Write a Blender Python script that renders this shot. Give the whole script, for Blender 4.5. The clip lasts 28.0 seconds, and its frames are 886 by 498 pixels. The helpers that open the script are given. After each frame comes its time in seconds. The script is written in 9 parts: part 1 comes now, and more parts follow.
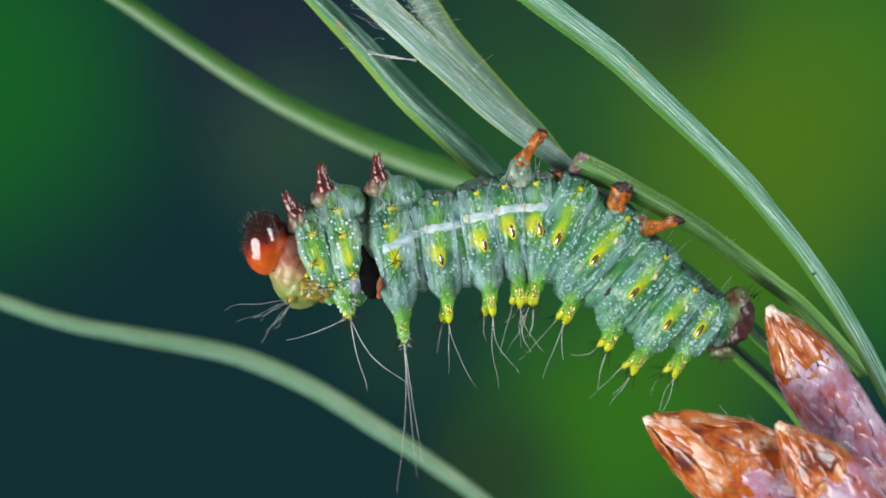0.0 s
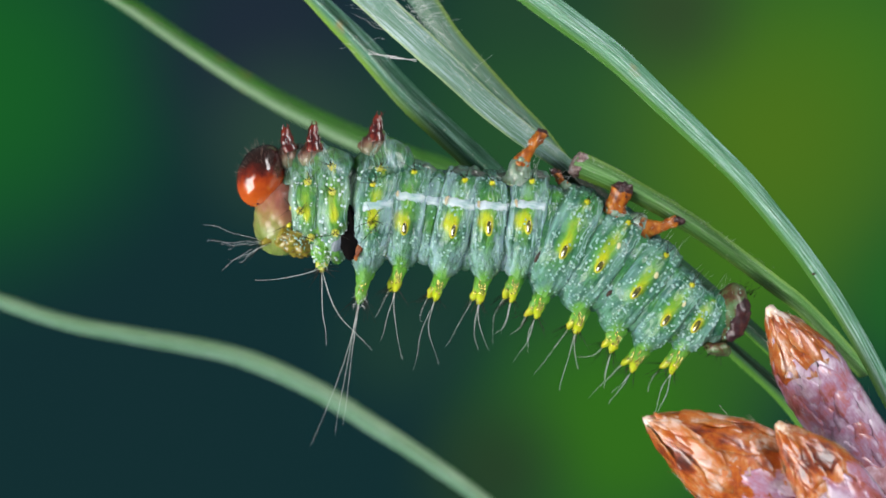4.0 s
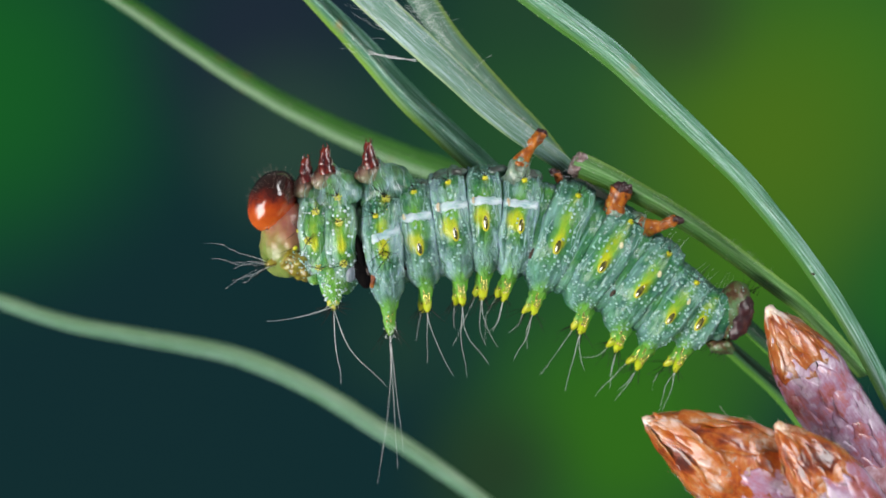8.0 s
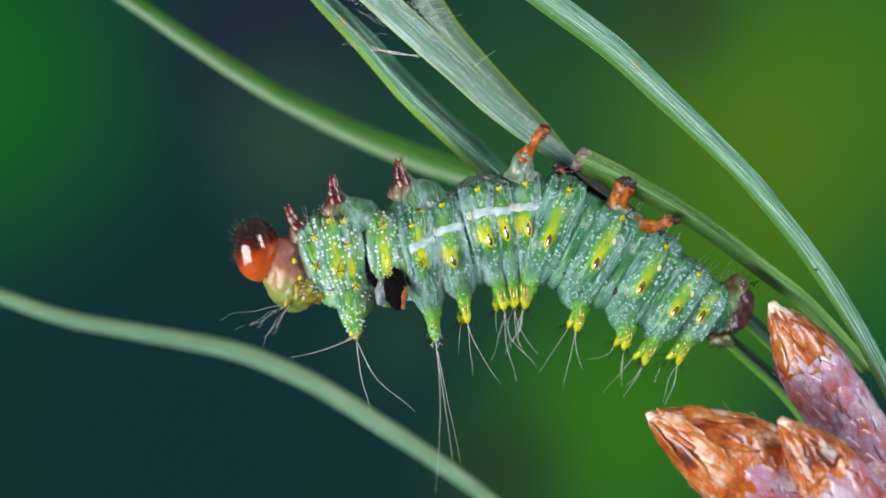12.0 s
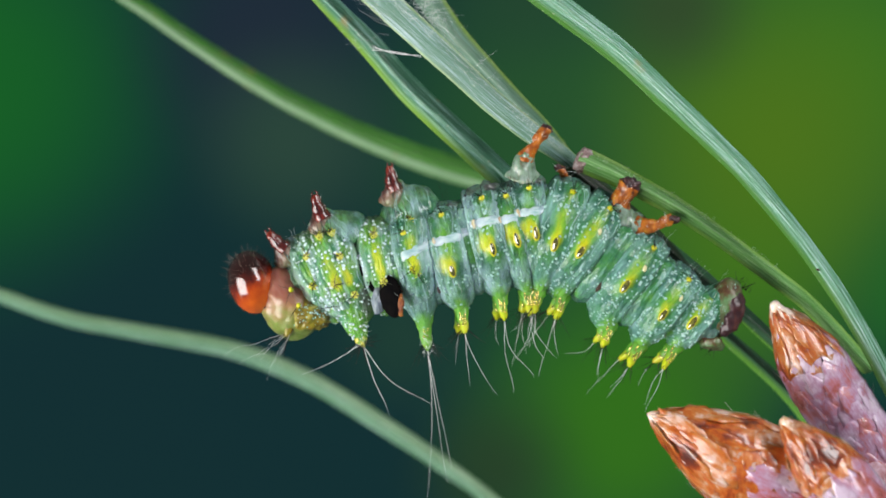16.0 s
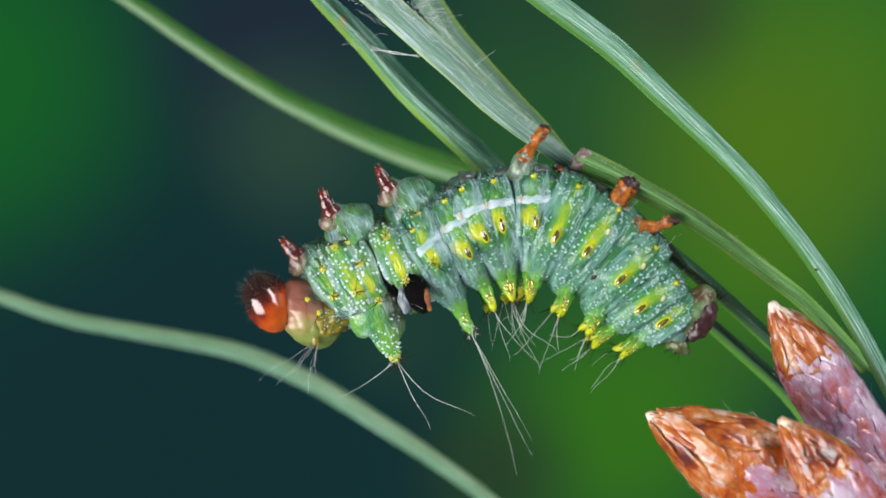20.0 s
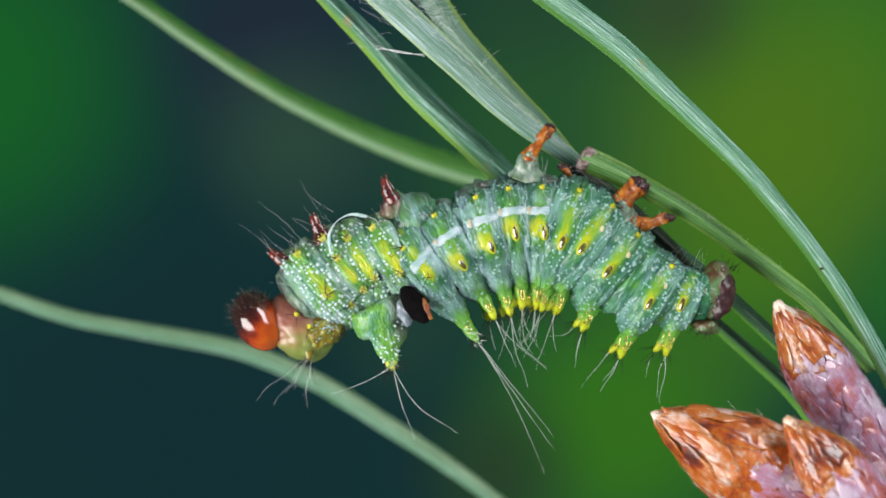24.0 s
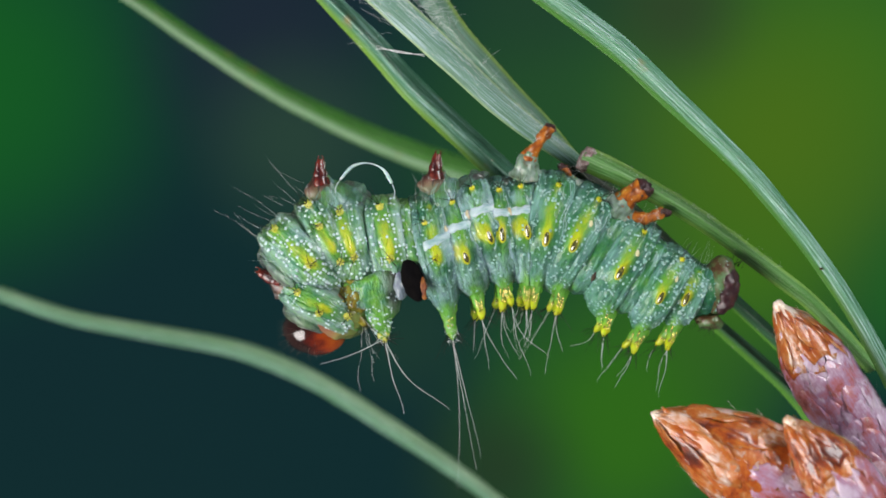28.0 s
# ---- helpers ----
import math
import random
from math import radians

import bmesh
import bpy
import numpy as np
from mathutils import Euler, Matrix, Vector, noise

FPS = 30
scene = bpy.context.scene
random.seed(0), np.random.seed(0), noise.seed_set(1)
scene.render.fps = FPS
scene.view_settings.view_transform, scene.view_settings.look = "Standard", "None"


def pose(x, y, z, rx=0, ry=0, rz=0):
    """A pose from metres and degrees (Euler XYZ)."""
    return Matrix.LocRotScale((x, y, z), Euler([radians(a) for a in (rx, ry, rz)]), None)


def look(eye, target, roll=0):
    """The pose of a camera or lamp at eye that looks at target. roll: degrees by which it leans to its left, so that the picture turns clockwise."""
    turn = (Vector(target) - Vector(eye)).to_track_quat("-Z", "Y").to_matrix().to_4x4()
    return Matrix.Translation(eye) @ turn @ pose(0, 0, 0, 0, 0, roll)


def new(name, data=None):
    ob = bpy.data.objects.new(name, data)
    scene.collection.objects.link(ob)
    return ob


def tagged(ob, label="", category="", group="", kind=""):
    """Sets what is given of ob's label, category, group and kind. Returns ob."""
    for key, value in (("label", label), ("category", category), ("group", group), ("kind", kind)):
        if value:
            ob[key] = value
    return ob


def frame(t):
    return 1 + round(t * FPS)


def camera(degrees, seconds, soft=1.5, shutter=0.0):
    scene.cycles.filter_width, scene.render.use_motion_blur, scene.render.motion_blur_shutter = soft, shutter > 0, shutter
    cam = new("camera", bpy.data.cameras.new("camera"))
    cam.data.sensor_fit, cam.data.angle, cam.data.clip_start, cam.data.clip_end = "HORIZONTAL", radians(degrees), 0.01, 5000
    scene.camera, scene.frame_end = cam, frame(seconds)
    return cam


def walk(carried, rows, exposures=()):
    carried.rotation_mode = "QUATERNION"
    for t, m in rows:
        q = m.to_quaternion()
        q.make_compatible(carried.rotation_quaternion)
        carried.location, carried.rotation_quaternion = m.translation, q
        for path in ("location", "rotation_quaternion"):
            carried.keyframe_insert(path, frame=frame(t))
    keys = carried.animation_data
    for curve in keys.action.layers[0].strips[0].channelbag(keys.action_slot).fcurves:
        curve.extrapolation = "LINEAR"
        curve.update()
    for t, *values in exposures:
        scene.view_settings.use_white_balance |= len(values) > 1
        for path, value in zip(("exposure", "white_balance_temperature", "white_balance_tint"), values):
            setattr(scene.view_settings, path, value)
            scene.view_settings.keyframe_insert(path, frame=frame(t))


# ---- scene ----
# A caterpillar moulting on a pine twig, built at true size: lengths below are in millimetres, times MM.
MM = 0.001
cam = camera(16.065, 28.0, soft=1.72)
cam.data.dof.use_dof = True
cam.data.dof.focus_distance = 0.0995
cam.data.dof.aperture_fstop = 62.0


def view(x, z):
    return pose(x * MM, -100 * MM, z * MM, 90, 0, 0)


walk(cam, [
    (0, view(0, 0)), (6.5, view(0, 0)), (7, view(0.02, 0)), (9, view(0.02, 0)), (9.5, view(0, 0)), (11, view(0, 0)),
    (11.5, view(-0.056, -0.083)), (12, view(-0.083, -0.137)), (15.5, view(-0.083, -0.137)), (16, view(-0.139, -0.137)),
    (16.5, view(-0.056, -0.137)), (17, view(-0.029, -0.137)), (17.5, view(-0.029, -0.137)), (18, view(-0.112, -0.137)),
    (18.5, view(-0.083, -0.137)), (20, view(-0.083, -0.137)), (20.5, view(-0.248, -0.166)), (28, view(-0.248, -0.166))],
     exposures=[(0, 0.05), (6.6, 0.05), (6.9, 0.03), (8.0, -0.04), (8.8, -0.20), (9.4, -0.23), (11.2, -0.23), (11.6, 0.07), (24.3, 0.08), (24.7, -0.11), (28, -0.11)])

# ---- light: two soft flash boxes before the twig, and dim green surroundings ----
world = bpy.data.worlds.new("surroundings")
world.use_nodes = True
world.node_tree.nodes["Background"].inputs[0].default_value = (0.55, 0.68, 0.62, 1)
world.node_tree.nodes["Background"].inputs[1].default_value = 0.20
scene.world = world


def soft_box(name, eye, target, width, height, watts, colour):
    lamp = bpy.data.lights.new(name, "AREA")
    lamp.shape, lamp.size, lamp.size_y, lamp.energy, lamp.color = "RECTANGLE", width * MM, height * MM, watts, colour
    ob = new(name, lamp)
    ob.matrix_world = look([c * MM for c in eye], [c * MM for c in target])
    return ob


soft_box("soft_box_key", (-103, -66, -46), (0, 0, 0), 105, 95, 0.30, (1.0, 0.955, 0.92))
soft_box("soft_box_side", (84, -78, 74), (0, 0, 0), 45, 140, 0.195, (1.0, 0.97, 0.97))


# ---- materials ----
def material(name, roughness=0.5, metallic=0.0, coat=0.0, sss=0.0, specular=0.5):
    m = bpy.data.materials.new(name)
    m.use_nodes = True
    b = m.node_tree.nodes["Principled BSDF"]
    b.inputs["Roughness"].default_value = roughness
    b.inputs["Metallic"].default_value = metallic
    b.inputs["Coat Weight"].default_value = coat
    b.inputs["Coat Roughness"].default_value = 0.12
    b.inputs["Specular IOR Level"].default_value = specular
    if sss:
        b.inputs["Subsurface Weight"].default_value = sss
        b.inputs["Subsurface Scale"].default_value = 0.00025
        b.inputs["Subsurface Radius"].default_value = (0.6, 1.0, 0.4)
    return m


def add_node(m, kind, **values):
    n = m.node_tree.nodes.new(kind)
    for key, value in values.items():
        if key in n.inputs:
            n.inputs[key].default_value = value
    return n


def link(m, a, b):
    m.node_tree.links.new(a, b)


def shader(m):
    return m.node_tree.nodes["Principled BSDF"]


def coords(m, stretch=(1, 1, 1)):
    c = add_node(m, "ShaderNodeTexCoord")
    p = add_node(m, "ShaderNodeMapping")
    p.inputs["Scale"].default_value = stretch
    link(m, c.outputs["Object"], p.inputs["Vector"])
    return p.outputs["Vector"]


def noise_of(m, size, detail=4.0, vector=None, rough=0.6):
    n = add_node(m, "ShaderNodeTexNoise", Scale=1.0 / (size * MM), Detail=detail, Roughness=rough)
    link(m, vector if vector is not None else coords(m), n.inputs["Vector"])
    return n.outputs["Fac"]


def stops(m, fac, rows):
    r = m.node_tree.nodes.new("ShaderNodeValToRGB")
    e = r.color_ramp.elements
    while len(e) < len(rows):
        e.new(0.5)
    for k, (p, c) in enumerate(rows):
        e[k].position, e[k].color = p, (*c, 1)
    link(m, fac, r.inputs["Fac"])
    return r.outputs["Color"]


def blend(m, fac, a, b, mode="MIX"):
    n = m.node_tree.nodes.new("ShaderNodeMix")
    n.data_type, n.blend_type = "RGBA", mode
    for value, slot in ((fac, 0), (a, 6), (b, 7)):
        if isinstance(value, (int, float)):
            n.inputs[slot].default_value = value
        elif isinstance(value, tuple):
            n.inputs[slot].default_value = (*value, 1)
        else:
            link(m, value, n.inputs[slot])
    return n.outputs[2]


def spread(m, value, lo, hi, a=0.0, b=1.0):
    n = add_node(m, "ShaderNodeMapRange")
    n.interpolation_type = "SMOOTHSTEP"
    for k, v in enumerate((lo, hi, a, b)):
        n.inputs[k + 1].default_value = v
    link(m, value, n.inputs[0])
    return n.outputs[0]


def attribute(m, name):
    a = m.node_tree.nodes.new("ShaderNodeAttribute")
    a.attribute_name = name
    return a


def bump(m, height, depth, strength=0.6):
    n = add_node(m, "ShaderNodeBump", Strength=strength, Distance=depth * MM)
    link(m, height, n.inputs["Height"])
    link(m, n.outputs["Normal"], shader(m).inputs["Normal"])


def paint(m, colour):
    if isinstance(colour, tuple):
        shader(m).inputs["Base Color"].default_value = (*colour, 1)
    else:
        link(m, colour, shader(m).inputs["Base Color"])


def shifted(m, stretch=(1, 1, 1)):
    """Object coordinates with an offset of each object's own, so that no two segments share a pattern."""
    c = add_node(m, "ShaderNodeTexCoord")
    info = m.node_tree.nodes.new("ShaderNodeObjectInfo")
    far = add_node(m, "ShaderNodeMath")
    far.operation = "MULTIPLY"
    far.inputs[1].default_value = 0.9
    link(m, info.outputs["Random"], far.inputs[0])
    p = add_node(m, "ShaderNodeMapping")
    p.inputs["Scale"].default_value = stretch
    link(m, c.outputs["Object"], p.inputs["Vector"])
    link(m, far.outputs[0], p.inputs["Location"])
    return p.outputs["Vector"]


def times(m, a, b):
    k = add_node(m, "ShaderNodeMath")
    k.operation = "MULTIPLY"
    for slot, value in enumerate((a, b)):
        if isinstance(value, (int, float)):
            k.inputs[slot].default_value = value
        else:
            link(m, value, k.inputs[slot])
    return k.outputs[0]


def skin_material(name, teal, green, pale, yellow, grey, film=0.6, relief=0.10, wet=0.7):
    """Moist translucent caterpillar skin: teal and green, milky with painted sheen towards the folds, with yellow
    pigment and a grey belly.
    """
    m = material(name, 0.62 - 0.20 * wet, coat=wet * 0.7, sss=0.45, specular=0.25)
    shader(m).inputs["Coat Roughness"].default_value = 0.24 - 0.16 * wet
    shader(m).inputs["Subsurface Scale"].default_value = 0.0004
    broad, fine = noise_of(m, 0.7, 3, shifted(m)), noise_of(m, 0.13, 5, shifted(m))
    streak = noise_of(m, 0.32, 4, shifted(m, (2.2, 0.8, 0.5)), 0.6)
    base = blend(m, spread(m, broad, 0.36, 0.64), teal, green)
    base = blend(m, spread(m, fine, 0.45, 0.75, 0, 0.22), base, pale)
    base = blend(m, spread(m, streak, 0.42, 0.26, 0, 0.42), base, tuple(v * 0.45 for v in teal))
    # milky loose film with painted wet sheen in broad vertical sheets, and thin pale creases
    sheet = noise_of(m, 1.0, 4, shifted(m, (1.6, 1, 0.55)), 0.55)
    base = blend(m, spread(m, sheet, 0.53, 0.62, 0, 0.85 * film), base, pale)
    crease = noise_of(m, 0.55, 2, shifted(m, (4.5, 1, 0.35)), 0.5)
    base = blend(m, spread(m, crease, 0.60, 0.66, 0, 0.8 * film), base, tuple(min(0.9, v * 1.35) for v in pale))
    milk = attribute(m, "milky_sheen").outputs["Fac"]
    base = blend(m, times(m, times(m, milk, film), spread(m, streak, 0.30, 0.62, 0.25, 1.0)), base, pale)
    y = attribute(m, "pigment")
    parts = m.node_tree.nodes.new("ShaderNodeSeparateXYZ")
    link(m, y.outputs["Vector"], parts.inputs[0])
    base = blend(m, parts.outputs[2], base, blend(m, spread(m, streak, 0.38, 0.60), grey, (0.028, 0.020, 0.022)))
    mottled = []
    for slot, size, lo, hi, top in ((1, 0.45, 0.20, 0.85, 0.85), (0, 0.30, 0.30, 1.05, 0.95)):
        k = add_node(m, "ShaderNodeMath")
        k.operation = "MULTIPLY_ADD"
        link(m, noise_of(m, size, 5, shifted(m, (1.4, 1, 0.9)), 0.65), k.inputs[0])
        k.inputs[1].default_value = 0.9
        k.inputs[2].default_value = -0.45
        q = add_node(m, "ShaderNodeMath")
        q.operation = "ADD"
        link(m, parts.outputs[slot], q.inputs[0])
        link(m, k.outputs[0], q.inputs[1])
        mottled.append(spread(m, q.outputs[0], lo, hi, 0.0, top))
    base = blend(m, mottled[0], base, (0.14, 0.40, 0.024))
    base = blend(m, mottled[1], base, yellow)
    paint(m, base)
    high = add_node(m, "ShaderNodeMath")
    high.operation = "MULTIPLY_ADD"
    link(m, noise_of(m, 0.40, 3, shifted(m, (1.9, 1, 0.7))), high.inputs[0])
    high.inputs[1].default_value = 2.4
    link(m, noise_of(m, 0.13, 4, shifted(m, (1.8, 1, 0.7)), 0.55), high.inputs[2])
    bump(m, high.outputs[0], relief, 0.75)
    return m


SKIN = skin_material("moist_teal_skin", (0.015, 0.124, 0.076), (0.034, 0.200, 0.055), (0.27, 0.49, 0.47), (0.52, 0.58, 0.008), (0.14, 0.25, 0.24), 0.42, 0.06, 0.70)
FRESH = skin_material("fresh_green_skin", (0.055, 0.26, 0.125), (0.15, 0.39, 0.040), (0.48, 0.66, 0.68), (0.56, 0.60, 0.015), (0.15, 0.19, 0.15), 0.52, 0.11, 0.85)
GREEN_SKIN = skin_material("firm_green_skin", (0.042, 0.21, 0.098), (0.105, 0.30, 0.032), (0.42, 0.58, 0.58), (0.56, 0.60, 0.015), (0.15, 0.19, 0.15), 0.52, 0.11, 0.85)
OLD_SKIN = skin_material("pale_loose_skin", (0.018, 0.130, 0.078), (0.046, 0.225, 0.042), (0.37, 0.57, 0.62), (0.52, 0.58, 0.010), (0.12, 0.22, 0.24), 0.72, 0.12, 0.85)


def plain(name, colours, size, roughness, metallic=0.0, coat=0.0, sss=0.0, relief=0.01, stretch=(1, 1, 1)):
    m = material(name, roughness, metallic, coat, sss)
    n = noise_of(m, size, 5, coords(m, stretch))
    k = len(colours) - 1
    paint(m, stops(m, n, [(0.3 + 0.4 * i / k, c) for i, c in enumerate(colours)]))
    if relief:
        bump(m, noise_of(m, size * 0.4, 4, coords(m, stretch)), relief, 0.5)
    return m


YELLOW = plain("yellow_tubercle", [(0.40, 0.44, 0.01), (0.62, 0.62, 0.015), (0.76, 0.70, 0.04)], 0.15, 0.28, coat=0.5, sss=0.15)
GOLD = plain("gold_gloss", [(0.45, 0.34, 0.05), (0.75, 0.62, 0.18), (0.95, 0.86, 0.45)], 0.08, 0.16, metallic=0.75, coat=0.6)
SPIRACLE = plain("dark_gold_gloss", [(0.03, 0.034, 0.008), (0.12, 0.105, 0.014), (0.34, 0.28, 0.04)], 0.16, 0.07, metallic=0.2, coat=1.0, relief=0.004, stretch=(1, 1, 0.5))
GRANULE_FRESH = plain("bright_white_granule", [(0.48, 0.72, 0.72), (0.64, 0.82, 0.84), (0.76, 0.88, 0.92)], 0.2, 0.4, sss=0.2)
GRANULE = plain("white_granule", [(0.20, 0.46, 0.40), (0.34, 0.59, 0.53), (0.48, 0.70, 0.65)], 0.2, 0.4, sss=0.2)
GRANULE_SKIN = plain("pale_skin_fold", [(0.20, 0.42, 0.38), (0.38, 0.60, 0.56)], 0.3, 0.3, coat=0.6, sss=0.2)
CREAM = plain("cream_spot", [(0.55, 0.52, 0.25), (0.72, 0.68, 0.42)], 0.2, 0.3, coat=0.4)
STRIPE = plain("white_stripe", [(0.22, 0.42, 0.42), (0.46, 0.62, 0.64), (0.66, 0.78, 0.79)], 0.22, 0.45, sss=0.3, stretch=(0.4, 1, 2))
FLECK = plain("pale_orange_fleck", [(0.42, 0.30, 0.14), (0.52, 0.46, 0.30), (0.58, 0.60, 0.52)], 0.15, 0.35, coat=0.4, sss=0.2)
DARK_HAIR = plain("black_bristle", [(0.008, 0.008, 0.008), (0.02, 0.018, 0.015)], 0.2, 0.35)
PALE_HAIR = plain("pale_hair", [(0.78, 0.84, 0.86), (0.93, 0.95, 0.96)], 0.3, 0.30, sss=0.0)
shader(DARK_HAIR).inputs["Specular IOR Level"].default_value = 0.15
CAVITY = plain("black_cavity", [(0.002, 0.002, 0.003), (0.005, 0.004, 0.004)], 0.3, 0.95)
shader(CAVITY).inputs["Specular IOR Level"].default_value = 0.08
ORANGE_RIM = plain("orange_membrane", [(0.05, 0.006, 0.002), (0.20, 0.045, 0.004), (0.32, 0.12, 0.010)], 0.2, 0.6)
SPECKLE = plain("brown_speckled_skin", [(0.09, 0.05, 0.006), (0.22, 0.17, 0.012), (0.30, 0.31, 0.04)], 0.25, 0.3, coat=0.5)
LEG = plain("dark_red_leg", [(0.014, 0.004, 0.006), (0.055, 0.006, 0.008), (0.15, 0.014, 0.008), (0.22, 0.035, 0.014)], 0.40, 0.22, coat=0.8, sss=0.2, relief=0.012, stretch=(1.6, 1.6, 0.5))
PROLEG = plain("amber_proleg", [(0.10, 0.020, 0.004), (0.30, 0.070, 0.006), (0.48, 0.15, 0.012), (0.60, 0.28, 0.04)], 0.28, 0.34, coat=0.3, sss=0.25, relief=0.05, stretch=(1.4, 1, 0.7))
PROLEG_SKIN = plain("grey_green_proleg_skin", [(0.12, 0.12, 0.07), (0.16, 0.25, 0.18), (0.27, 0.37, 0.31), (0.46, 0.48, 0.42)], 0.35, 0.30, coat=0.7, sss=0.5, relief=0.07, stretch=(1.6, 1, 0.6))
CLASP = plain("purple_brown_clasper", [(0.014, 0.006, 0.009), (0.040, 0.012, 0.018), (0.085, 0.028, 0.028)], 0.25, 0.40, coat=0.3, relief=0.05)
PLATE = plain("olive_brown_plate", [(0.045, 0.014, 0.010), (0.10, 0.05, 0.02), (0.09, 0.16, 0.06), (0.12, 0.26, 0.12)], 0.35, 0.38, coat=0.4, sss=0.2, relief=0.06)
BELLY = plain("grey_crumpled_belly_skin", [(0.03, 0.022, 0.024), (0.07, 0.09, 0.08), (0.09, 0.20, 0.15), (0.20, 0.36, 0.30)], 0.45, 0.35, coat=0.6, sss=0.3, relief=0.08)
PIT = plain("brown_pit", [(0.012, 0.006, 0.004), (0.06, 0.025, 0.012)], 0.2, 0.6)
MEMBRANE = plain("grey_lilac_membrane", [(0.07, 0.11, 0.13), (0.15, 0.19, 0.24), (0.30, 0.34, 0.40)], 0.5, 0.42, coat=0.4, sss=0.3, relief=0.03, stretch=(2.5, 1, 0.6))
PALE_WART = plain("pale_yellow_wart", [(0.46, 0.54, 0.03), (0.64, 0.66, 0.08), (0.74, 0.74, 0.22)], 0.14, 0.35, coat=0.4, sss=0.3)
SILK = plain("white_silk", [(0.6, 0.64, 0.66), (0.8, 0.83, 0.85)], 0.4, 0.5, sss=0.0, relief=0)


def toned(name, way, lo, hi, rows, size, roughness=0.36, coat=0.5, sss=0.35, relief=0.07, fold_paint=1.0):
    """Skin whose colour drifts along a direction of its own part, in millimetres, broken up by blotches."""
    m = material(name, roughness, coat=coat, sss=sss)
    c = add_node(m, "ShaderNodeTexCoord")
    d = m.node_tree.nodes.new("ShaderNodeVectorMath")
    d.operation = "DOT_PRODUCT"
    link(m, c.outputs["Object"], d.inputs[0])
    d.inputs[1].default_value = [v / MM for v in way]
    k = add_node(m, "ShaderNodeMath")
    k.operation = "MULTIPLY_ADD"
    link(m, noise_of(m, size, 5), k.inputs[0])
    k.inputs[1].default_value = (hi - lo) * 0.9
    link(m, d.outputs["Value"], k.inputs[2])
    base = stops(m, spread(m, k.outputs[0], lo + (hi - lo) * 0.45, hi + (hi - lo) * 0.45), rows)
    # fold shading painted into the colour: dark creases and pale ridges
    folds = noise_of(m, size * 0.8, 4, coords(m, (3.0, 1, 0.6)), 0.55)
    base = blend(m, spread(m, folds, 0.44, 0.30, 0, 0.75 * fold_paint), base, (0.025, 0.035, 0.03))
    base = blend(m, spread(m, folds, 0.56, 0.66, 0, 0.55 * fold_paint), base, (0.38, 0.50, 0.50))
    paint(m, base)
    bump(m, noise_of(m, size * 0.35, 4), relief, 0.6)
    return m


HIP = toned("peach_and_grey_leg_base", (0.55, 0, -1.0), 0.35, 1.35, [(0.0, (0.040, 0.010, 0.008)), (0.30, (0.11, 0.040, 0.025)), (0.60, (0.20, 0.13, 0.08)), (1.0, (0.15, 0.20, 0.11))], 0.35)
NECK_SKIN = toned("peach_and_lime_neck_skin", (0.65, 0, 0.85), -1.05, 0.55, [(0.0, (0.20, 0.27, 0.06)), (0.30, (0.27, 0.26, 0.08)), (0.62, (0.34, 0.20, 0.09)), (1.0, (0.28, 0.10, 0.07))], 0.8, coat=0.35, sss=0.5, relief=0.05, fold_paint=0.12)


shader(SPIRACLE).inputs["Coat IOR"].default_value = 2.3
shader(SPIRACLE).inputs["Coat Roughness"].default_value = 0.06


def head_material():
    m = material("amber_head", 0.16, coat=1.0, sss=0.04)
    c = add_node(m, "ShaderNodeTexCoord")
    s = m.node_tree.nodes.new("ShaderNodeSeparateXYZ")
    link(m, c.outputs["Object"], s.inputs[0])
    n = noise_of(m, 0.5, 4)
    mixed = add_node(m, "ShaderNodeMath")
    mixed.operation = "MULTIPLY_ADD"
    link(m, n, mixed.inputs[0])
    mixed.inputs[1].default_value = 0.0011
    link(m, s.outputs[2], mixed.inputs[2])
    paint(m, stops(m, spread(m, mixed.outputs[0], -0.0004, 0.0014),
                   [(0.0, (0.54, 0.10, 0.005)), (0.30, (0.36, 0.042, 0.004)), (0.55, (0.11, 0.009, 0.004)), (0.85, (0.02, 0.003, 0.003))]))
    bump(m, noise_of(m, 0.05, 3), 0.006, 0.25)
    return m


HEAD = head_material()
HEAD_HAIR = plain("brown_head_hair", [(0.03, 0.012, 0.010), (0.12, 0.08, 0.06), (0.34, 0.30, 0.26)], 0.4, 0.4)


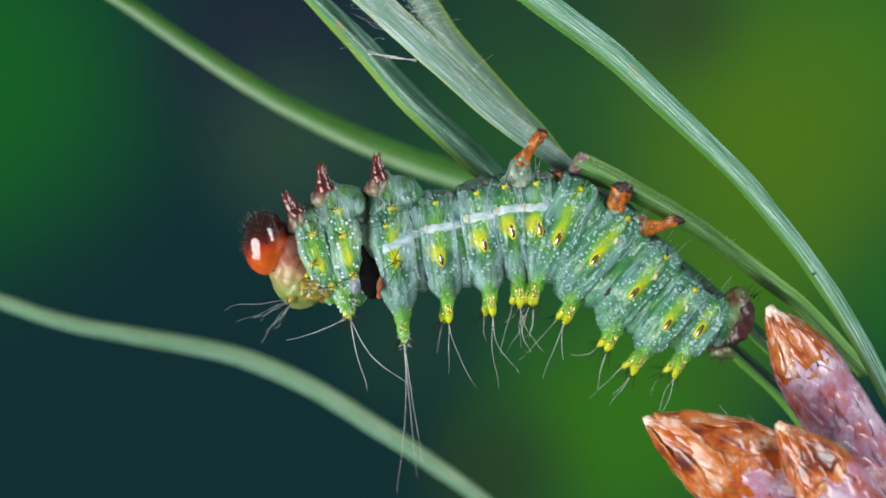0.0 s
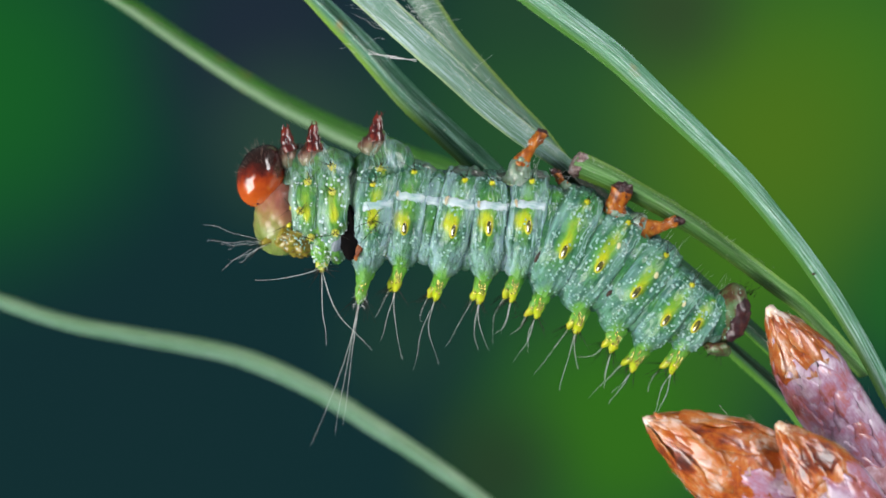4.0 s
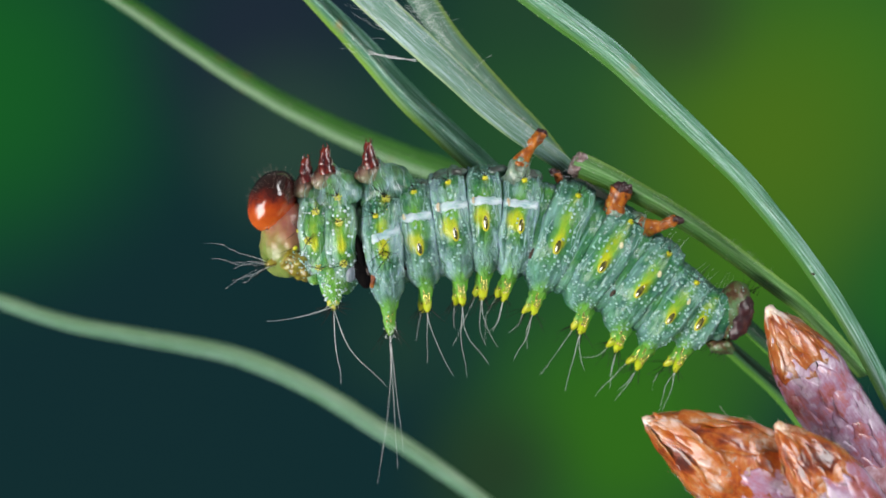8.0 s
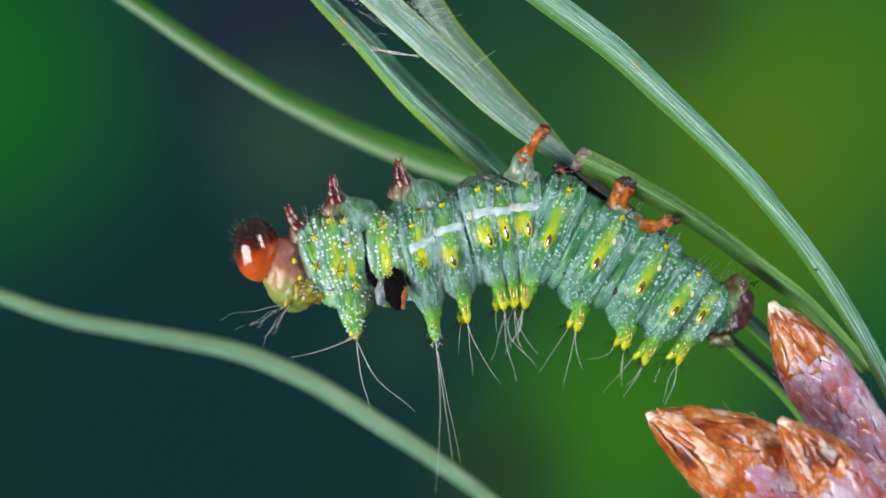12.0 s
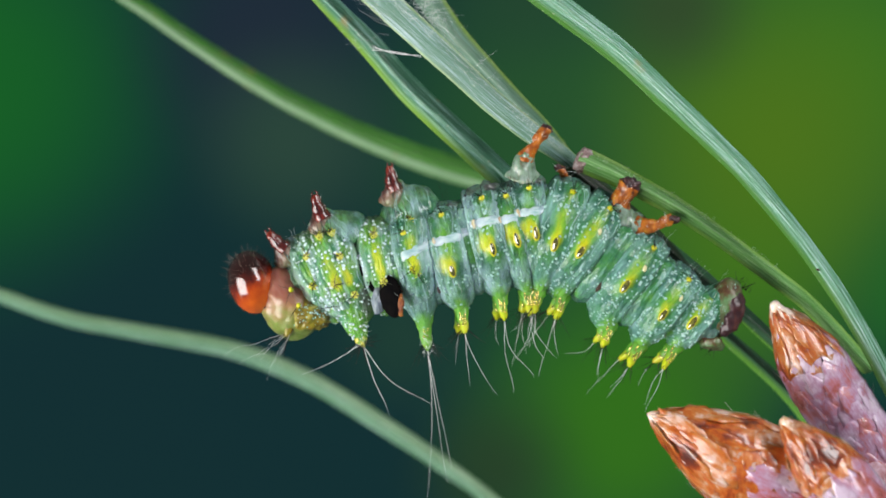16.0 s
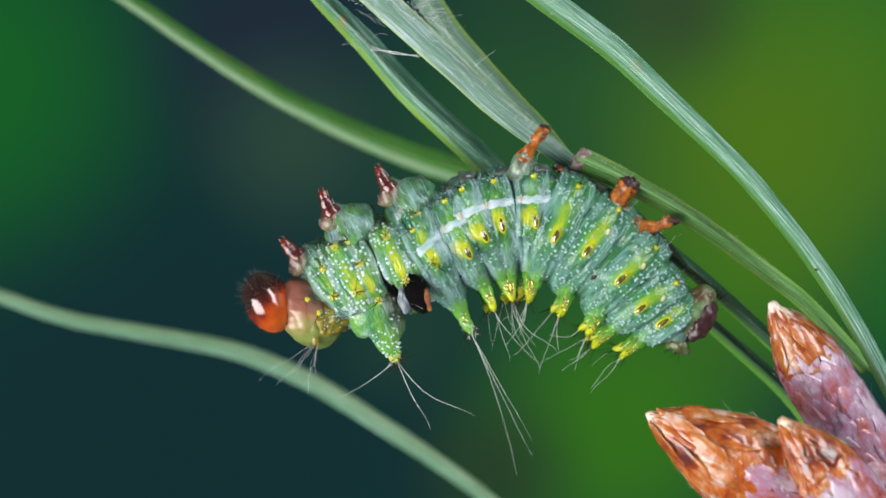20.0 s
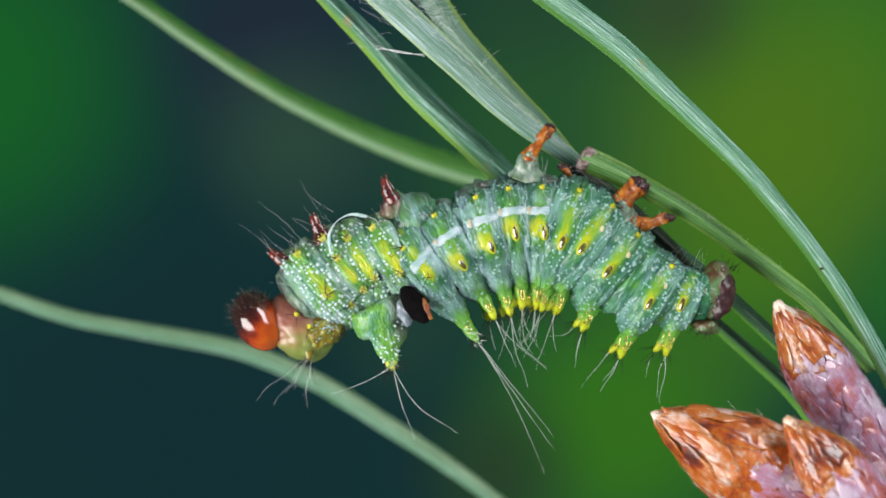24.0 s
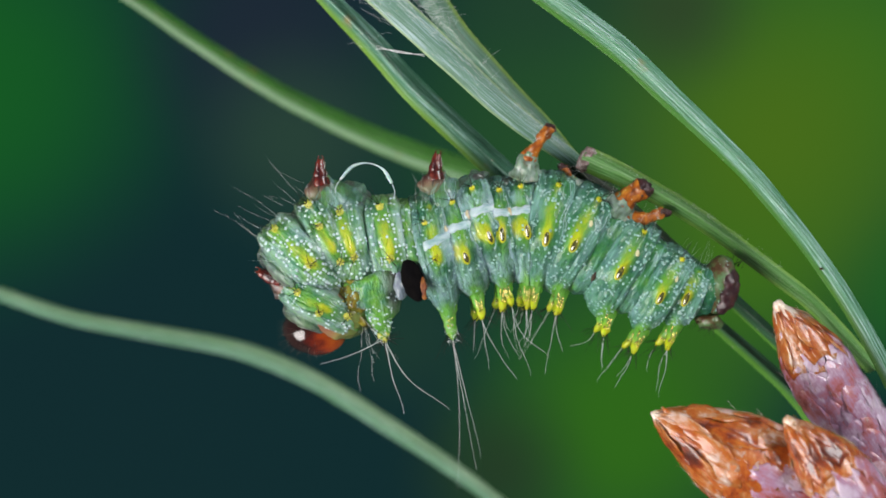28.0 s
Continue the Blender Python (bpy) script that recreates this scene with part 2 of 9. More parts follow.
def needle_material(name, pale, mid, deep, edge, gloss=0.38, lines_across=3.6):
    """Pine needle: fine lengthwise stripes and pale wax, by the mesh's own across and along."""
    m = material(name, gloss, coat=0.15, sss=0.1)
    st = attribute(m, "st")
    p = add_node(m, "ShaderNodeMapping")
    p.inputs["Scale"].default_value = (lines_across, 0.16, 1)
    link(m, st.outputs["Vector"], p.inputs["Vector"])
    lines = add_node(m, "ShaderNodeTexNoise", Scale=3.0, Detail=4.0, Roughness=0.6)
    link(m, p.outputs["Vector"], lines.inputs["Vector"])
    p2 = add_node(m, "ShaderNodeMapping")
    p2.inputs["Scale"].default_value = (1.1, 0.25, 1)
    link(m, st.outputs["Vector"], p2.inputs["Vector"])
    broad = add_node(m, "ShaderNodeTexNoise", Scale=2.0, Detail=3.0)
    link(m, p2.outputs["Vector"], broad.inputs["Vector"])
    base = stops(m, lines.outputs["Fac"], [(0.34, deep), (0.5, mid), (0.64, pale)])
    base = blend(m, spread(m, broad.outputs["Fac"], 0.42, 0.72, 0, 0.4), base, mid)
    s = m.node_tree.nodes.new("ShaderNodeSeparateXYZ")
    link(m, st.outputs["Vector"], s.inputs[0])
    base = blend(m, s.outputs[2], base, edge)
    specks = noise_of(m, 0.10, 2)
    base = blend(m, spread(m, specks, 0.68, 0.74, 0, 0.7), base, (0.55, 0.62, 0.5))
    rust = noise_of(m, 1.6, 3)
    base = blend(m, spread(m, rust, 0.66, 0.78, 0, 0.6), base, (0.30, 0.20, 0.05))
    paint(m, base)
    bump(m, lines.outputs["Fac"], 0.05, 0.5)
    return m


NEEDLE = needle_material("blue_green_needle", (0.28, 0.46, 0.42), (0.06, 0.20, 0.12), (0.018, 0.085, 0.045), (0.19, 0.36, 0.03))
NEEDLE_LEAF = needle_material("green_needle", (0.24, 0.42, 0.19), (0.11, 0.28, 0.07), (0.05, 0.17, 0.03), (0.28, 0.48, 0.04), lines_across=6.0)
NEEDLE_FAR = needle_material("soft_green_needle", (0.05, 0.19, 0.02), (0.030, 0.140, 0.010), (0.018, 0.09, 0.006), (0.13, 0.25, 0.10))
# green darkened to paint in the shade these needles stand in
NEEDLE_PAINTED_SHADE = needle_material("painted_shade_green_needle", (0.05, 0.13, 0.07), (0.02, 0.08, 0.035), (0.008, 0.035, 0.012), (0.11, 0.30, 0.02))
NEEDLE_SILKY = needle_material("silky_white_streaked_needle", (0.36, 0.50, 0.56), (0.11, 0.24, 0.17), (0.03, 0.12, 0.05), (0.34, 0.50, 0.20), lines_across=9.0)
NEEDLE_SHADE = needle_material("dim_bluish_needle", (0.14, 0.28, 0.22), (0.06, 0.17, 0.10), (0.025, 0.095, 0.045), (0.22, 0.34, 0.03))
NEEDLE_WAX = needle_material("wax_lined_needle", (0.45, 0.64, 0.62), (0.12, 0.31, 0.19), (0.022, 0.12, 0.042), (0.060, 0.19, 0.022), lines_across=6.0)
NEEDLE_BAND = needle_material("pale_edge_band", (0.28, 0.42, 0.27), (0.19, 0.32, 0.19), (0.12, 0.25, 0.11), (0.20, 0.34, 0.14))
# near-black so that a needle shape can stand in for shade
NEEDLE_SHADOW_FILL = needle_material("painted_shadow_needle", (0.020, 0.040, 0.016), (0.010, 0.026, 0.008), (0.005, 0.012, 0.004), (0.02, 0.06, 0.01))
NEEDLE_PALE = needle_material("pale_green_needle", (0.23, 0.38, 0.30), (0.14, 0.285, 0.185), (0.06, 0.17, 0.065), (0.20, 0.34, 0.14))


def scale_material(name, rows, fleck):
    """Papery bud scales: fibrous streaks along each, every scale its own tone."""
    m = material(name, 0.30, coat=0.9, sss=0.2)
    info = m.node_tree.nodes.new("ShaderNodeObjectInfo")
    place = m.node_tree.nodes.new("ShaderNodeNewGeometry")
    blot = noise_of(m, 1.15, 4, place.outputs["Position"], 0.6)
    n = noise_of(m, 0.30, 6, coords(m, (3.2, 3.2, 0.5)), 0.7)
    mid = add_node(m, "ShaderNodeMath")
    mid.operation = "MULTIPLY_ADD"
    link(m, blot, mid.inputs[0])
    mid.inputs[1].default_value = 1.2
    shift = add_node(m, "ShaderNodeMath")
    shift.operation = "MULTIPLY_ADD"
    link(m, info.outputs["Random"], shift.inputs[0])
    shift.inputs[1].default_value = 0.10
    link(m, times(m, n, 0.48), shift.inputs[2])
    link(m, shift.outputs[0], mid.inputs[2])
    base = stops(m, spread(m, mid.outputs[0], 0.56, 1.14), rows)
    base = blend(m, spread(m, noise_of(m, 0.14, 5, coords(m, (4, 4, 0.35))), 0.62, 0.76, 0, 0.36), base, fleck)
    paint(m, base)
    bump(m, noise_of(m, 0.14, 5, coords(m, (4, 4, 0.5))), 0.022, 0.6)
    return m


SCALE_BROWN = scale_material("papery_orange_brown_scale", [(0.05, (0.08, 0.009, 0.004)), (0.26, (0.26, 0.036, 0.005)), (0.50, (0.48, 0.10, 0.008)), (0.72, (0.54, 0.18, 0.038)), (0.88, (0.66, 0.40, 0.28)), (1.0, (0.80, 0.64, 0.58))], (0.82, 0.64, 0.56))
SCALE_LILAC = scale_material("lilac_scale", [(0.06, (0.22, 0.035, 0.03)), (0.24, (0.44, 0.11, 0.09)), (0.42, (0.50, 0.18, 0.22)), (0.64, (0.47, 0.27, 0.40)), (0.95, (0.70, 0.57, 0.70))], (0.76, 0.62, 0.72))
SCALE_TIP = scale_material("whitish_tip_scale", [(0.1, (0.34, 0.10, 0.03)), (0.42, (0.62, 0.34, 0.18)), (0.75, (0.84, 0.70, 0.60))], (0.88, 0.80, 0.74))
FUZZ = plain("white_fibre", [(0.55, 0.42, 0.40), (0.82, 0.74, 0.74)], 0.4, 0.5, relief=0)
FUZZ_BROWN = plain("orange_fibre", [(0.22, 0.04, 0.006), (0.5, 0.16, 0.03)], 0.4, 0.45, relief=0)
TWIG = plain("pink_twig_bark", [(0.16, 0.05, 0.05), (0.38, 0.17, 0.20), (0.56, 0.40, 0.50)], 0.5, 0.55, relief=0.04)
CUT = plain("brown_cut_end", [(0.08, 0.035, 0.035), (0.26, 0.17, 0.17), (0.54, 0.47, 0.48)], 0.2, 0.6, relief=0.03)


# ---- mesh helpers ----
def part(name, bm, mat, parent=None, label="", smooth=True):
    """One mesh object from a bmesh in millimetres."""
    for v in bm.verts:
        v.co *= MM
    for f in bm.faces:
        f.smooth = smooth
    me = bpy.data.meshes.new(name)
    bm.to_mesh(me)
    bm.free()
    me.materials.append(mat)
    ob = new(name, me)
    if parent is not None:
        ob.parent = parent
    if label:
        ob["label"] = label
    return ob


def holder(name, parent=None):
    ob = new(name)
    ob.empty_display_size = MM
    if parent is not None:
        ob.parent = parent
    return ob


def glide(points, n):
    """A smooth line of n points through the given ones."""
    p = [Vector(q) for q in points]
    p = [2 * p[0] - p[1], *p, 2 * p[-1] - p[-2]]
    out, spans = [], len(p) - 3
    for k in range(n):
        s = k / (n - 1) * spans
        i = min(int(s), spans - 1)
        u = s - i
        a, b, c, d = p[i:i + 4]
        out.append(0.5 * ((2 * b) + (c - a) * u + (2 * a - 5 * b + 4 * c - d) * u * u + (3 * b - a - 3 * c + d) * u ** 3))
    return out


def tube(bm, line, radii, sides=5, close=True):
    """A round tube along a line."""
    side, rings = None, []
    for k, p in enumerate(line):
        way = (line[min(k + 1, len(line) - 1)] - line[max(k - 1, 0)]).normalized()
        if side is None:
            side = way.orthogonal().normalized()
        side = (side - way * side.dot(way)).normalized()
        up = way.cross(side)
        r = radii[k] if isinstance(radii, (list, tuple)) else radii
        rings.append([bm.verts.new(p + r * (math.cos(a) * side + math.sin(a) * up)) for a in [2 * math.pi * i / sides for i in range(sides)]])
    for a, b in zip(rings, rings[1:]):
        for i in range(sides):
            bm.faces.new((a[i], a[(i + 1) % sides], b[(i + 1) % sides], b[i]))
    if close:
        bm.faces.new(rings[0][::-1])
        bm.faces.new(rings[-1])


def hair(bm, start, way, length, radius, bend=0.15, rng=random, sides=4, steps=9):
    start, way = Vector(start), Vector(way).normalized()
    off = Vector((rng.uniform(-1, 1), rng.uniform(-0.5, 0.5), rng.uniform(-1, 1))) * bend * length
    wig = Vector((rng.uniform(-1, 1), 0, rng.uniform(-1, 1))) * bend * 0.35 * length
    line = []
    for k in range(steps):
        u = k / (steps - 1)
        line.append(start + way * length * u + off * u * u + wig * math.sin(u * 5.0) * u)
    tube(bm, line, [radius * (1 - 0.75 * k / (steps - 1)) for k in range(steps)], sides)


def ball(bm, centre, radii, turn=None, div=3):
    m = Matrix.Translation(centre) @ (turn if turn is not None else Matrix()) @ Matrix.Diagonal((*radii, 1))
    return bmesh.ops.create_icosphere(bm, subdivisions=div, radius=1, matrix=m)["verts"]


def rough_up(bm, amount, size, seed=0.0):
    bm.normal_update()
    moves = [(v, v.normal * amount * noise.fractal(v.co / size + Vector((seed, seed, 0)), 1.0, 2.0, 3)) for v in bm.verts]
    for v, d in moves:
        v.co += d


# ---- the backdrop: a glowing plane painted as blurred green undergrowth ----
def backdrop():
    m = bpy.data.materials.new("glowing_undergrowth")
    m.use_nodes = True
    m.node_tree.nodes.remove(shader(m))
    # the plane emits its colours, so the undergrowth's brightness is painted in
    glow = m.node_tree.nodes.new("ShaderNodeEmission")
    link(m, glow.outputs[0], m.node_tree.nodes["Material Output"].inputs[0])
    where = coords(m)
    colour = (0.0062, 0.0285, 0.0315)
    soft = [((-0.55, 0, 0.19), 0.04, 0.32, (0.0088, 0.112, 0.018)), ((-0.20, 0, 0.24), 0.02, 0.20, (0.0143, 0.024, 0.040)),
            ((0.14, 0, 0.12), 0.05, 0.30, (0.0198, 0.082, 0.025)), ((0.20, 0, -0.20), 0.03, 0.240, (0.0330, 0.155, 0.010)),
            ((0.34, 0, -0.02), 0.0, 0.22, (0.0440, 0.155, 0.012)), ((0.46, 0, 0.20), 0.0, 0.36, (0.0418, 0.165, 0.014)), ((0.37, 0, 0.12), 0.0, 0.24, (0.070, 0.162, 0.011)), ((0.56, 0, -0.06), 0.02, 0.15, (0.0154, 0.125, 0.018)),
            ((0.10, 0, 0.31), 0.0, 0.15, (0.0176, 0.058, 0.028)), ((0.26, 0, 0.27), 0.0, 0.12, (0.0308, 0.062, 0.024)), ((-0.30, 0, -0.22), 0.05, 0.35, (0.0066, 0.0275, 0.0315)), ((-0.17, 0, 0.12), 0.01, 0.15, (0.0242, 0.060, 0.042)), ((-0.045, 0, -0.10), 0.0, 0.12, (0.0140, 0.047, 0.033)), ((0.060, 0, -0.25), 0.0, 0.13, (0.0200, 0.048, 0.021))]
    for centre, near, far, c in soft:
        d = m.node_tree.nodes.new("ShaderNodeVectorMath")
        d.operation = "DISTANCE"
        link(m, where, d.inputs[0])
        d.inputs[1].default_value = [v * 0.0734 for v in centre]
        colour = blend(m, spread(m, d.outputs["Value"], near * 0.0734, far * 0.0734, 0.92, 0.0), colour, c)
    link(m, colour, glow.inputs[0])
    bm = bmesh.new()
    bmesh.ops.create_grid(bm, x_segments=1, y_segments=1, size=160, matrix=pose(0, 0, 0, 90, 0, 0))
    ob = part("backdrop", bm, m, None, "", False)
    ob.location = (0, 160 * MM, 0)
    tagged(ob, "glowing plane painted as blurred dark and yellow-green undergrowth behind the twig", "backdrop", kind="structure")


backdrop()


# ---- pine needles ----
def needle(name, points, widths, thick, mat, parent, label, fold=0.2, ridges=5, edge=0.5, edge_side=0, n=70, rim_from=0.62, rim_soft=0.25):
    """A ribbed needle through points (x, y, z); width across the view, keeled by fold towards the front."""
    line = glide(points, n)
    bm = bmesh.new()
    st = bm.verts.layers.float_vector.new("st")
    sides, rings, along = 36, [], 0.0
    for k, p in enumerate(line):
        way = (line[min(k + 1, n - 1)] - line[max(k - 1, 0)]).normalized()
        depth = Vector((0, -1, 0))
        depth = (depth - way * depth.dot(way)).normalized()
        across = way.cross(depth)
        u = k / (n - 1) * (len(widths) - 1)
        i = min(int(u), len(widths) - 2)
        w = (widths[i] * (1 - u + i) + widths[i + 1] * (u - i)) / 2
        along += (p - line[k - 1]).length if k else 0
        ring = []
        for j in range(sides):
            a = 2 * math.pi * j / sides
            ca, sa = math.cos(a), math.sin(a)
            flat = thick * (0.5 * (1 - abs(ca) ** 3) + 0.05)
            if sa > 0:
                flat += fold * w * 2 * (1 - abs(ca)) + 0.022 * math.cos(ca * math.pi * ridges * 2)
            wob = 1 + 0.035 * noise.noise(Vector((along * 0.8, j * 0.4, w)))
            v = bm.verts.new(p + across * ca * w * wob + depth * math.copysign(flat, sa) * (abs(sa) ** 0.6))
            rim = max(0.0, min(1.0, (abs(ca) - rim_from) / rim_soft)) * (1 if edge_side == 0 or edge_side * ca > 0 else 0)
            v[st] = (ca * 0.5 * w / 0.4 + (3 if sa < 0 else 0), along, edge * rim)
            ring.append(v)
        rings.append(ring)
    for a, b in zip(rings, rings[1:]):
        for i in range(sides):
            bm.faces.new((a[i], a[(i + 1) % sides], b[(i + 1) % sides], b[i]))
    bm.faces.new(rings[0][::-1])
    bm.faces.new(rings[-1])
    bmesh.ops.recalc_face_normals(bm, faces=list(bm.faces))
    return part(name, bm, mat, parent, label)


twig = holder("pine_twig")
tagged(twig, "pine twig with orange-brown buds, lilac bark and green needles", "twig")

# the lit left side of this needle is painted as its edge colour
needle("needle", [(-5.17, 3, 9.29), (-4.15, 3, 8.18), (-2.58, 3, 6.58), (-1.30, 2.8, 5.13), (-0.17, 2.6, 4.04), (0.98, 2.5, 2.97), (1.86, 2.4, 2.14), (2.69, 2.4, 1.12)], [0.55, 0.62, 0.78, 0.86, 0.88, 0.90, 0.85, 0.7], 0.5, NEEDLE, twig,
       "narrow blue-green needle, light painted as a yellow-green left edge", fold=0.42, edge_side=1, edge=0.85, rim_from=0.35, rim_soft=0.5)
needle("needle", [(-3.44, 1.6, 9.16), (-2.25, 1.5, 8.06), (-0.97, 1.3, 6.86), (0.24, 1.2, 5.74), (1.44, 1.2, 4.63), (2.55, 1.2, 3.73), (3.67, 1.5, 2.94), (4.33, 1.9, 2.44)],
       [1.0, 0.94, 0.92, 0.84, 0.78, 0.72, 0.60, 0.45], 0.42, NEEDLE_SILKY, twig, "broad waxy needle streaked with silk", fold=-0.12, ridges=7, edge=0.8, rim_from=0.84, rim_soft=0.12, n=100)
# shade from the needle above is in this one's colour
needle("needle", [(3.73, 3, 2.84), (4.75, 3, 2.15), (6.04, 3, 0.87), (7.43, 3, -0.28), (8.75, 3, -1.39), (10.58, 3.1, -3.06), (12.01, 3.3, -4.41)], [0.4, 0.5, 0.5, 0.5, 0.5, 0.5, 0.5], 0.42, NEEDLE_PAINTED_SHADE, twig,
       "needle under the caterpillar's needle, shade painted into its dark green", fold=0.45, edge_side=1, edge=0.8)
needle("needle", [(-1.75, 3.4, 9.51), (-0.67, 3.3, 8.20), (0.20, 3.1, 6.89), (1.22, 2.9, 5.74), (2.20, 2.7, 4.70), (3.07, 2.6, 3.86), (4.17, 2.6, 2.60)], [0.85, 0.82, 0.85, 0.78, 0.68, 0.55, 0.4], 0.4, NEEDLE_SHADE, twig,
       "green needle with a yellow edge", edge_side=-1, edge=0.75)
needle("needle", [(4.28, 0.8, 2.76), (4.91, 0.7, 2.47), (5.54, 0.6, 2.17), (7.14, 0.7, 1.31), (8.61, 1.1, 0.38), (10.55, 1.8, -1.01), (11.91, 2.4, -2.06), (13.83, 3, -4.06)], [0.80, 0.80, 0.74, 0.64, 0.60, 0.58, 0.55, 0.5], 0.5, NEEDLE_LEAF, twig,
       "blunt green needle on which the prolegs hold", fold=0.30, edge=0.5)
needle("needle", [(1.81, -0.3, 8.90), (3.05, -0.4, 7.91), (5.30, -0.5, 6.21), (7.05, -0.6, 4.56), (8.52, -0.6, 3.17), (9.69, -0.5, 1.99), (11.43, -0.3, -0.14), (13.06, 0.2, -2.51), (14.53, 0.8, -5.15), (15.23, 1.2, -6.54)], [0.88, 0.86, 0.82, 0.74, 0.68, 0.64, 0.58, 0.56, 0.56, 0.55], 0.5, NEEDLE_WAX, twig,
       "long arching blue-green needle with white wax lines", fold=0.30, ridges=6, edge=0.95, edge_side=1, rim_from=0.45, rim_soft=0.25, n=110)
needle("needle", [(7.38, 3.6, -1.47), (9.02, 3.8, -2.86), (10.03, 4, -3.73), (11.03, 4.2, -4.63), (11.90, 4.3, -5.58), (12.70, 4.4, -6.75)], [0.4, 0.46, 0.5, 0.52, 0.6, 0.6], 0.4, NEEDLE_PAINTED_SHADE, twig, "green needle with shade painted in and a bright lower edge", fold=0.3, edge=0.65, edge_side=1, rim_from=0.15, rim_soft=0.5)

for points, widths, label in (
        ([(-13.42, 14, 10.08), (-11.53, 14, 8.95), (-9.32, 14, 7.45), (-6.85, 14, 5.87), (-4.60, 14, 4.68), (-1.93, 14, 3.51), (0.33, 14, 2.73), (3.41, 14, 1.87)], [0.46, 0.54, 0.60, 0.68, 0.78, 0.90, 0.95, 0.85], "out-of-focus bright green needle with a pale lower edge"),
        ([(-17.47, 15, -1.47), (-16.23, 15, -1.90), (-13.74, 15, -2.71), (-10.64, 15, -3.29), (-7.74, 15, -3.87), (-5.05, 15, -4.95), (-2.15, 15, -6.71), (0.12, 15, -8.22), (1.57, 15, -9.29), (3.23, 15, -10.54)], [0.51, 0.52, 0.56, 0.61, 0.66, 0.69, 0.66, 0.58, 0.52, 0.47], "out-of-focus dull pale green curved needle")):
    far = needle("pine_needle", points, widths, 0.45, NEEDLE_FAR if "bright" in label else NEEDLE_PALE, None, "", fold=0.25, edge=0.9, edge_side=1 if "bright" in label else -1, n=90, rim_from=0.10 if "bright" in label else 0.62, rim_soft=0.5)
    tagged(far, label, "needle", group="needles behind the caterpillar")
    low = -1 if "bright" in label else 1
    band = []
    for k, p in enumerate(points):
        way = (Vector(points[min(k + 1, len(points) - 1)]) - Vector(points[max(k - 1, 0)])).normalized()
        band.append(Vector(p) + Vector((-way.z, 0, way.x)) * low * 0.24 * widths[k] + Vector((0, -0.30, 0)))
    needle("edge_band", band, [0.34 * w for w in widths], 0.2, NEEDLE_BAND, far, "pale band along one edge", fold=0.1, edge=0.0, n=90)

# added dark shape: the shade below the held needle, behind the prolegs
needle("needle", [(3.75, 1.9, 2.72), (4.50, 1.9, 2.02), (5.35, 1.9, 1.42), (6.30, 2.0, 0.66), (7.30, 2.2, -0.22), (7.95, 2.4, -0.86)], [0.40, 0.78, 0.66, 0.56, 0.42, 0.15], 0.4, NEEDLE_SHADOW_FILL, twig, "added near-black needle shape standing in for shade behind the prolegs")


def needle_fuzz(points, lift, count, seed, label):
    """Short white wax hairs standing on the upper edge of a needle."""
    rng = random.Random(seed)
    line = glide(points, 60)
    bm = bmesh.new()
    for k in range(count):
        i = rng.randrange(1, 59)
        way = (line[i + 1] - line[i - 1]).normalized()
        up = Vector((-way.z, 0, way.x)) * (1 if way.x > 0 else -1)
        p = line[i].lerp(line[i + 1], rng.random()) + up * lift * rng.uniform(0.1, 1.0) + Vector((0, -0.30, 0))
        hair(bm, p, up * 0.8 + way * rng.uniform(-0.8, 0.8) + Vector((0, -0.5, 0)), rng.uniform(0.06, 0.20), 0.0032, 0.2, rng, 4, 4)
    part("wax_fuzz", bm, SILK, twig, label)["kind"] = "stuff"


needle_fuzz([(4.35, 0.8, 2.76), (5.54, 0.6, 2.17), (7.14, 0.7, 1.31), (8.61, 1.1, 0.38), (10.55, 1.8, -1.01)], 0.30, 260, 61, "fine white hairs on the held needle")
needle_fuzz([(-0.97, 1.3, 6.86), (1.44, 1.2, 4.63), (2.55, 1.2, 3.73), (3.67, 1.5, 2.94)], 0.34, 160, 62, "fine white hairs on the broad needle")
bm = bmesh.new()
ball(bm, (11.73, -0.62, -0.80), (0.06, 0.04, 0.03), pose(0, 0, 0, 0, 20, 0), 3)
rough_up(bm, 0.02, 0.05)
part("speck", bm, PIT, twig, "tiny black speck on the arching needle")

# blunt brown end of the needle
bm = bmesh.new()
ball(bm, (4.37, 0.68, 2.72), (0.24, 0.36, 0.42), pose(0, 0, 0, 0, 28, 0), 4)
rough_up(bm, 0.10, 0.13)
part("cut_end", bm, CUT, twig, "brown withered blunt needle end")


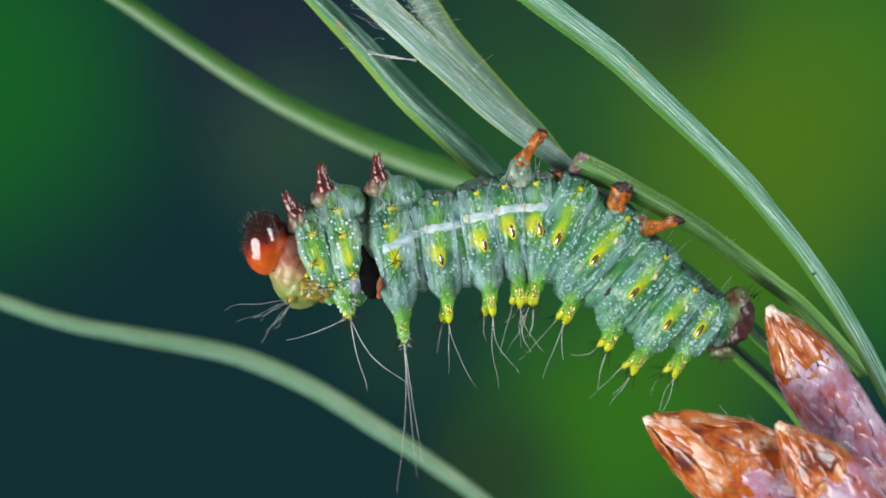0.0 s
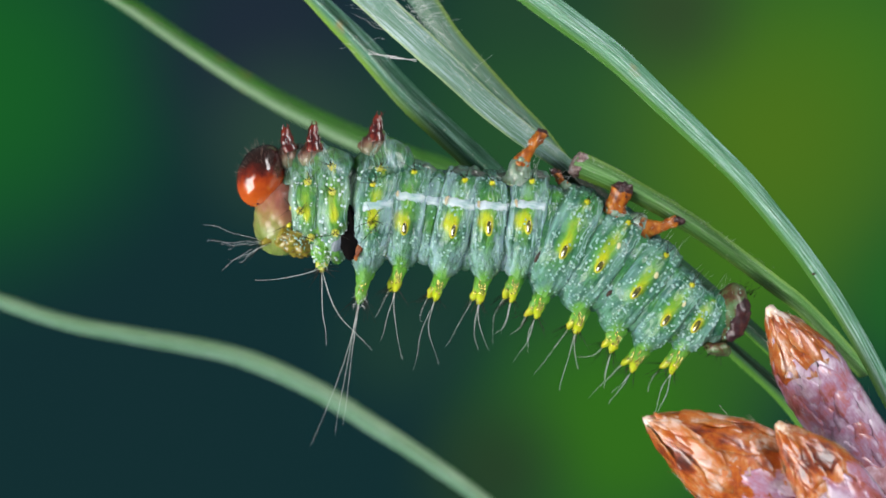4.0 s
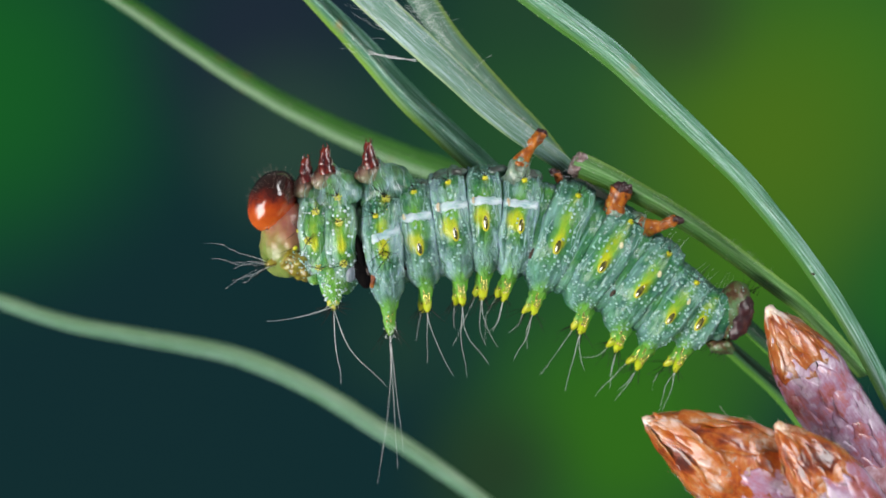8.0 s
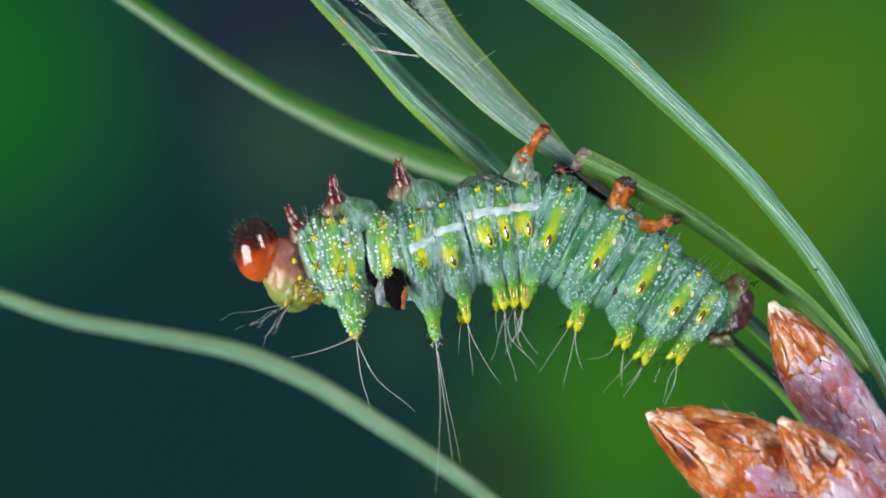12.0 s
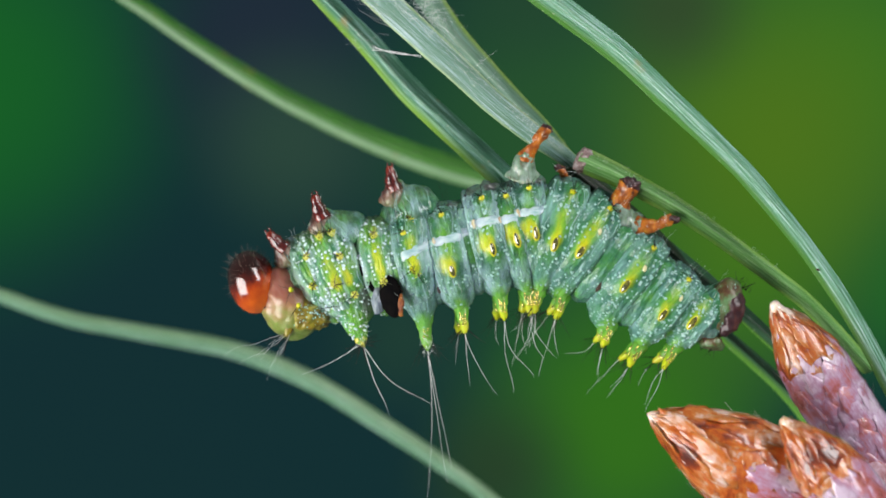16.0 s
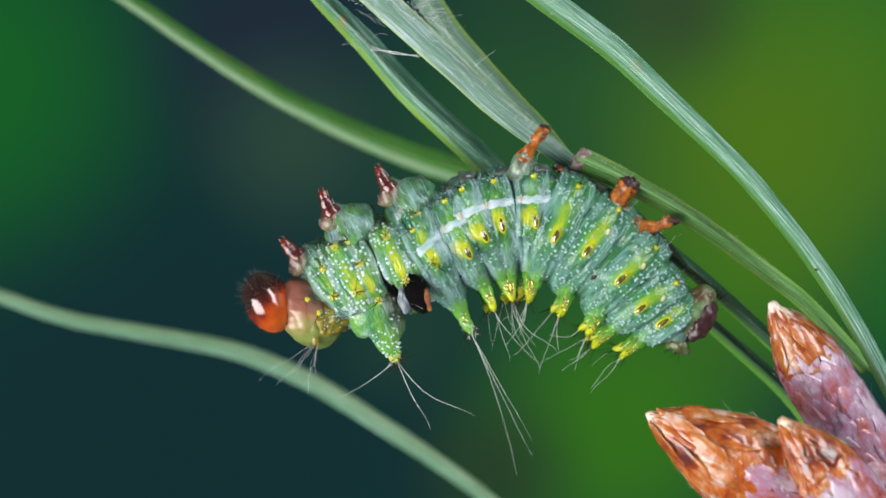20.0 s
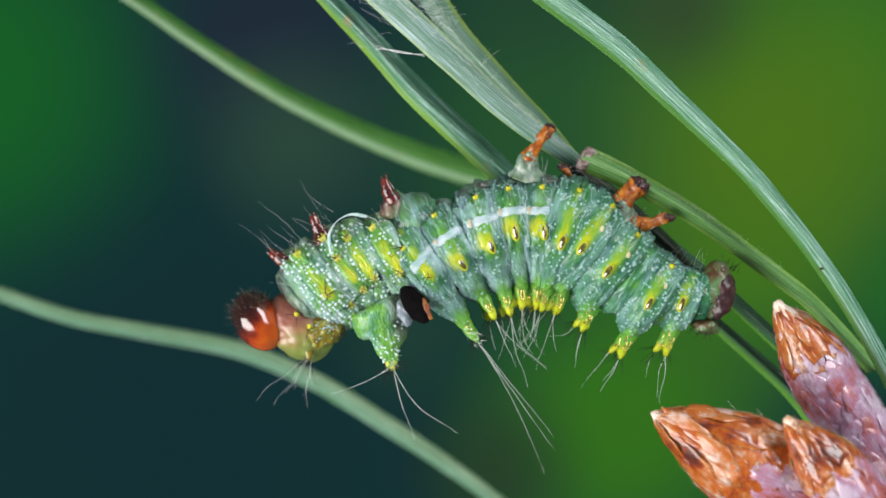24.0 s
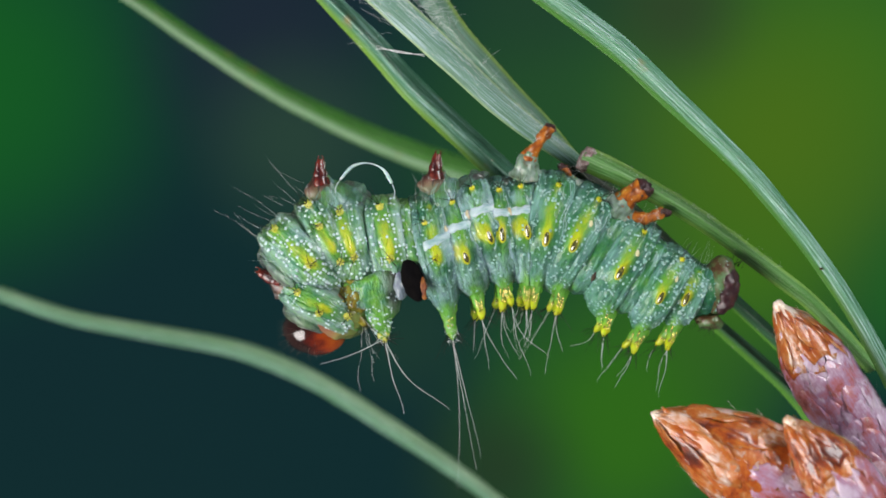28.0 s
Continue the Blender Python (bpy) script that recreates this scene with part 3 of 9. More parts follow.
# ---- buds ----
def scale_mesh(k):
    """A curved pointed papery scale, 1 mm long and about 0.8 wide, root at the origin, tip along z, outside along -y."""
    rng = random.Random(k)
    bm = bmesh.new()
    rows, cols, grid = 7, 6, []
    for i in range(rows + 1):
        u = i / rows
        w = 0.34 * (1 - u ** 2.0) ** 0.8 * (0.75 + 0.5 * math.sin(min(1, u * 1.6) * math.pi * 0.5)) + 0.012
        line = []
        for j in range(cols + 1):
            s = j / cols * 2 - 1
            rag = rng.uniform(-0.025, 0.02) if abs(s) > 0.6 and i > 1 else 0
            x = s * (w + rag)
            y = 0.55 * x * x - 0.06 * math.sin(u * math.pi) - 0.01 * u + rng.uniform(-0.012, 0.012)
            line.append(bm.verts.new((x, y, u - 0.06 * s * s + (rng.uniform(-0.09, 0.09) if i >= rows - 1 else 0))))
        grid.append(line)
    for i in range(rows):
        for j in range(cols):
            bm.faces.new((grid[i][j], grid[i][j + 1], grid[i + 1][j + 1], grid[i + 1][j]))
    made = bmesh.ops.extrude_face_region(bm, geom=list(bm.faces))
    for v in made["geom"]:
        if isinstance(v, bmesh.types.BMVert):
            v.co.y += 0.007
    bmesh.ops.recalc_face_normals(bm, faces=list(bm.faces))
    for v in bm.verts:
        v.co *= MM
    for f in bm.faces:
        f.smooth = True
    me = bpy.data.meshes.new("scale")
    bm.to_mesh(me)
    bm.free()
    return me


def bud(base, tip, radius, lilac_to, count, label, seed, slim=0.6):
    """A pointed bud of overlapping scales from base to tip; scales below lilac_to are lilac."""
    rng = random.Random(seed)
    base, tip = Vector(base), Vector(tip)
    axis = tip - base
    length = axis.length
    turn = axis.to_track_quat("Z", "Y").to_matrix()

    def girth(t):
        return radius * min(1.0, ((1 - t) * length / (1.9 * radius)) ** 0.72) * (slim + (1 - slim) * min(1.0, t / 0.4))

    core = bmesh.new()
    line = [base + axis * (k / 14) ** 0.8 for k in range(15)]
    tube(core, line, [max(0.02, girth((k / 14) ** 0.8) * 1.02) for k in range(15)], 24)
    rough_up(core, 0.08, 0.4, seed)
    b = part("bud", core, SCALE_LILAC if lilac_to > 0.5 else SCALE_BROWN, twig, label)
    cap = bmesh.new()
    ball(cap, tip - axis.normalized() * 0.22, (0.22, 0.22, 0.42), axis.to_track_quat("Z", "Y").to_matrix().to_4x4(), 3)
    rough_up(cap, 0.05, 0.1, seed)
    part("tip", cap, SCALE_TIP, b, "whitish bud tip")
    variants = {}
    for mat in (SCALE_BROWN, SCALE_LILAC, SCALE_TIP):
        for k in range(3):
            me = scale_mesh(seed * 10 + k)
            me.materials.append(mat)
            variants[mat.name, k] = me
    angle = 0.0
    for i in range(count):
        t = 0.01 + 0.93 * (i / (count - 1)) ** 0.9
        angle += 2.39996
        g = girth(t)
        size = (0.45 + 0.55 * g / radius) * rng.uniform(0.85, 1.25) * 1.3 * radius / 1.2
        size = min(size, 0.92 * (1 - t) * length + 0.10)
        slope = (girth(min(0.998, t + size * 1.15 / length)) - g) / (size * 1.15)
        mat = SCALE_TIP if t > 0.90 or (t > 0.6 and t > lilac_to and rng.random() < 0.03) else (SCALE_LILAC if t + rng.uniform(-0.05, 0.05) < lilac_to else SCALE_BROWN)
        ob = new("scale", variants[mat.name, rng.randrange(3)])
        ob.parent = b
        out = Vector((math.sin(angle), -math.cos(angle), 0))
        local = Matrix.Translation(out * (g * 1.0 + 0.012)) @ Matrix.Rotation(angle, 4, "Z") @ Matrix.Rotation(math.atan(slope) - 0.02, 4, "X") @ Matrix.Rotation(rng.uniform(-0.18, 0.18), 4, "Y")
        m = Matrix.Translation(base + axis * t) @ turn.to_4x4() @ local @ Matrix.Diagonal((size * rng.uniform(0.8, 1.15), size, size * rng.uniform(0.95, 1.3), 1))
        m.translation *= MM
        ob.matrix_basis = m
    for mat, number, thin in ((FUZZ, 150, 0.008), (FUZZ_BROWN, 100, 0.010)):
        fz = bmesh.new()
        for k in range(number):
            t = rng.uniform(0.05, 0.97)
            a = rng.uniform(0, 2 * math.pi)
            out = turn @ Vector((math.sin(a), -math.cos(a), 0))
            p = base + axis * t + out * (girth(t) * 1.02 + 0.03)
            q = base + axis * min(1.0, t + 0.05) + out * girth(min(0.999, t + 0.05)) * 1.02
            hair(fz, p, (q - p).normalized() + out * rng.uniform(0.0, 0.5) + Vector((rng.uniform(-0.3, 0.3), 0, rng.uniform(-0.3, 0.3))), rng.uniform(0.18, 0.45), thin, 0.2, rng, 4, 5)
        part("fringe", fz, mat, b, "fine papery fringe fibres")["kind"] = "stuff"
    return b


bud((13.98, 1.5, -7.25), (10.46, 0.2, -1.97), 1.06, 0.62, 120, "upright bud, orange-brown above and lilac below", 3, slim=1.0)
bud((12.62, -1.4, -8.68), (6.40, -2.4, -5.33), 1.49, 0.36, 170, "large orange-brown bud with a whitish tip", 5, slim=0.8)
bud((13.53, -2.9, -9.02), (10.36, -3.6, -5.46), 1.03, 0.40, 130, "smaller pale-tipped orange-brown bud", 8, slim=0.95)

bm = bmesh.new()
tube(bm, glide([(12.96, 2, -6.59), (14.14, 1.2, -8.00), (15.56, 1, -10.16), (17.83, 1.5, -13.87)], 24), [1.25] * 8 + [1.5] * 8 + [1.7] * 8, 28)
rough_up(bm, 0.22, 0.7)
part("stem", bm, TWIG, twig, "flaky lilac-pink twig stem")

# ---- the caterpillar: hangs belly up below the needle, tail to +x, back downwards ----
caterpillar = holder("caterpillar")
tagged(caterpillar, "green moulting caterpillar with amber head hanging under a needle", "caterpillar")
moving = {}


def side(x, z, turn, y=1.0):
    """A pose in the plane of the body: millimetres, and degrees by which the tail end dips."""
    return pose(x * MM, y * MM, z * MM, 0, turn, 0)


def round_point(r, theta, u):
    """A point of a ring round the body axis: theta 0 faces the front, 90 the belly, -90 the back."""
    a = radians(theta)
    return Vector((u, -r * math.cos(a), r * math.sin(a)))


class Ring:
    """The skin of one segment: its radius by place along (u) and round (theta)."""

    def __init__(self, radius, width, seed, lobe=0.28, lobe_at=-72, spot_at=-14, flat=0.93, fall=0.36, swath=0.7, lobe_u=0.0):
        self.swath, self.lobe_u = swath, lobe_u
        self.radius, self.width, self.seed, self.lobe, self.lobe_at, self.spot_at, self.flat, self.fall = radius, width, seed, lobe, lobe_at, spot_at, flat, fall

    def bell(self, theta, at, spread_theta, u, at_u, spread_u):
        d = (theta - at + 180) % 360 - 180
        return math.exp(-(d / spread_theta) ** 2 - ((u - at_u) / spread_u) ** 2)

    def r(self, u, theta):
        w = self.width
        q = round_point(1.6, theta, u)
        u = u + 0.07 * noise.noise(Vector((0, theta * 0.03, self.seed * 3)))
        a = abs(u) / w
        if a < 0.85:
            p = 1 - 0.04 * (a / 0.85) ** 2.5
        else:
            s = min(1.0, (a - 0.85) / 0.40)
            p = 0.96 - self.fall * s * s * (3 - 2 * s)
            p *= math.sqrt(max(0.0004, 1 - max(0.0, (a - 1.45) / 0.55) ** 2.2))
        back = max(0.0, -math.sin(radians(theta)))
        p -= 0.17 * back ** 2 * min(1.1, a) ** 2
        # furrows round the segment
        for at, deep, wide in ((0.46, 0.040, 0.07), (-0.52, 0.035, 0.06), (0.74, 0.022, 0.05)):
            f = at * w + 0.05 * noise.noise(Vector((at * 9, theta * 0.04, self.seed)))
            p -= deep * (0.5 + noise.noise(Vector((at, theta * 0.05, self.seed))) * 0.7) * math.exp(-((u - f) / (wide * w * 1.6)) ** 2)
        p *= 1 - (1 - self.flat) * max(0.0, math.sin(radians(theta))) ** 2
        for at in (self.lobe_at, -180 - self.lobe_at):
            p += self.lobe * (0.6 * self.bell(theta, at, 13, u, self.lobe_u, 0.38 * w) + 0.4 * self.bell(theta, at, 26, u, self.lobe_u * 0.7, 0.75 * w))
        p += 0.04 * self.bell(theta, self.spot_at, 12, u, 0, 0.4 * w) + 0.05 * self.bell(theta, 42, 12, u, 0.1 * w, 0.4 * w)
        belly = max(0.0, math.sin(radians(theta)))
        p += 0.040 * noise.noise(q * 1.7 + Vector((self.seed, 0, 0)))
        # crumpled folds, sharper towards the belly
        rumple = 1.0 if self.seed < 14 else 0.55
        crease = 1 - abs(noise.noise(Vector((q.x * 3.2, q.y * 1.3, q.z * 1.3)) + Vector((0, self.seed, 0)))) * 2
        p -= rumple * (0.022 + 0.03 * belly) * max(0.0, crease) ** 4
        crease = 1 - abs(noise.noise(Vector((q.x * 6.5, q.y * 2.6, q.z * 2.6)) + Vector((self.seed, 0, 4)))) * 2
        p -= rumple * (0.012 + 0.015 * belly) * max(0.0, crease) ** 3
        p += 0.010 * noise.noise(q * 9.0 + Vector((0, self.seed, 0)))
        return p * self.radius

    def at(self, u, theta, lift=0.0):
        return round_point(self.r(u, theta) + lift, theta, u)

    def out(self, u, theta):
        a = radians(theta)
        return Vector((0, -math.cos(a), math.sin(a)))

    def pigment(self, u, theta):
        w = self.width
        if self.swath == 0:
            return Vector((0, 0.3 + 0.3 * noise.noise(Vector((u * 2, theta * 0.05, self.seed))), min(0.85, max(0.0, math.sin(radians(theta)) - 0.72) * 2.4)))
        if self.swath < 0.3:
            yellow = 0.95 * self.bell(theta, self.spot_at + 3, 10, u, 0.06 * w, 0.26 * w) + 0.85 * self.bell(theta, self.spot_at + 5, 12, u, -0.40 * w, 0.40 * w)
        else:
            yellow = 0.95 * self.bell(theta, self.spot_at + 3, 10, u, 0.06 * w, 0.30 * w)
        yellow += self.swath * self.bell(theta, self.spot_at + 24, 19, u, -0.04 * w, 0.48 * w) + 0.6 * self.bell(theta, 42, 8, u, 0.1 * w, 0.28 * w)
        green = 0.80 * self.bell(theta, 6, 40, u, 0.0, 0.55 * w)
        for at in (self.lobe_at, -180 - self.lobe_at):
            yellow += 0.55 * self.bell(theta, at, 10, u, self.lobe_u, 0.28 * w)
            green += 1.1 * self.bell(theta, at, 20, u, self.lobe_u * 0.85, 0.45 * w)
        belly = max(0.0, math.sin(radians(theta)) - 0.72) * 2.4 + 0.5 * max(0.0, (abs(u) / w - 0.9)) * 2
        return Vector((min(1, yellow), min(0.9, green), min(0.85, belly)))


def milky_sheen(ring, u, theta):
    """Milky skin, with wet sheen and fill light painted in, along the fold edges and low on the flank."""
    edge = max(0.0, min(1.0, (abs(u) / ring.width - 0.45) / 0.5))
    low = max(0.0, min(1.0, (-theta - 18) / 25)) * max(0.0, min(1.0, (theta + 95) / 25))
    if ring.swath == 0:
        edge = max(edge, low)
    return max(0.0, min(1.0, 0.85 * edge + 0.75 * low + 0.4 * noise.noise(Vector((u * 2, theta * 0.04, ring.seed)))))


def ring_mesh(ring, reach=2.0, nu=72, nv=144):
    bm = bmesh.new()
    tone = bm.verts.layers.float_vector.new("pigment")
    milk = bm.verts.layers.float.new("milky_sheen")
    rows = []
    for i in range(nu + 1):
        u = ring.width * reach * (2 * i / nu - 1)
        line = []
        for j in range(nv):
            theta = 360.0 * j / nv - 180
            v = bm.verts.new(ring.at(u, theta))
            v[tone] = ring.pigment(u, theta)
            v[milk] = milky_sheen(ring, u, theta)
            line.append(v)
        rows.append(line)
    for a, b in zip(rows, rows[1:]):
        for j in range(nv):
            bm.faces.new((a[j], a[(j + 1) % nv], b[(j + 1) % nv], b[j]))
    bm.faces.new(rows[0][::-1])
    bm.faces.new(rows[-1])
    bmesh.ops.recalc_face_normals(bm, faces=list(bm.faces))
    return bm


def granules(ring, parent, count, rng, size=0.033, mat=None, lo=-82, hi=62):
    """White granules in rough rows over the ridges, too small and many to count."""
    bm = bmesh.new()
    fresh = mat is GRANULE_FRESH
    for k in range(int(count * 0.85) if fresh else count):
        theta = rng.uniform(lo, hi)
        u = ring.width * rng.uniform(-0.95, 0.98)
        if fresh:
            u = ring.width * (rng.randrange(-4, 5) / 4.4) + 0.05 * math.sin(theta * 0.09 + ring.seed) + rng.uniform(-0.02, 0.02)
            theta = round(theta / 4.2) * 4.2 + rng.uniform(-0.8, 0.8)
        if ring.pigment(u, theta).x > 0.45 and rng.random() < 0.8:
            continue
        if not fresh and noise.noise(Vector((u * 2.2, theta * 0.05, ring.seed + 5))) < -0.12 and rng.random() < 0.7:
            continue
        s = size * rng.choice((0.75, 0.9, 1.0, 1.12) if fresh else (0.5, 0.65, 0.8, 0.95, 1.05))
        ball(bm, ring.at(u, theta, -0.004), (s, s * (0.7 if fresh else 0.4), s), ring.out(u, theta).to_track_quat("Y", "Z").to_matrix().to_4x4(), 1)
    ob = part("granulation", bm, mat or GRANULE, parent, "white granules on the skin")
    ob["kind"] = "stuff"


def spiracle(ring, u, theta, parent, tall=0.22, wide=0.115):
    p, n = ring.at(u, theta), ring.out(u, theta)
    turn = n.to_track_quat("Y", "Z").to_matrix().to_4x4()
    bm = bmesh.new()
    rim = []
    for k in range(18):
        a = 2 * math.pi * k / 18
        inner = []
        for j in range(8):
            b = 2 * math.pi * j / 8
            fat = 0.030 + 0.030 * max(0.0, -math.sin(a))
            x = math.cos(a) * (wide * 0.88 + fat * math.cos(b))
            z = math.sin(a) * (tall * 0.88 + fat * math.cos(b))
            q = turn @ Vector((x, 0.05 * math.sin(b), z))
            inner.append(bm.verts.new(p + q))
        rim.append(inner)
    for k in range(18):
        for j in range(8):
            bm.faces.new((rim[k][j], rim[k][(j + 1) % 8], rim[(k + 1) % 18][(j + 1) % 8], rim[(k + 1) % 18][j]))
    bmesh.ops.recalc_face_normals(bm, faces=list(bm.faces))
    part("spiracle_rim", bm, YELLOW, parent, "bright yellow rim")
    bm = bmesh.new()
    oblique = (n + Vector((-0.36, 0, 0))).normalized().to_track_quat("Y", "Z").to_matrix().to_4x4()
    ball(bm, p + n * 0.045, (wide * 0.88, 0.060, tall * 0.86), oblique, 4)
    part("spiracle", bm, SPIRACLE, parent, "glossy dark spiracle with a glint")


def knob(ring, u, theta, parent, rng, size=0.092, bristles=4):
    p, n = ring.at(u, theta), ring.out(u, theta)
    bm = bmesh.new()
    ball(bm, p + n * 0.02, (size, size, size), None, 2)
    ball(bm, p + n * (0.02 + size * 0.7), (size * 0.5,) * 3, None, 2)
    for k in range(6 if size > 0.1 else 0):
        # blunt spines round the crown
        way = (n + Vector((math.cos(k * 1.05 + u), -0.2, math.sin(k * 1.05 + u))) * 0.9).normalized()
        tube(bm, [p + way * size * 0.6, p + way * size * 1.3, p + way * size * 1.75], [size * 0.30, size * 0.22, size * 0.06], 6)
    rough_up(bm, 0.03, 0.05, u * 9)
    part("knob", bm, PALE_WART if size > 0.1 else YELLOW, parent, "small yellow wart")
    bm = bmesh.new()
    for k in range(bristles + 1):
        hair(bm, p + n * size, n * 0.7 + Vector((rng.uniform(-1, 1), -0.2, rng.uniform(-0.6, 1))), rng.uniform(0.35, 0.8), 0.016, 0.1, rng, 4, 5)
    part("bristle_tuft", bm, DARK_HAIR, parent, "short black bristles")


def scolus(ring, theta, parent, rng, length=0.46, hairs=2, hair_length=1.6, dark=4, lead=0.0, tip_mat=None, thick=0.15, strong=1.0):
    """A yellow tipped cone on the back with gold studs, black bristles and long pale hairs."""
    deep = 0.22 if strong == 1 else 0.80
    base = ring.at(ring.lobe_u, theta, -deep)
    way = (ring.out(ring.lobe_u, theta) + Vector((lead, 0, 0))).normalized()
    bm = bmesh.new()
    tone = bm.verts.layers.float_vector.new("pigment")
    line = [base + way * (length + deep) * k / 8 + Vector((rng.uniform(-0.02, 0.02), 0, 0)) for k in range(9)]
    tube(bm, line, [thick * s for s in (1.7, 1.6, 1.42, 1.22, 1.06, 0.94, 0.84, 0.72, 0.35)], 14)
    rough_up(bm, 0.05, 0.14, rng.random() * 9)
    for v in bm.verts:
        h = ((v.co - base).dot(way) - deep + 0.22) / (length + 0.22)
        v[tone] = (max(0.0, min(1.0, (h - 0.30) * 2.2)) * strong, 0.9, 0)
    part("scolus", bm, tip_mat or SKIN, parent, "yellow spiny tubercle")
    bm = bmesh.new()
    for k in range(5):
        q = line[(2, 3, 3, 5, 5)[k]] + Vector(((-0.55, 0.0, 0.6, -0.3, 0.35)[k] * thick, -thick * (1.22 - 0.07 * k), rng.uniform(-0.04, 0.04)))
        ball(bm, q, (0.028, 0.045, rng.uniform(0.12, 0.21) if k < 3 else 0.06), way.to_track_quat("Z", "Y").to_matrix().to_4x4(), 2)
    part("stud", bm, GOLD, parent, "golden glinting studs")
    tip = line[-1]
    if strong < 1:
        bm = bmesh.new()
        for k in range(22):
            hair(bm, line[rng.randrange(4, 9)] + Vector((rng.uniform(-0.8, 0.8) * thick, -thick * 0.8, 0)), way * 0.8 + Vector((rng.uniform(-1, 1), -0.4, 0)), rng.uniform(0.10, 0.30), 0.007, 0.15, rng, 4, 5)
        part("stubble", bm, PALE_HAIR, parent, "short pale stubble")
    if dark:
        bm = bmesh.new()
        for k in range(dark):
            hair(bm, line[6], way + Vector((rng.uniform(-1.1, 1.1), rng.uniform(-0.7, 0.2), rng.uniform(-0.5, 0.4))), rng.uniform(0.4, 0.9) * (1.2 if dark > 8 else 1), 0.015, 0.1, rng, 4, 5)
        part("bristle_tuft", bm, DARK_HAIR, parent, "short black bristles")
    if hairs:
        bm = bmesh.new()
        for k in range(hairs):
            hair(bm, tip, way + Vector((rng.uniform(-0.16, 0.12) if hair_length < 3 else 0.12 * k - 0.04, rng.uniform(-0.2, 0.2), 0)), hair_length * rng.uniform(0.7, 1.15), 0.0072, 0.34 if hair_length < 3 else 0.16, rng, 5, 18)
        part("long_hair", bm, PALE_HAIR, parent, "long fine pale hairs")


def stripe(ring, parent, a, b, theta=15.0, slope=0.0, half=0.165):
    """The white side stripe, a thin raised band on the skin."""
    bm = bmesh.new()
    rows, n = [], 16
    for k in range(n + 1):
        u = a + (b - a) * k / n
        line = []
        for j, s in enumerate((-1, -0.6, 0, 0.6, 1)):
            t = theta + slope * u + math.degrees(s * half * (1 + 0.15 * math.sin(k * 1.3)) / ring.radius)
            line.append(bm.verts.new(ring.at(u, t, 0.035 - 0.05 * abs(s) ** 3)))
        rows.append(line)
    for p, q in zip(rows, rows[1:]):
        for j in range(4):
            bm.faces.new((p[j], p[j + 1], q[j + 1], q[j]))
    made = bmesh.ops.extrude_face_region(bm, geom=list(bm.faces))
    for v in made["geom"]:
        if isinstance(v, bmesh.types.BMVert):
            v.co.y += 0.05
    bmesh.ops.recalc_face_normals(bm, faces=list(bm.faces))
    part("stripe", bm, STRIPE, parent, "white side stripe")


def wrinkles(ring, parent, rng, count=9):
    """Thin raised skin folds running round the segment near its edges."""
    bm = bmesh.new()
    for k in range(count):
        edge = rng.choice((-1, 1)) * ring.width * rng.uniform(0.55, 1.05)
        a = rng.uniform(-60, 55)
        n = rng.randint(7, 15)
        wave = rng.uniform(0, 9)
        line = [ring.at(edge + 0.05 * math.sin(wave + j * 0.5), a + j * 3.2, 0.004) for j in range(n)]
        tube(bm, line, [0.011 * math.sin(math.pi * (j + 0.5) / n) + 0.003 for j in range(n)], 5)
    part("wrinkling", bm, GRANULE_SKIN, parent, "thin pale skin folds")["kind"] = "stuff"


def cream_spot(ring, u, theta, parent):
    p, n = ring.at(u, theta), ring.out(u, theta)
    bm = bmesh.new()
    ball(bm, p, (0.075, 0.04, 0.12), n.to_track_quat("Y", "Z").to_matrix().to_4x4() @ pose(0, 0, 0, 0, 25, 0), 2)
    part("cream_spot", bm, CREAM, parent, "cream oval spot")


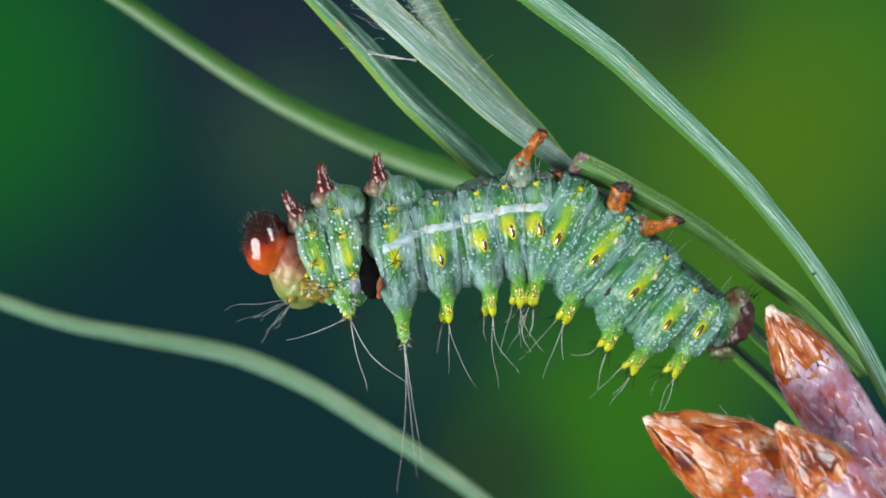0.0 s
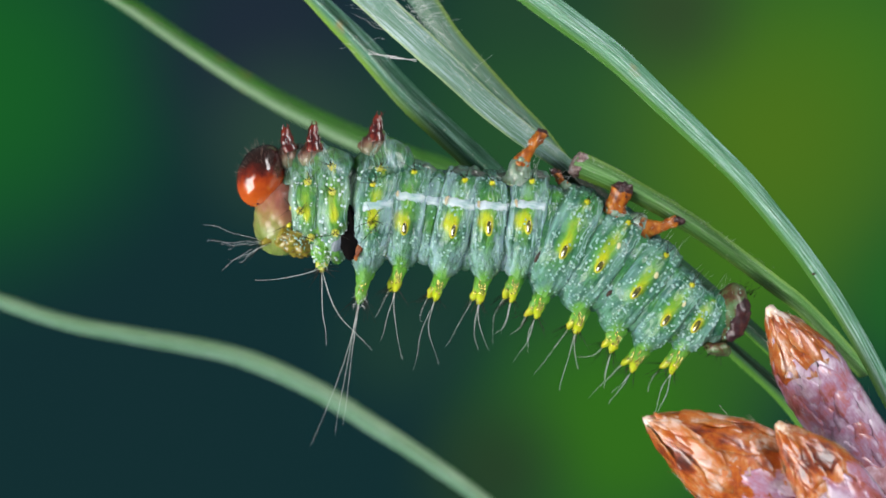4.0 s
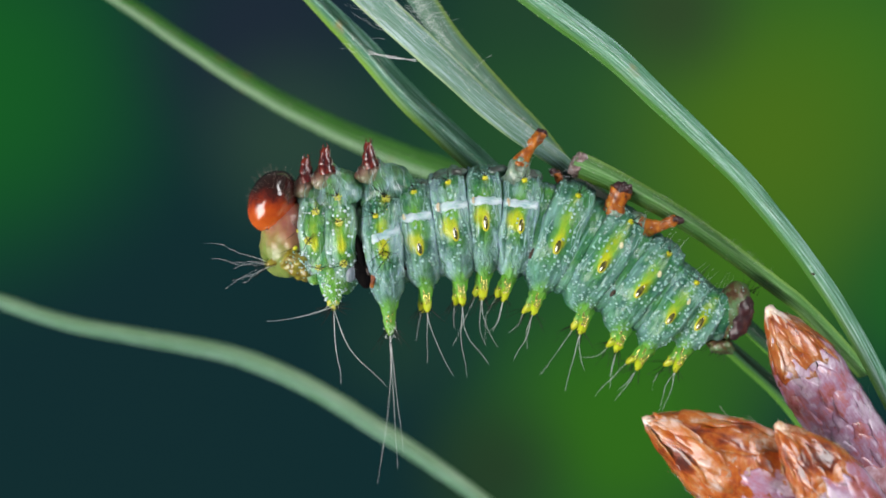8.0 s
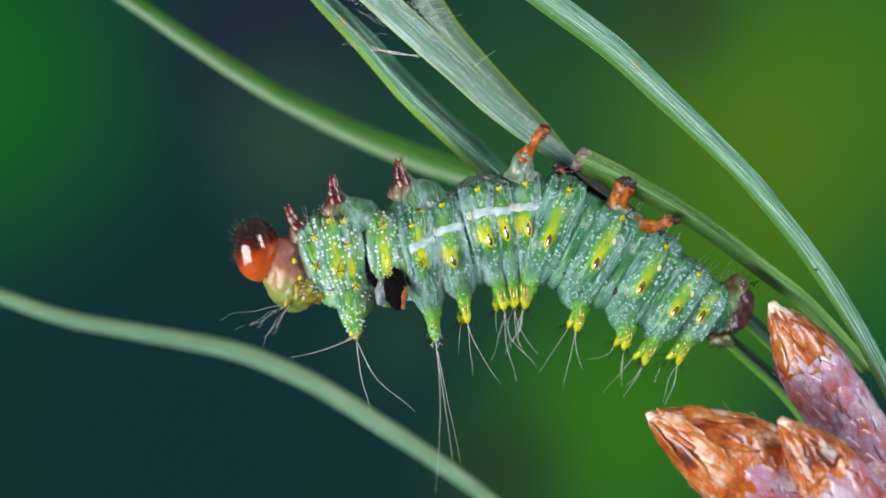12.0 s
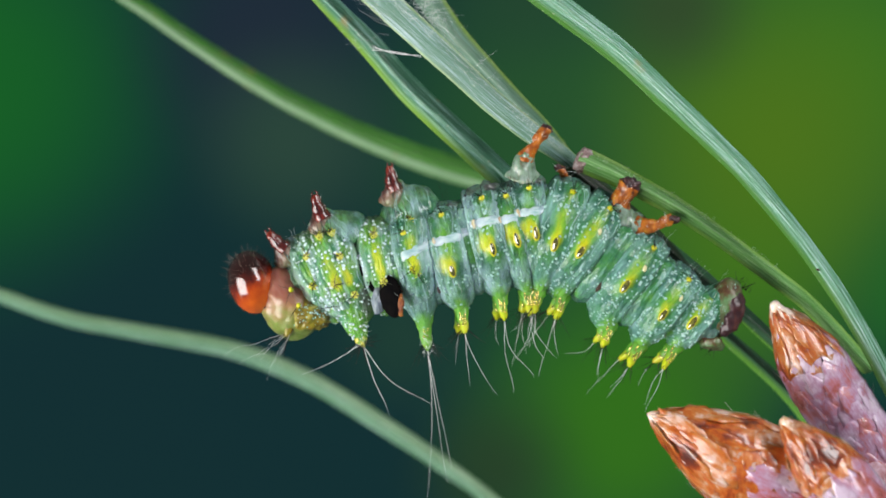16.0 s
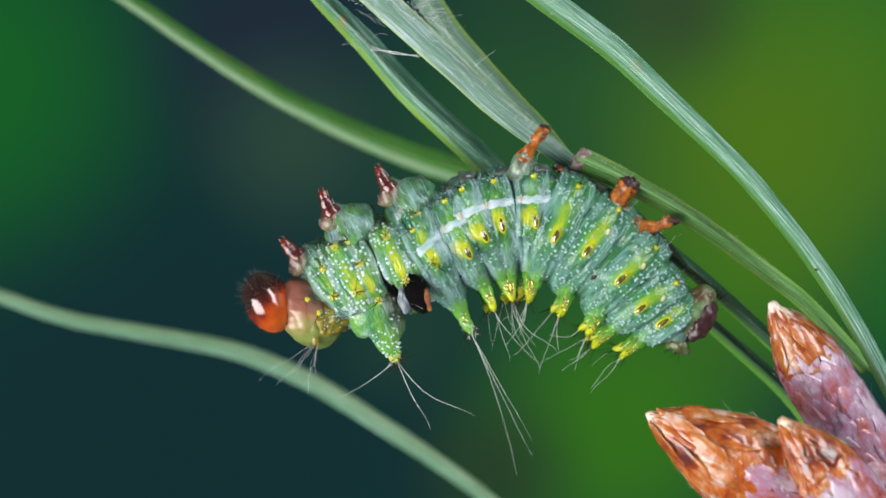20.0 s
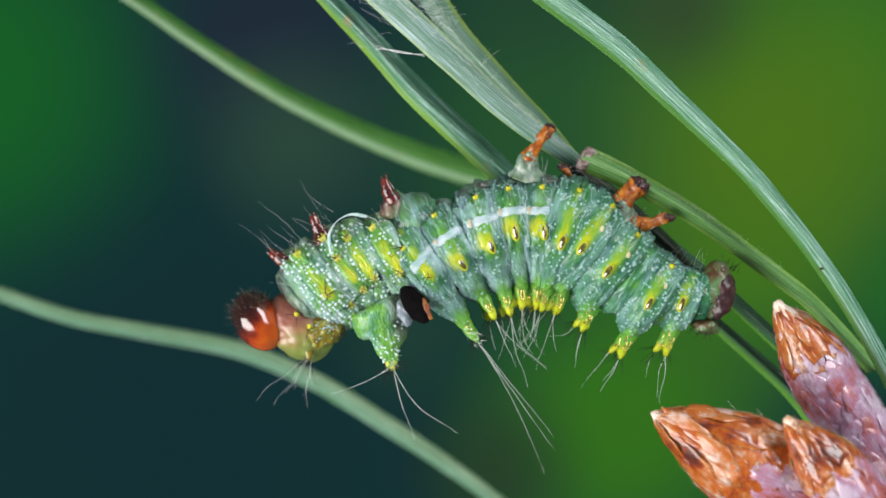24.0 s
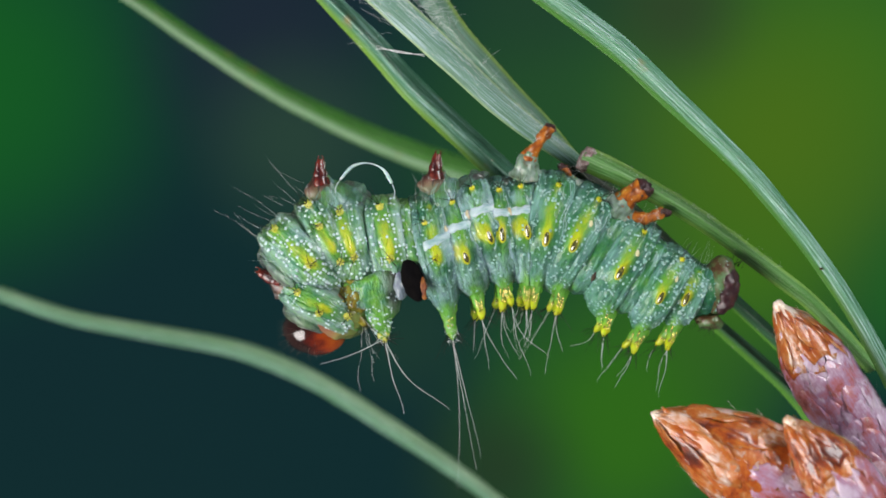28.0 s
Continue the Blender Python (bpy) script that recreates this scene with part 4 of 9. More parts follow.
def segment(key, name, ring, mat, label, dots, scoli, spot=True, band=None, hair_length=1.5, hairs=2, dot_size=0.050, lead=0.0, tip_mat=None, knobs=((0.1, 42),), dark=8, thick=0.150, length=0.66, strong=1.0):
    rng = random.Random(key)
    ob = part(name, ring_mesh(ring), mat, caterpillar, label)
    granules(ring, ob, dots, rng, dot_size, GRANULE_FRESH if mat in (FRESH, GREEN_SKIN) else GRANULE)
    wrinkles(ring, ob, rng, 13 if key in ("A3", "A4", "A5", "T3", "A1", "A2") else 4)
    if spot:
        spiracle(ring, rng.uniform(-0.02, 0.10), ring.spot_at, ob, rng.uniform(0.22, 0.27), rng.uniform(0.085, 0.11))
    if key in ("A6", "A7", "A8"):
        cream_spot(ring, 0.2, 16, ob)
    for u, theta in knobs:
        knob(ring, u * ring.width, theta, ob, rng, 0.125 if mat in (FRESH, GREEN_SKIN) else 0.092)
    if scoli:
        scolus(ring, ring.lobe_at, ob, rng, length, hairs, hair_length, dark, lead, tip_mat, thick, strong)
        scolus(ring, -180 - ring.lobe_at, ob, rng, length, hairs - 1, hair_length, dark, lead - (0.28 if strong == 1 else 0.0), tip_mat, thick, strong)
    if band:
        stripe(ring, ob, *band)
        if name == "abdomen_segment":
            bm = bmesh.new()
            ball(bm, ring.at(-0.62 * ring.width, band[2], 0.02), (0.055, 0.04, 0.14), pose(0, 0, 0, 0, rng.uniform(-20, 20), 0), 3)
            rough_up(bm, 0.03, 0.1, rng.random() * 9)
            part("stripe_fleck", bm, FLECK, ob, "pale orange fleck across the stripe")
    if key in ("T3", "A1", "A2", "A3", "A4"):
        bm = bmesh.new()
        ball(bm, ring.at(rng.uniform(0.0, 0.2), 74, -0.20), (0.60, 0.62, 0.24), pose(0, 0, 0, 0, rng.uniform(-12, 12), 0), 4)
        rough_up(bm, 0.13, 0.28, rng.random() * 9)
        part("belly_patch", bm, BELLY, ob, "dark crumpled belly skin")
    if key in ("A5", "A6", "A7", "A1", "T3"):
        bm = bmesh.new()
        ball(bm, ring.at(-0.92 * ring.width, rng.uniform(-42, -30), -0.02), (0.07, 0.07, rng.uniform(0.14, 0.26)), pose(0, 0, 0, 0, rng.uniform(-15, 15), 0), 3)
        part("pit", bm, PIT, ob, "dark brown pit in the skin")
    moving[key] = ob
    if name == "skin_fold":
        return ob
    bm = bmesh.new()
    for k in range(5):
        theta = rng.uniform(35, 85)
        u = rng.uniform(-0.6, 0.6) * ring.width
        hair(bm, ring.at(u, theta), ring.out(u, theta) + Vector((rng.uniform(-0.4, 0.4), 0, 0.5)), rng.uniform(0.35, 0.9), 0.0042, 0.15, rng, 4, 6)
    part("fine_hair", bm, PALE_HAIR if rng.random() < 0.5 else DARK_HAIR, ob, "sparse fine hairs")
    return ob


# thorax
segment("T1", "thorax_segment", Ring(1.54, 0.48, 1, swath=0.55, lobe=0.05, flat=0.95, fall=0.30), GREEN_SKIN, "green front segment with white granules", 80, False, spot=False, dot_size=0.046, knobs=((-0.4, -6), (0.1, 30), (0.3, -40)))
segment("T1b", "thorax_fold", Ring(1.74, 0.62, 6, swath=0.7, lobe=0.03, flat=0.95, fall=0.18), FRESH, "swollen ridge of new green skin with white granules", 240, False, spot=False, dot_size=0.062, knobs=((-0.1, -10), (0.1, 44)))
segment("T2", "thorax_segment", Ring(1.70, 0.50, 2, swath=0.55, lobe=0.10, fall=0.30), GREEN_SKIN, "green dotted segment behind the front legs", 110, False, spot=False, dot_size=0.060, knobs=((0.0, 16), (0.1, -28), (0.0, 46)))
segment("fold", "thorax_fold", Ring(1.70, 0.56, 3, swath=0.8, lobe=0.02, flat=0.9, fall=0.18), FRESH, "fold of new green skin with yellow patches", 170, False, spot=False, dot_size=0.058, knobs=((0.0, 32), (0.1, -20)))
segment("fold2", "thorax_fold", Ring(1.72, 0.56, 7, swath=0.8, lobe=0.02, flat=0.9, fall=0.18), FRESH, "narrow fold of new green skin", 140, False, spot=False, dot_size=0.056, knobs=((0.0, 40), (0.0, -18)))
segment("T3", "thorax_segment", Ring(1.90, 0.60, 4, lobe=0.32, lobe_at=-80), OLD_SKIN, "pale blue-green third thorax segment", 130, True, spot=False, band=(-0.35, 0.95, 4, 9), hair_length=3.9, hairs=2, dark=9,
        knobs=((-0.3, 25), (-0.1, -12)), tip_mat=FRESH, thick=0.20, length=0.44, strong=0.45)
bm = bmesh.new()
ball(bm, (0.58, -1.34, -0.45), (0.13, 0.22, 0.55), pose(0, 0, 0, 0, -10, 0), 3)
rough_up(bm, 0.04, 0.2, 2)
part("slit", bm, CAVITY, moving["T2"], "thin black slit in the skin")
# abdomen
ABDOMEN = [("A1", 1.84, 0.60, -17, (-0.75, 0.75, 14), 1.7), ("A2", 1.88, 0.60, -11, (-0.75, 0.75, 16), 1.8), ("A3", 1.84, 0.56, -6, (-0.7, 0.7, 16), 1.7), ("A4", 1.86, 0.60, -5, (-0.65, 0.55, 17), 1.6),
           ("A5", 1.96, 0.66, -12, None, 1.4), ("A6", 1.92, 0.68, -10, None, 1.3), ("A7", 1.76, 0.62, -10, None, 1.3), ("A8", 1.50, 0.56, -14, None, 1.3), ("A9", 1.12, 0.52, -10, None, 1.3)]
# the back lobes of the hind segments swing towards the tail: shift of the lobe and lean of its cone
SWING = {"A3": (-0.06, -0.12), "A4": (-0.08, -0.14), "A5": (0.10, 0.08), "A6": (0.46, 0.28), "A7": (0.46, 0.30), "A8": (0.18, 0.10), "A9": (0.12, 0.10)}
for k, (key, radius, width, spot_at, band, hl) in enumerate(ABDOMEN):
    shift, lean = SWING.get(key, (0.0, -0.05))
    segment(key, "abdomen_segment", Ring(radius, width, 10 + k, lobe=(0.15, 0.23)[k > 6], spot_at=spot_at, swath=(0.50 + 0.08 * (k % 3)) if k > 3 else 0.22, lobe_u=shift), OLD_SKIN if k < 4 else SKIN, "teal abdomen segment with yellow side patch", 230 if k > 3 else 110, True, band=band, hair_length=hl,
            lead=lean, dot_size=0.056, knobs=((0.1, 42),) if k < 8 else ())


# folds of skin between the segments
FOLDS = [("F0", 1.62, 0.44, OLD_SKIN), ("F1", 1.64, 0.46, OLD_SKIN), ("F2", 1.60, 0.42, OLD_SKIN), ("F3", 1.58, 0.40, OLD_SKIN), ("F4", 1.62, 0.44, OLD_SKIN),
         ("F5", 1.74, 0.48, SKIN), ("F6", 1.64, 0.48, SKIN), ("F7", 1.44, 0.44, SKIN), ("F8", 1.10, 0.40, SKIN), ("fold3", 1.60, 0.42, FRESH)]
for k, (key, radius, width, mat) in enumerate(FOLDS):
    segment(key, "skin_fold", Ring(radius, width, 30 + k, lobe=0.02, swath=0.0), mat, "milky green fold of skin between segments", 60, False, spot=False, knobs=(), band=(-0.46, 0.46, (9, 15, 16, 16.5)[k]) if k < 4 else None)
# tail end with claspers
def tail():
    rng = random.Random(77)
    bm = bmesh.new()
    pig = bm.verts.layers.float_vector.new("pigment")
    ball(bm, (-0.1, 0, 0.02), (0.72, 0.9, 0.88), None, 4)
    rough_up(bm, 0.10, 0.5, 3)
    for v in bm.verts:
        v[pig] = (0, 0.1, 0)
    ob = part("tail_segment", bm, SKIN, caterpillar, "green tail end with dark claspers")
    bm = bmesh.new()
    ball(bm, (0.22, -0.28, 0.36), (0.56, 0.55, 0.94), pose(0, 0, 0, 0, -14, 0), 4)
    rough_up(bm, 0.10, 0.5, 5)
    part("side_plate", bm, PLATE, ob, "olive-brown speckled plate round the clasper")
    bm = bmesh.new()
    for k in range(60):
        a, b = rng.uniform(-1.2, 1.2), rng.uniform(-1.0, 0.3)
        p = pose(0.22, -0.28, 0.36, 0, -14, 0) @ Vector((0.56 * math.sin(b) * math.cos(a), -0.56 * math.cos(b) * math.cos(a), 0.94 * math.sin(a)))
        s = 0.03 * rng.uniform(0.6, 1.1)
        ball(bm, p, (s, s, s), None, 1)
    part("granulation", bm, GRANULE, ob, "white granules on the plate")["kind"] = "stuff"
    bm = bmesh.new()
    ball(bm, (0.50, -0.50, 0.30), (0.34, 0.42, 0.76), pose(0, 0, 0, 0, -10, 0), 4)
    rough_up(bm, 0.12, 0.4, 5)
    part("clasper", bm, CLASP, ob, "purple-brown anal clasper")
    bm = bmesh.new()
    ball(bm, (0.42, -0.25, -0.82), (0.42, 0.40, 0.27), pose(0, 0, 0, 0, -20, 0), 4)
    rough_up(bm, 0.12, 0.3, 8)
    part("tail_plate", bm, PLATE, ob, "brown tail plate with bristles")
    bm = bmesh.new()
    for k in range(26):
        up = k % 2
        p = Vector((0.4 + rng.uniform(-0.3, 0.3), -0.4, 1.15 if up else -0.95))
        hair(bm, p, Vector((rng.uniform(-0.6, 0.8), rng.uniform(-0.4, 0.2), 1 if up else -1)), rng.uniform(0.2, 0.5), 0.014, 0.1, rng, 4, 5)
    part("bristle_tuft", bm, DARK_HAIR, ob, "short black bristles")
    bm = bmesh.new()
    for k in range(70):
        a, b = rng.uniform(-70, 60), rng.uniform(-60, 60)
        p = Vector((-0.1 + 0.72 * math.sin(radians(b)), -0.9 * math.cos(radians(a)) * math.cos(radians(b)), 0.02 + 0.88 * math.sin(radians(a)) * math.cos(radians(b))))
        s = 0.03 * rng.uniform(0.6, 1.2)
        ball(bm, p, (s, s, s), None, 1)
    part("granulation", bm, GRANULE, ob, "white granules on the skin")["kind"] = "stuff"
    moving["A10"] = ob


tail()


# head, built as it is held level
def head():
    rng = random.Random(5)
    bm = bmesh.new()
    tilt = pose(0, 0, 0, 0, 24, 0)
    ball(bm, (0, 0, 0), (0.76, 0.93, 1.04), tilt, 5)
    for v in bm.verts:
        d = v.co.y
        v.co.x += 0.05 * math.exp(-(d / 0.18) ** 2)
        v.co.z -= 0.04 * math.exp(-(d / 0.15) ** 2) * (1 if v.co.z > 0 else 0)
    rough_up(bm, 0.03, 0.7, 2)
    ob = part("head", bm, HEAD, caterpillar, "glossy amber and dark red head capsule")
    bm = bmesh.new()
    ball(bm, (-0.16, -0.20, -0.84), (0.15, 0.24, 0.14), None, 3)
    rough_up(bm, 0.08, 0.15, 2)
    part("mouth", bm, LEG, ob, "dark bluish mouthparts")
    bm = bmesh.new()
    for k in range(260):
        a = rng.uniform(-40, 200)
        e = rng.uniform(-70, 70)
        d = Vector((math.cos(radians(a)) * math.cos(radians(e)), math.sin(radians(e)), math.sin(radians(a)) * math.cos(radians(e))))
        if a < 60 and d.y < 0.2 and d.z < 0.3:
            continue
        if 120 < a and d.z < 0.15 and rng.random() < 0.6:
            continue
        p = tilt @ Vector((d.x * 0.75, d.y * 0.9, d.z * 0.98))
        hair(bm, p, p.normalized() + Vector((-0.15, 0, 0.1)), rng.uniform(0.12, 0.34), 0.0052, 0.12, rng, 4, 5)
    part("head_hair", bm, HEAD_HAIR, ob, "short stiff hairs on the head")
    moving["head"] = ob
    # neck: pale stretched skin, speckled shield and a small scolus
    bm = bmesh.new()
    ball(bm, (0.08, 0.05, 0.02), (0.94, 0.96, 1.24), pose(0, 0, 0, 0, 14, 0), 5)
    rough_up(bm, 0.06, 0.40, 4)
    nk = part("neck", bm, NECK_SKIN, caterpillar, "peach and green stretched neck skin")
    bm = bmesh.new()
    ball(bm, (0.38, -0.10, -0.66), (0.78, 0.92, 0.52), pose(0, 0, 0, 0, 24, 0), 5)
    rough_up(bm, 0.14, 0.26, 6)
    part("shield", bm, SPECKLE, nk, "brown and yellow speckled shield")
    bm = bmesh.new()
    for k in range(60):
        a, e = rng.uniform(0, 2 * math.pi), rng.uniform(0.1, 1.0)
        p = pose(0.38, -0.10, -0.66, 0, 24, 0) @ Vector((0.78 * e * math.cos(a), -0.92 * math.sqrt(1 - e * e * 0.98), 0.52 * e * math.sin(a)))
        s = 0.026 * rng.uniform(0.7, 1.3)
        ball(bm, p + Vector((0, -0.04, 0)), (s, s, s), None, 1)
    part("granulation", bm, GRANULE, nk, "white granules on the shield")["kind"] = "stuff"
    bm = bmesh.new()
    tube(bm, [Vector((-0.20 - 0.06 * k, -0.55, -0.55 - 0.035 * k)) for k in range(8)], [0.20, 0.18, 0.15, 0.13, 0.12, 0.11, 0.10, 0.06], 12)
    rough_up(bm, 0.04, 0.1, 4)
    part("scolus", bm, SPECKLE, nk, "small yellow-brown tubercle")
    bm = bmesh.new()
    for k in range(26):
        hair(bm, (-0.50 + rng.uniform(-0.1, 0.25), -0.55, -0.76), (-1, rng.uniform(-0.6, 0.4), rng.uniform(-0.95, 0.45)), rng.uniform(0.3, 1.0), 0.0095, 0.14, rng, 4, 7)
    part("bristle_tuft", bm, DARK_HAIR, nk, "black bristles beside the mouth")
    bm = bmesh.new()
    for k in range(8):
        # wavy hairs that sag and curl towards their ends
        way = Vector((-1, rng.uniform(-0.4, 0.1), rng.uniform(-0.55, 0.45))).normalized()
        reach, wave, p = rng.uniform(1.0, 2.3), rng.uniform(0, 6.3), Vector((-0.50 + 0.04 * k, -0.55, -0.76))
        path = [p + way * (reach * q / 14) + Vector((0, 0, 0.07 * (q / 14) * math.sin(wave + q * 0.75) - 0.10 * (q / 14) ** 2)) for q in range(15)]
        tube(bm, path, [0.0046 * (1 - 0.5 * q / 14) for q in range(15)], 4)
    part("long_hair", bm, PALE_HAIR, nk, "long fine pale hairs")
    for x, z in ((0.42, 0.30), (0.30, -0.25)):
        bm = bmesh.new()
        ball(bm, (x, -0.86, z), (0.09, 0.08, 0.09), None, 2)
        rough_up(bm, 0.05, 0.08, x)
        part("knob", bm, YELLOW, nk, "yellow wart with bristles")
        bm = bmesh.new()
        for k in range(4):
            hair(bm, (x, -0.85, z), (rng.uniform(-1, 0.4), -0.4, rng.uniform(-1, 0.8)), rng.uniform(0.35, 0.7), 0.013, 0.1, rng, 4, 5)
        part("bristle_tuft", bm, DARK_HAIR, nk, "short black bristles")
    moving["neck"] = nk


head()


def true_leg(key, scale, mat, label):
    """A stout rough thorax leg with a blunt bristly end; the claw tip is the origin, the hip lies below."""
    rng = random.Random(key)
    bm = bmesh.new()
    n = 26
    line, girth = [], []
    for k in range(n + 1):
        z = -0.04 - 0.84 * k / n
        line.append(Vector((0.05 * math.sin(z * 3.2), 0, z)) * scale)
        girth.append(scale * (0.090 + 0.185 * (k / n) ** 0.55 - 0.022 * math.exp(-((z + 0.30) / 0.035) ** 2) - 0.026 * math.exp(-((z + 0.60) / 0.04) ** 2)))
    tube(bm, line, girth, 20)
    rough_up(bm, 0.030, 0.22, rng.random() * 9)
    ob = part("leg", bm, mat, caterpillar, label)
    bm = bmesh.new()
    for dx in (-0.045, 0.05):
        tube(bm, [Vector((dx, 0, -0.12)) * scale, Vector((dx * 1.8, -0.02, 0.0)) * scale, Vector((dx * 0.9, -0.03, 0.09)) * scale], [0.035 * scale, 0.026 * scale, 0.006], 6)
    part("claw", bm, mat, ob, "forked dark claw")
    bm = bmesh.new()
    for k in range(16):
        z = rng.uniform(-0.75, -0.02) * scale
        hair(bm, (rng.uniform(-0.18, 0.18), -0.10, z), (rng.uniform(-1, 1), -0.3, 0.7), rng.uniform(0.10, 0.26), 0.008, 0.1, rng, 4, 4)
    part("bristle_tuft", bm, DARK_HAIR, ob, "fine dark bristles")
    bm = bmesh.new()
    for k in range(6):
        z = rng.uniform(-0.70, -0.05) * scale
        hair(bm, (rng.uniform(-0.16, 0.16), -0.18, z), (rng.uniform(-0.3, 0.3), -0.2, 1), rng.uniform(0.12, 0.28), 0.0050, 0.1, rng, 4, 4)
    part("fine_hair", bm, PALE_HAIR, ob, "fine glinting hairs")
    bm = bmesh.new()
    tube(bm, [Vector((0.05 + 0.030 * k, 0.12 + 0.060 * k, -0.70 * scale - 0.115 * k)) for k in range(10)], [0.23, 0.29, 0.40, 0.54, 0.70, 0.84, 0.94, 0.98, 0.94, 0.7], 34)
    rough_up(bm, 0.13, 0.34, rng.random() * 9)
    pig, milk = bm.verts.layers.float_vector.new("pigment"), bm.verts.layers.float.new("milky_sheen")
    for v in bm.verts:
        low = -v.co.z - 0.70 * scale
        v[pig] = (0, 0.35 + 0.5 * noise.noise(v.co * 1.6), min(0.9, max(0.0, 0.8 - low * 1.1) + 0.9 * max(0.0, noise.noise(v.co * 2.3) + 0.15)))
        v[milk] = max(0.0, min(1.0, 0.18 + 0.8 * noise.noise(Vector((v.co.x * 2.4, 3, v.co.z * 0.8)))))
    hip = part("hip", bm, OLD_SKIN, ob, "grey-green wrinkled leg base")
    wrinkle = bmesh.new()
    for k in range(6):
        x, top = rng.uniform(-0.45, 0.65), rng.uniform(0.2, 0.7)
        path = []
        for q in range(9):
            z = -0.70 * scale - top - 0.07 * q
            girth = 0.23 + 0.75 * min(1.0, (top + 0.07 * q) / 0.8)
            xx = (x + 0.05 * math.sin(q * 0.9 + k)) * girth
            path.append(Vector((0.12 + xx, 0.30 - math.sqrt(max(0.01, girth * girth - xx * xx)), z)))
        tube(wrinkle, path, [0.007 * math.sin(math.pi * (q + 0.5) / 9) + 0.002 for q in range(9)], 5)
    part("wrinkling", wrinkle, GRANULE_SKIN, hip, "thin skin folds")["kind"] = "stuff"
    bm = bmesh.new()
    tube(bm, [Vector((0.03 - 0.035 * k, 0.04 + 0.03 * k, -0.56 * scale - 0.09 * k)) for k in range(9)], [0.235, 0.26, 0.29, 0.33, 0.37, 0.40, 0.42, 0.40, 0.30], 22)
    rough_up(bm, 0.09, 0.22, rng.random() * 9)
    part("cuff", bm, HIP, ob, "dark peach-brown skin round the leg root")
    moving[key] = ob


def belly_roll():
    """Crumpled old skin on the belly between the legs."""
    bm = bmesh.new()
    ball(bm, (0, 0.1, 0), (1.0, 1.15, 0.74), None, 5)
    rough_up(bm, 0.20, 0.4, 3)
    moving["roll"] = part("belly_skin", bm, BELLY, caterpillar, "crumpled grey-green belly skin between the legs")


belly_roll()
true_leg("leg1", 0.95, LEG, "dark red pointed front leg")
true_leg("leg2", 1.0, LEG, "dark red pointed middle leg")
true_leg("leg3", 1.0, LEG, "dark red pointed hind leg")


def flap():
    """The large dorsal scolus of the second thorax segment, its tip the origin."""
    rng = random.Random(31)
    bm = bmesh.new()
    pig = bm.verts.layers.float_vector.new("pigment")
    line = [Vector((0.04 * math.sin(k), 0.0, 0.1 + 2.1 * k / 16)) for k in range(17)]
    tube(bm, line, [0.17, 0.20, 0.24, 0.29, 0.35, 0.42, 0.50, 0.59, 0.68, 0.77, 0.86, 0.94, 1.01, 1.06, 1.09, 1.08, 0.85], 32)
    for v in bm.verts:
        v.co.y *= 0.62
    rough_up(bm, 0.08, 0.28, 9)
    for v in bm.verts:
        h = v.co.z
        v[pig] = (0.7 * max(0, 1 - h / 0.5), 0.95 * max(0, 1 - h / 1.7), 0.9 * max(0, min(1, (v.co.x - 0.12) * 3)) * max(0, min(1, (h - 0.5) * 2)))
    ob = part("dorsal_cone", bm, FRESH, caterpillar, "green cone of loose skin with a bristly tip")
    bm = bmesh.new()
    for k in range(70):
        h = rng.uniform(0.2, 1.7)
        r = 0.17 + 0.80 * (h / 1.7) ** 1.1
        a = rng.uniform(-75, 75)
        s = 0.038 * rng.uniform(0.6, 1.25)
        ball(bm, (r * math.sin(radians(a)), -0.62 * r * math.cos(radians(a)), h + 0.08), (s, s, s), None, 1)
    part("granulation", bm, GRANULE_FRESH, ob, "white granules on the skin")["kind"] = "stuff"
    bm = bmesh.new()
    ball(bm, (0, 0, 0.12), (0.13, 0.13, 0.16), None, 3)
    ball(bm, (0.10, -0.05, 0.22), (0.08, 0.08, 0.12), None, 3)
    ball(bm, (-0.10, -0.05, 0.22), (0.08, 0.08, 0.12), None, 3)
    rough_up(bm, 0.05, 0.08, 3)
    part("tip", bm, PALE_WART, ob, "pale yellow warty tip")
    bm = bmesh.new()
    for k in range(34):
        h = rng.uniform(0.05, 0.9)
        hair(bm, (rng.uniform(-1, 1) * (0.14 + 0.15 * h), -0.12, h), (rng.uniform(-1, 1), -0.4, rng.uniform(-1, 0)), rng.uniform(0.10, 0.32), 0.007, 0.15, rng, 4, 5)
    part("stubble", bm, PALE_HAIR, ob, "short pale stubble")
    bm = bmesh.new()
    for k in range(17):
        hair(bm, (0, -0.05, 0.12), (rng.uniform(-1.2, 1.2), rng.uniform(-0.5, 0.2), rng.uniform(-1, 0.15)), rng.uniform(0.4, 0.85), 0.02, 0.1, rng, 4, 5)
    part("bristle_tuft", bm, DARK_HAIR, ob, "black bristles round the tip")
    bm = bmesh.new()
    for way, ln in (((-1.0, -0.1, -0.45), 2.0), ((0.15, -0.1, -1), 2.6), ((0.35, 0, -1), 3.0)):
        hair(bm, (0, -0.05, 0.1), way, ln, 0.0105, 0.2, rng, 5, 16)
    part("long_hair", bm, PALE_HAIR, ob, "long fine pale hairs")
    moving["flap"] = ob


flap()


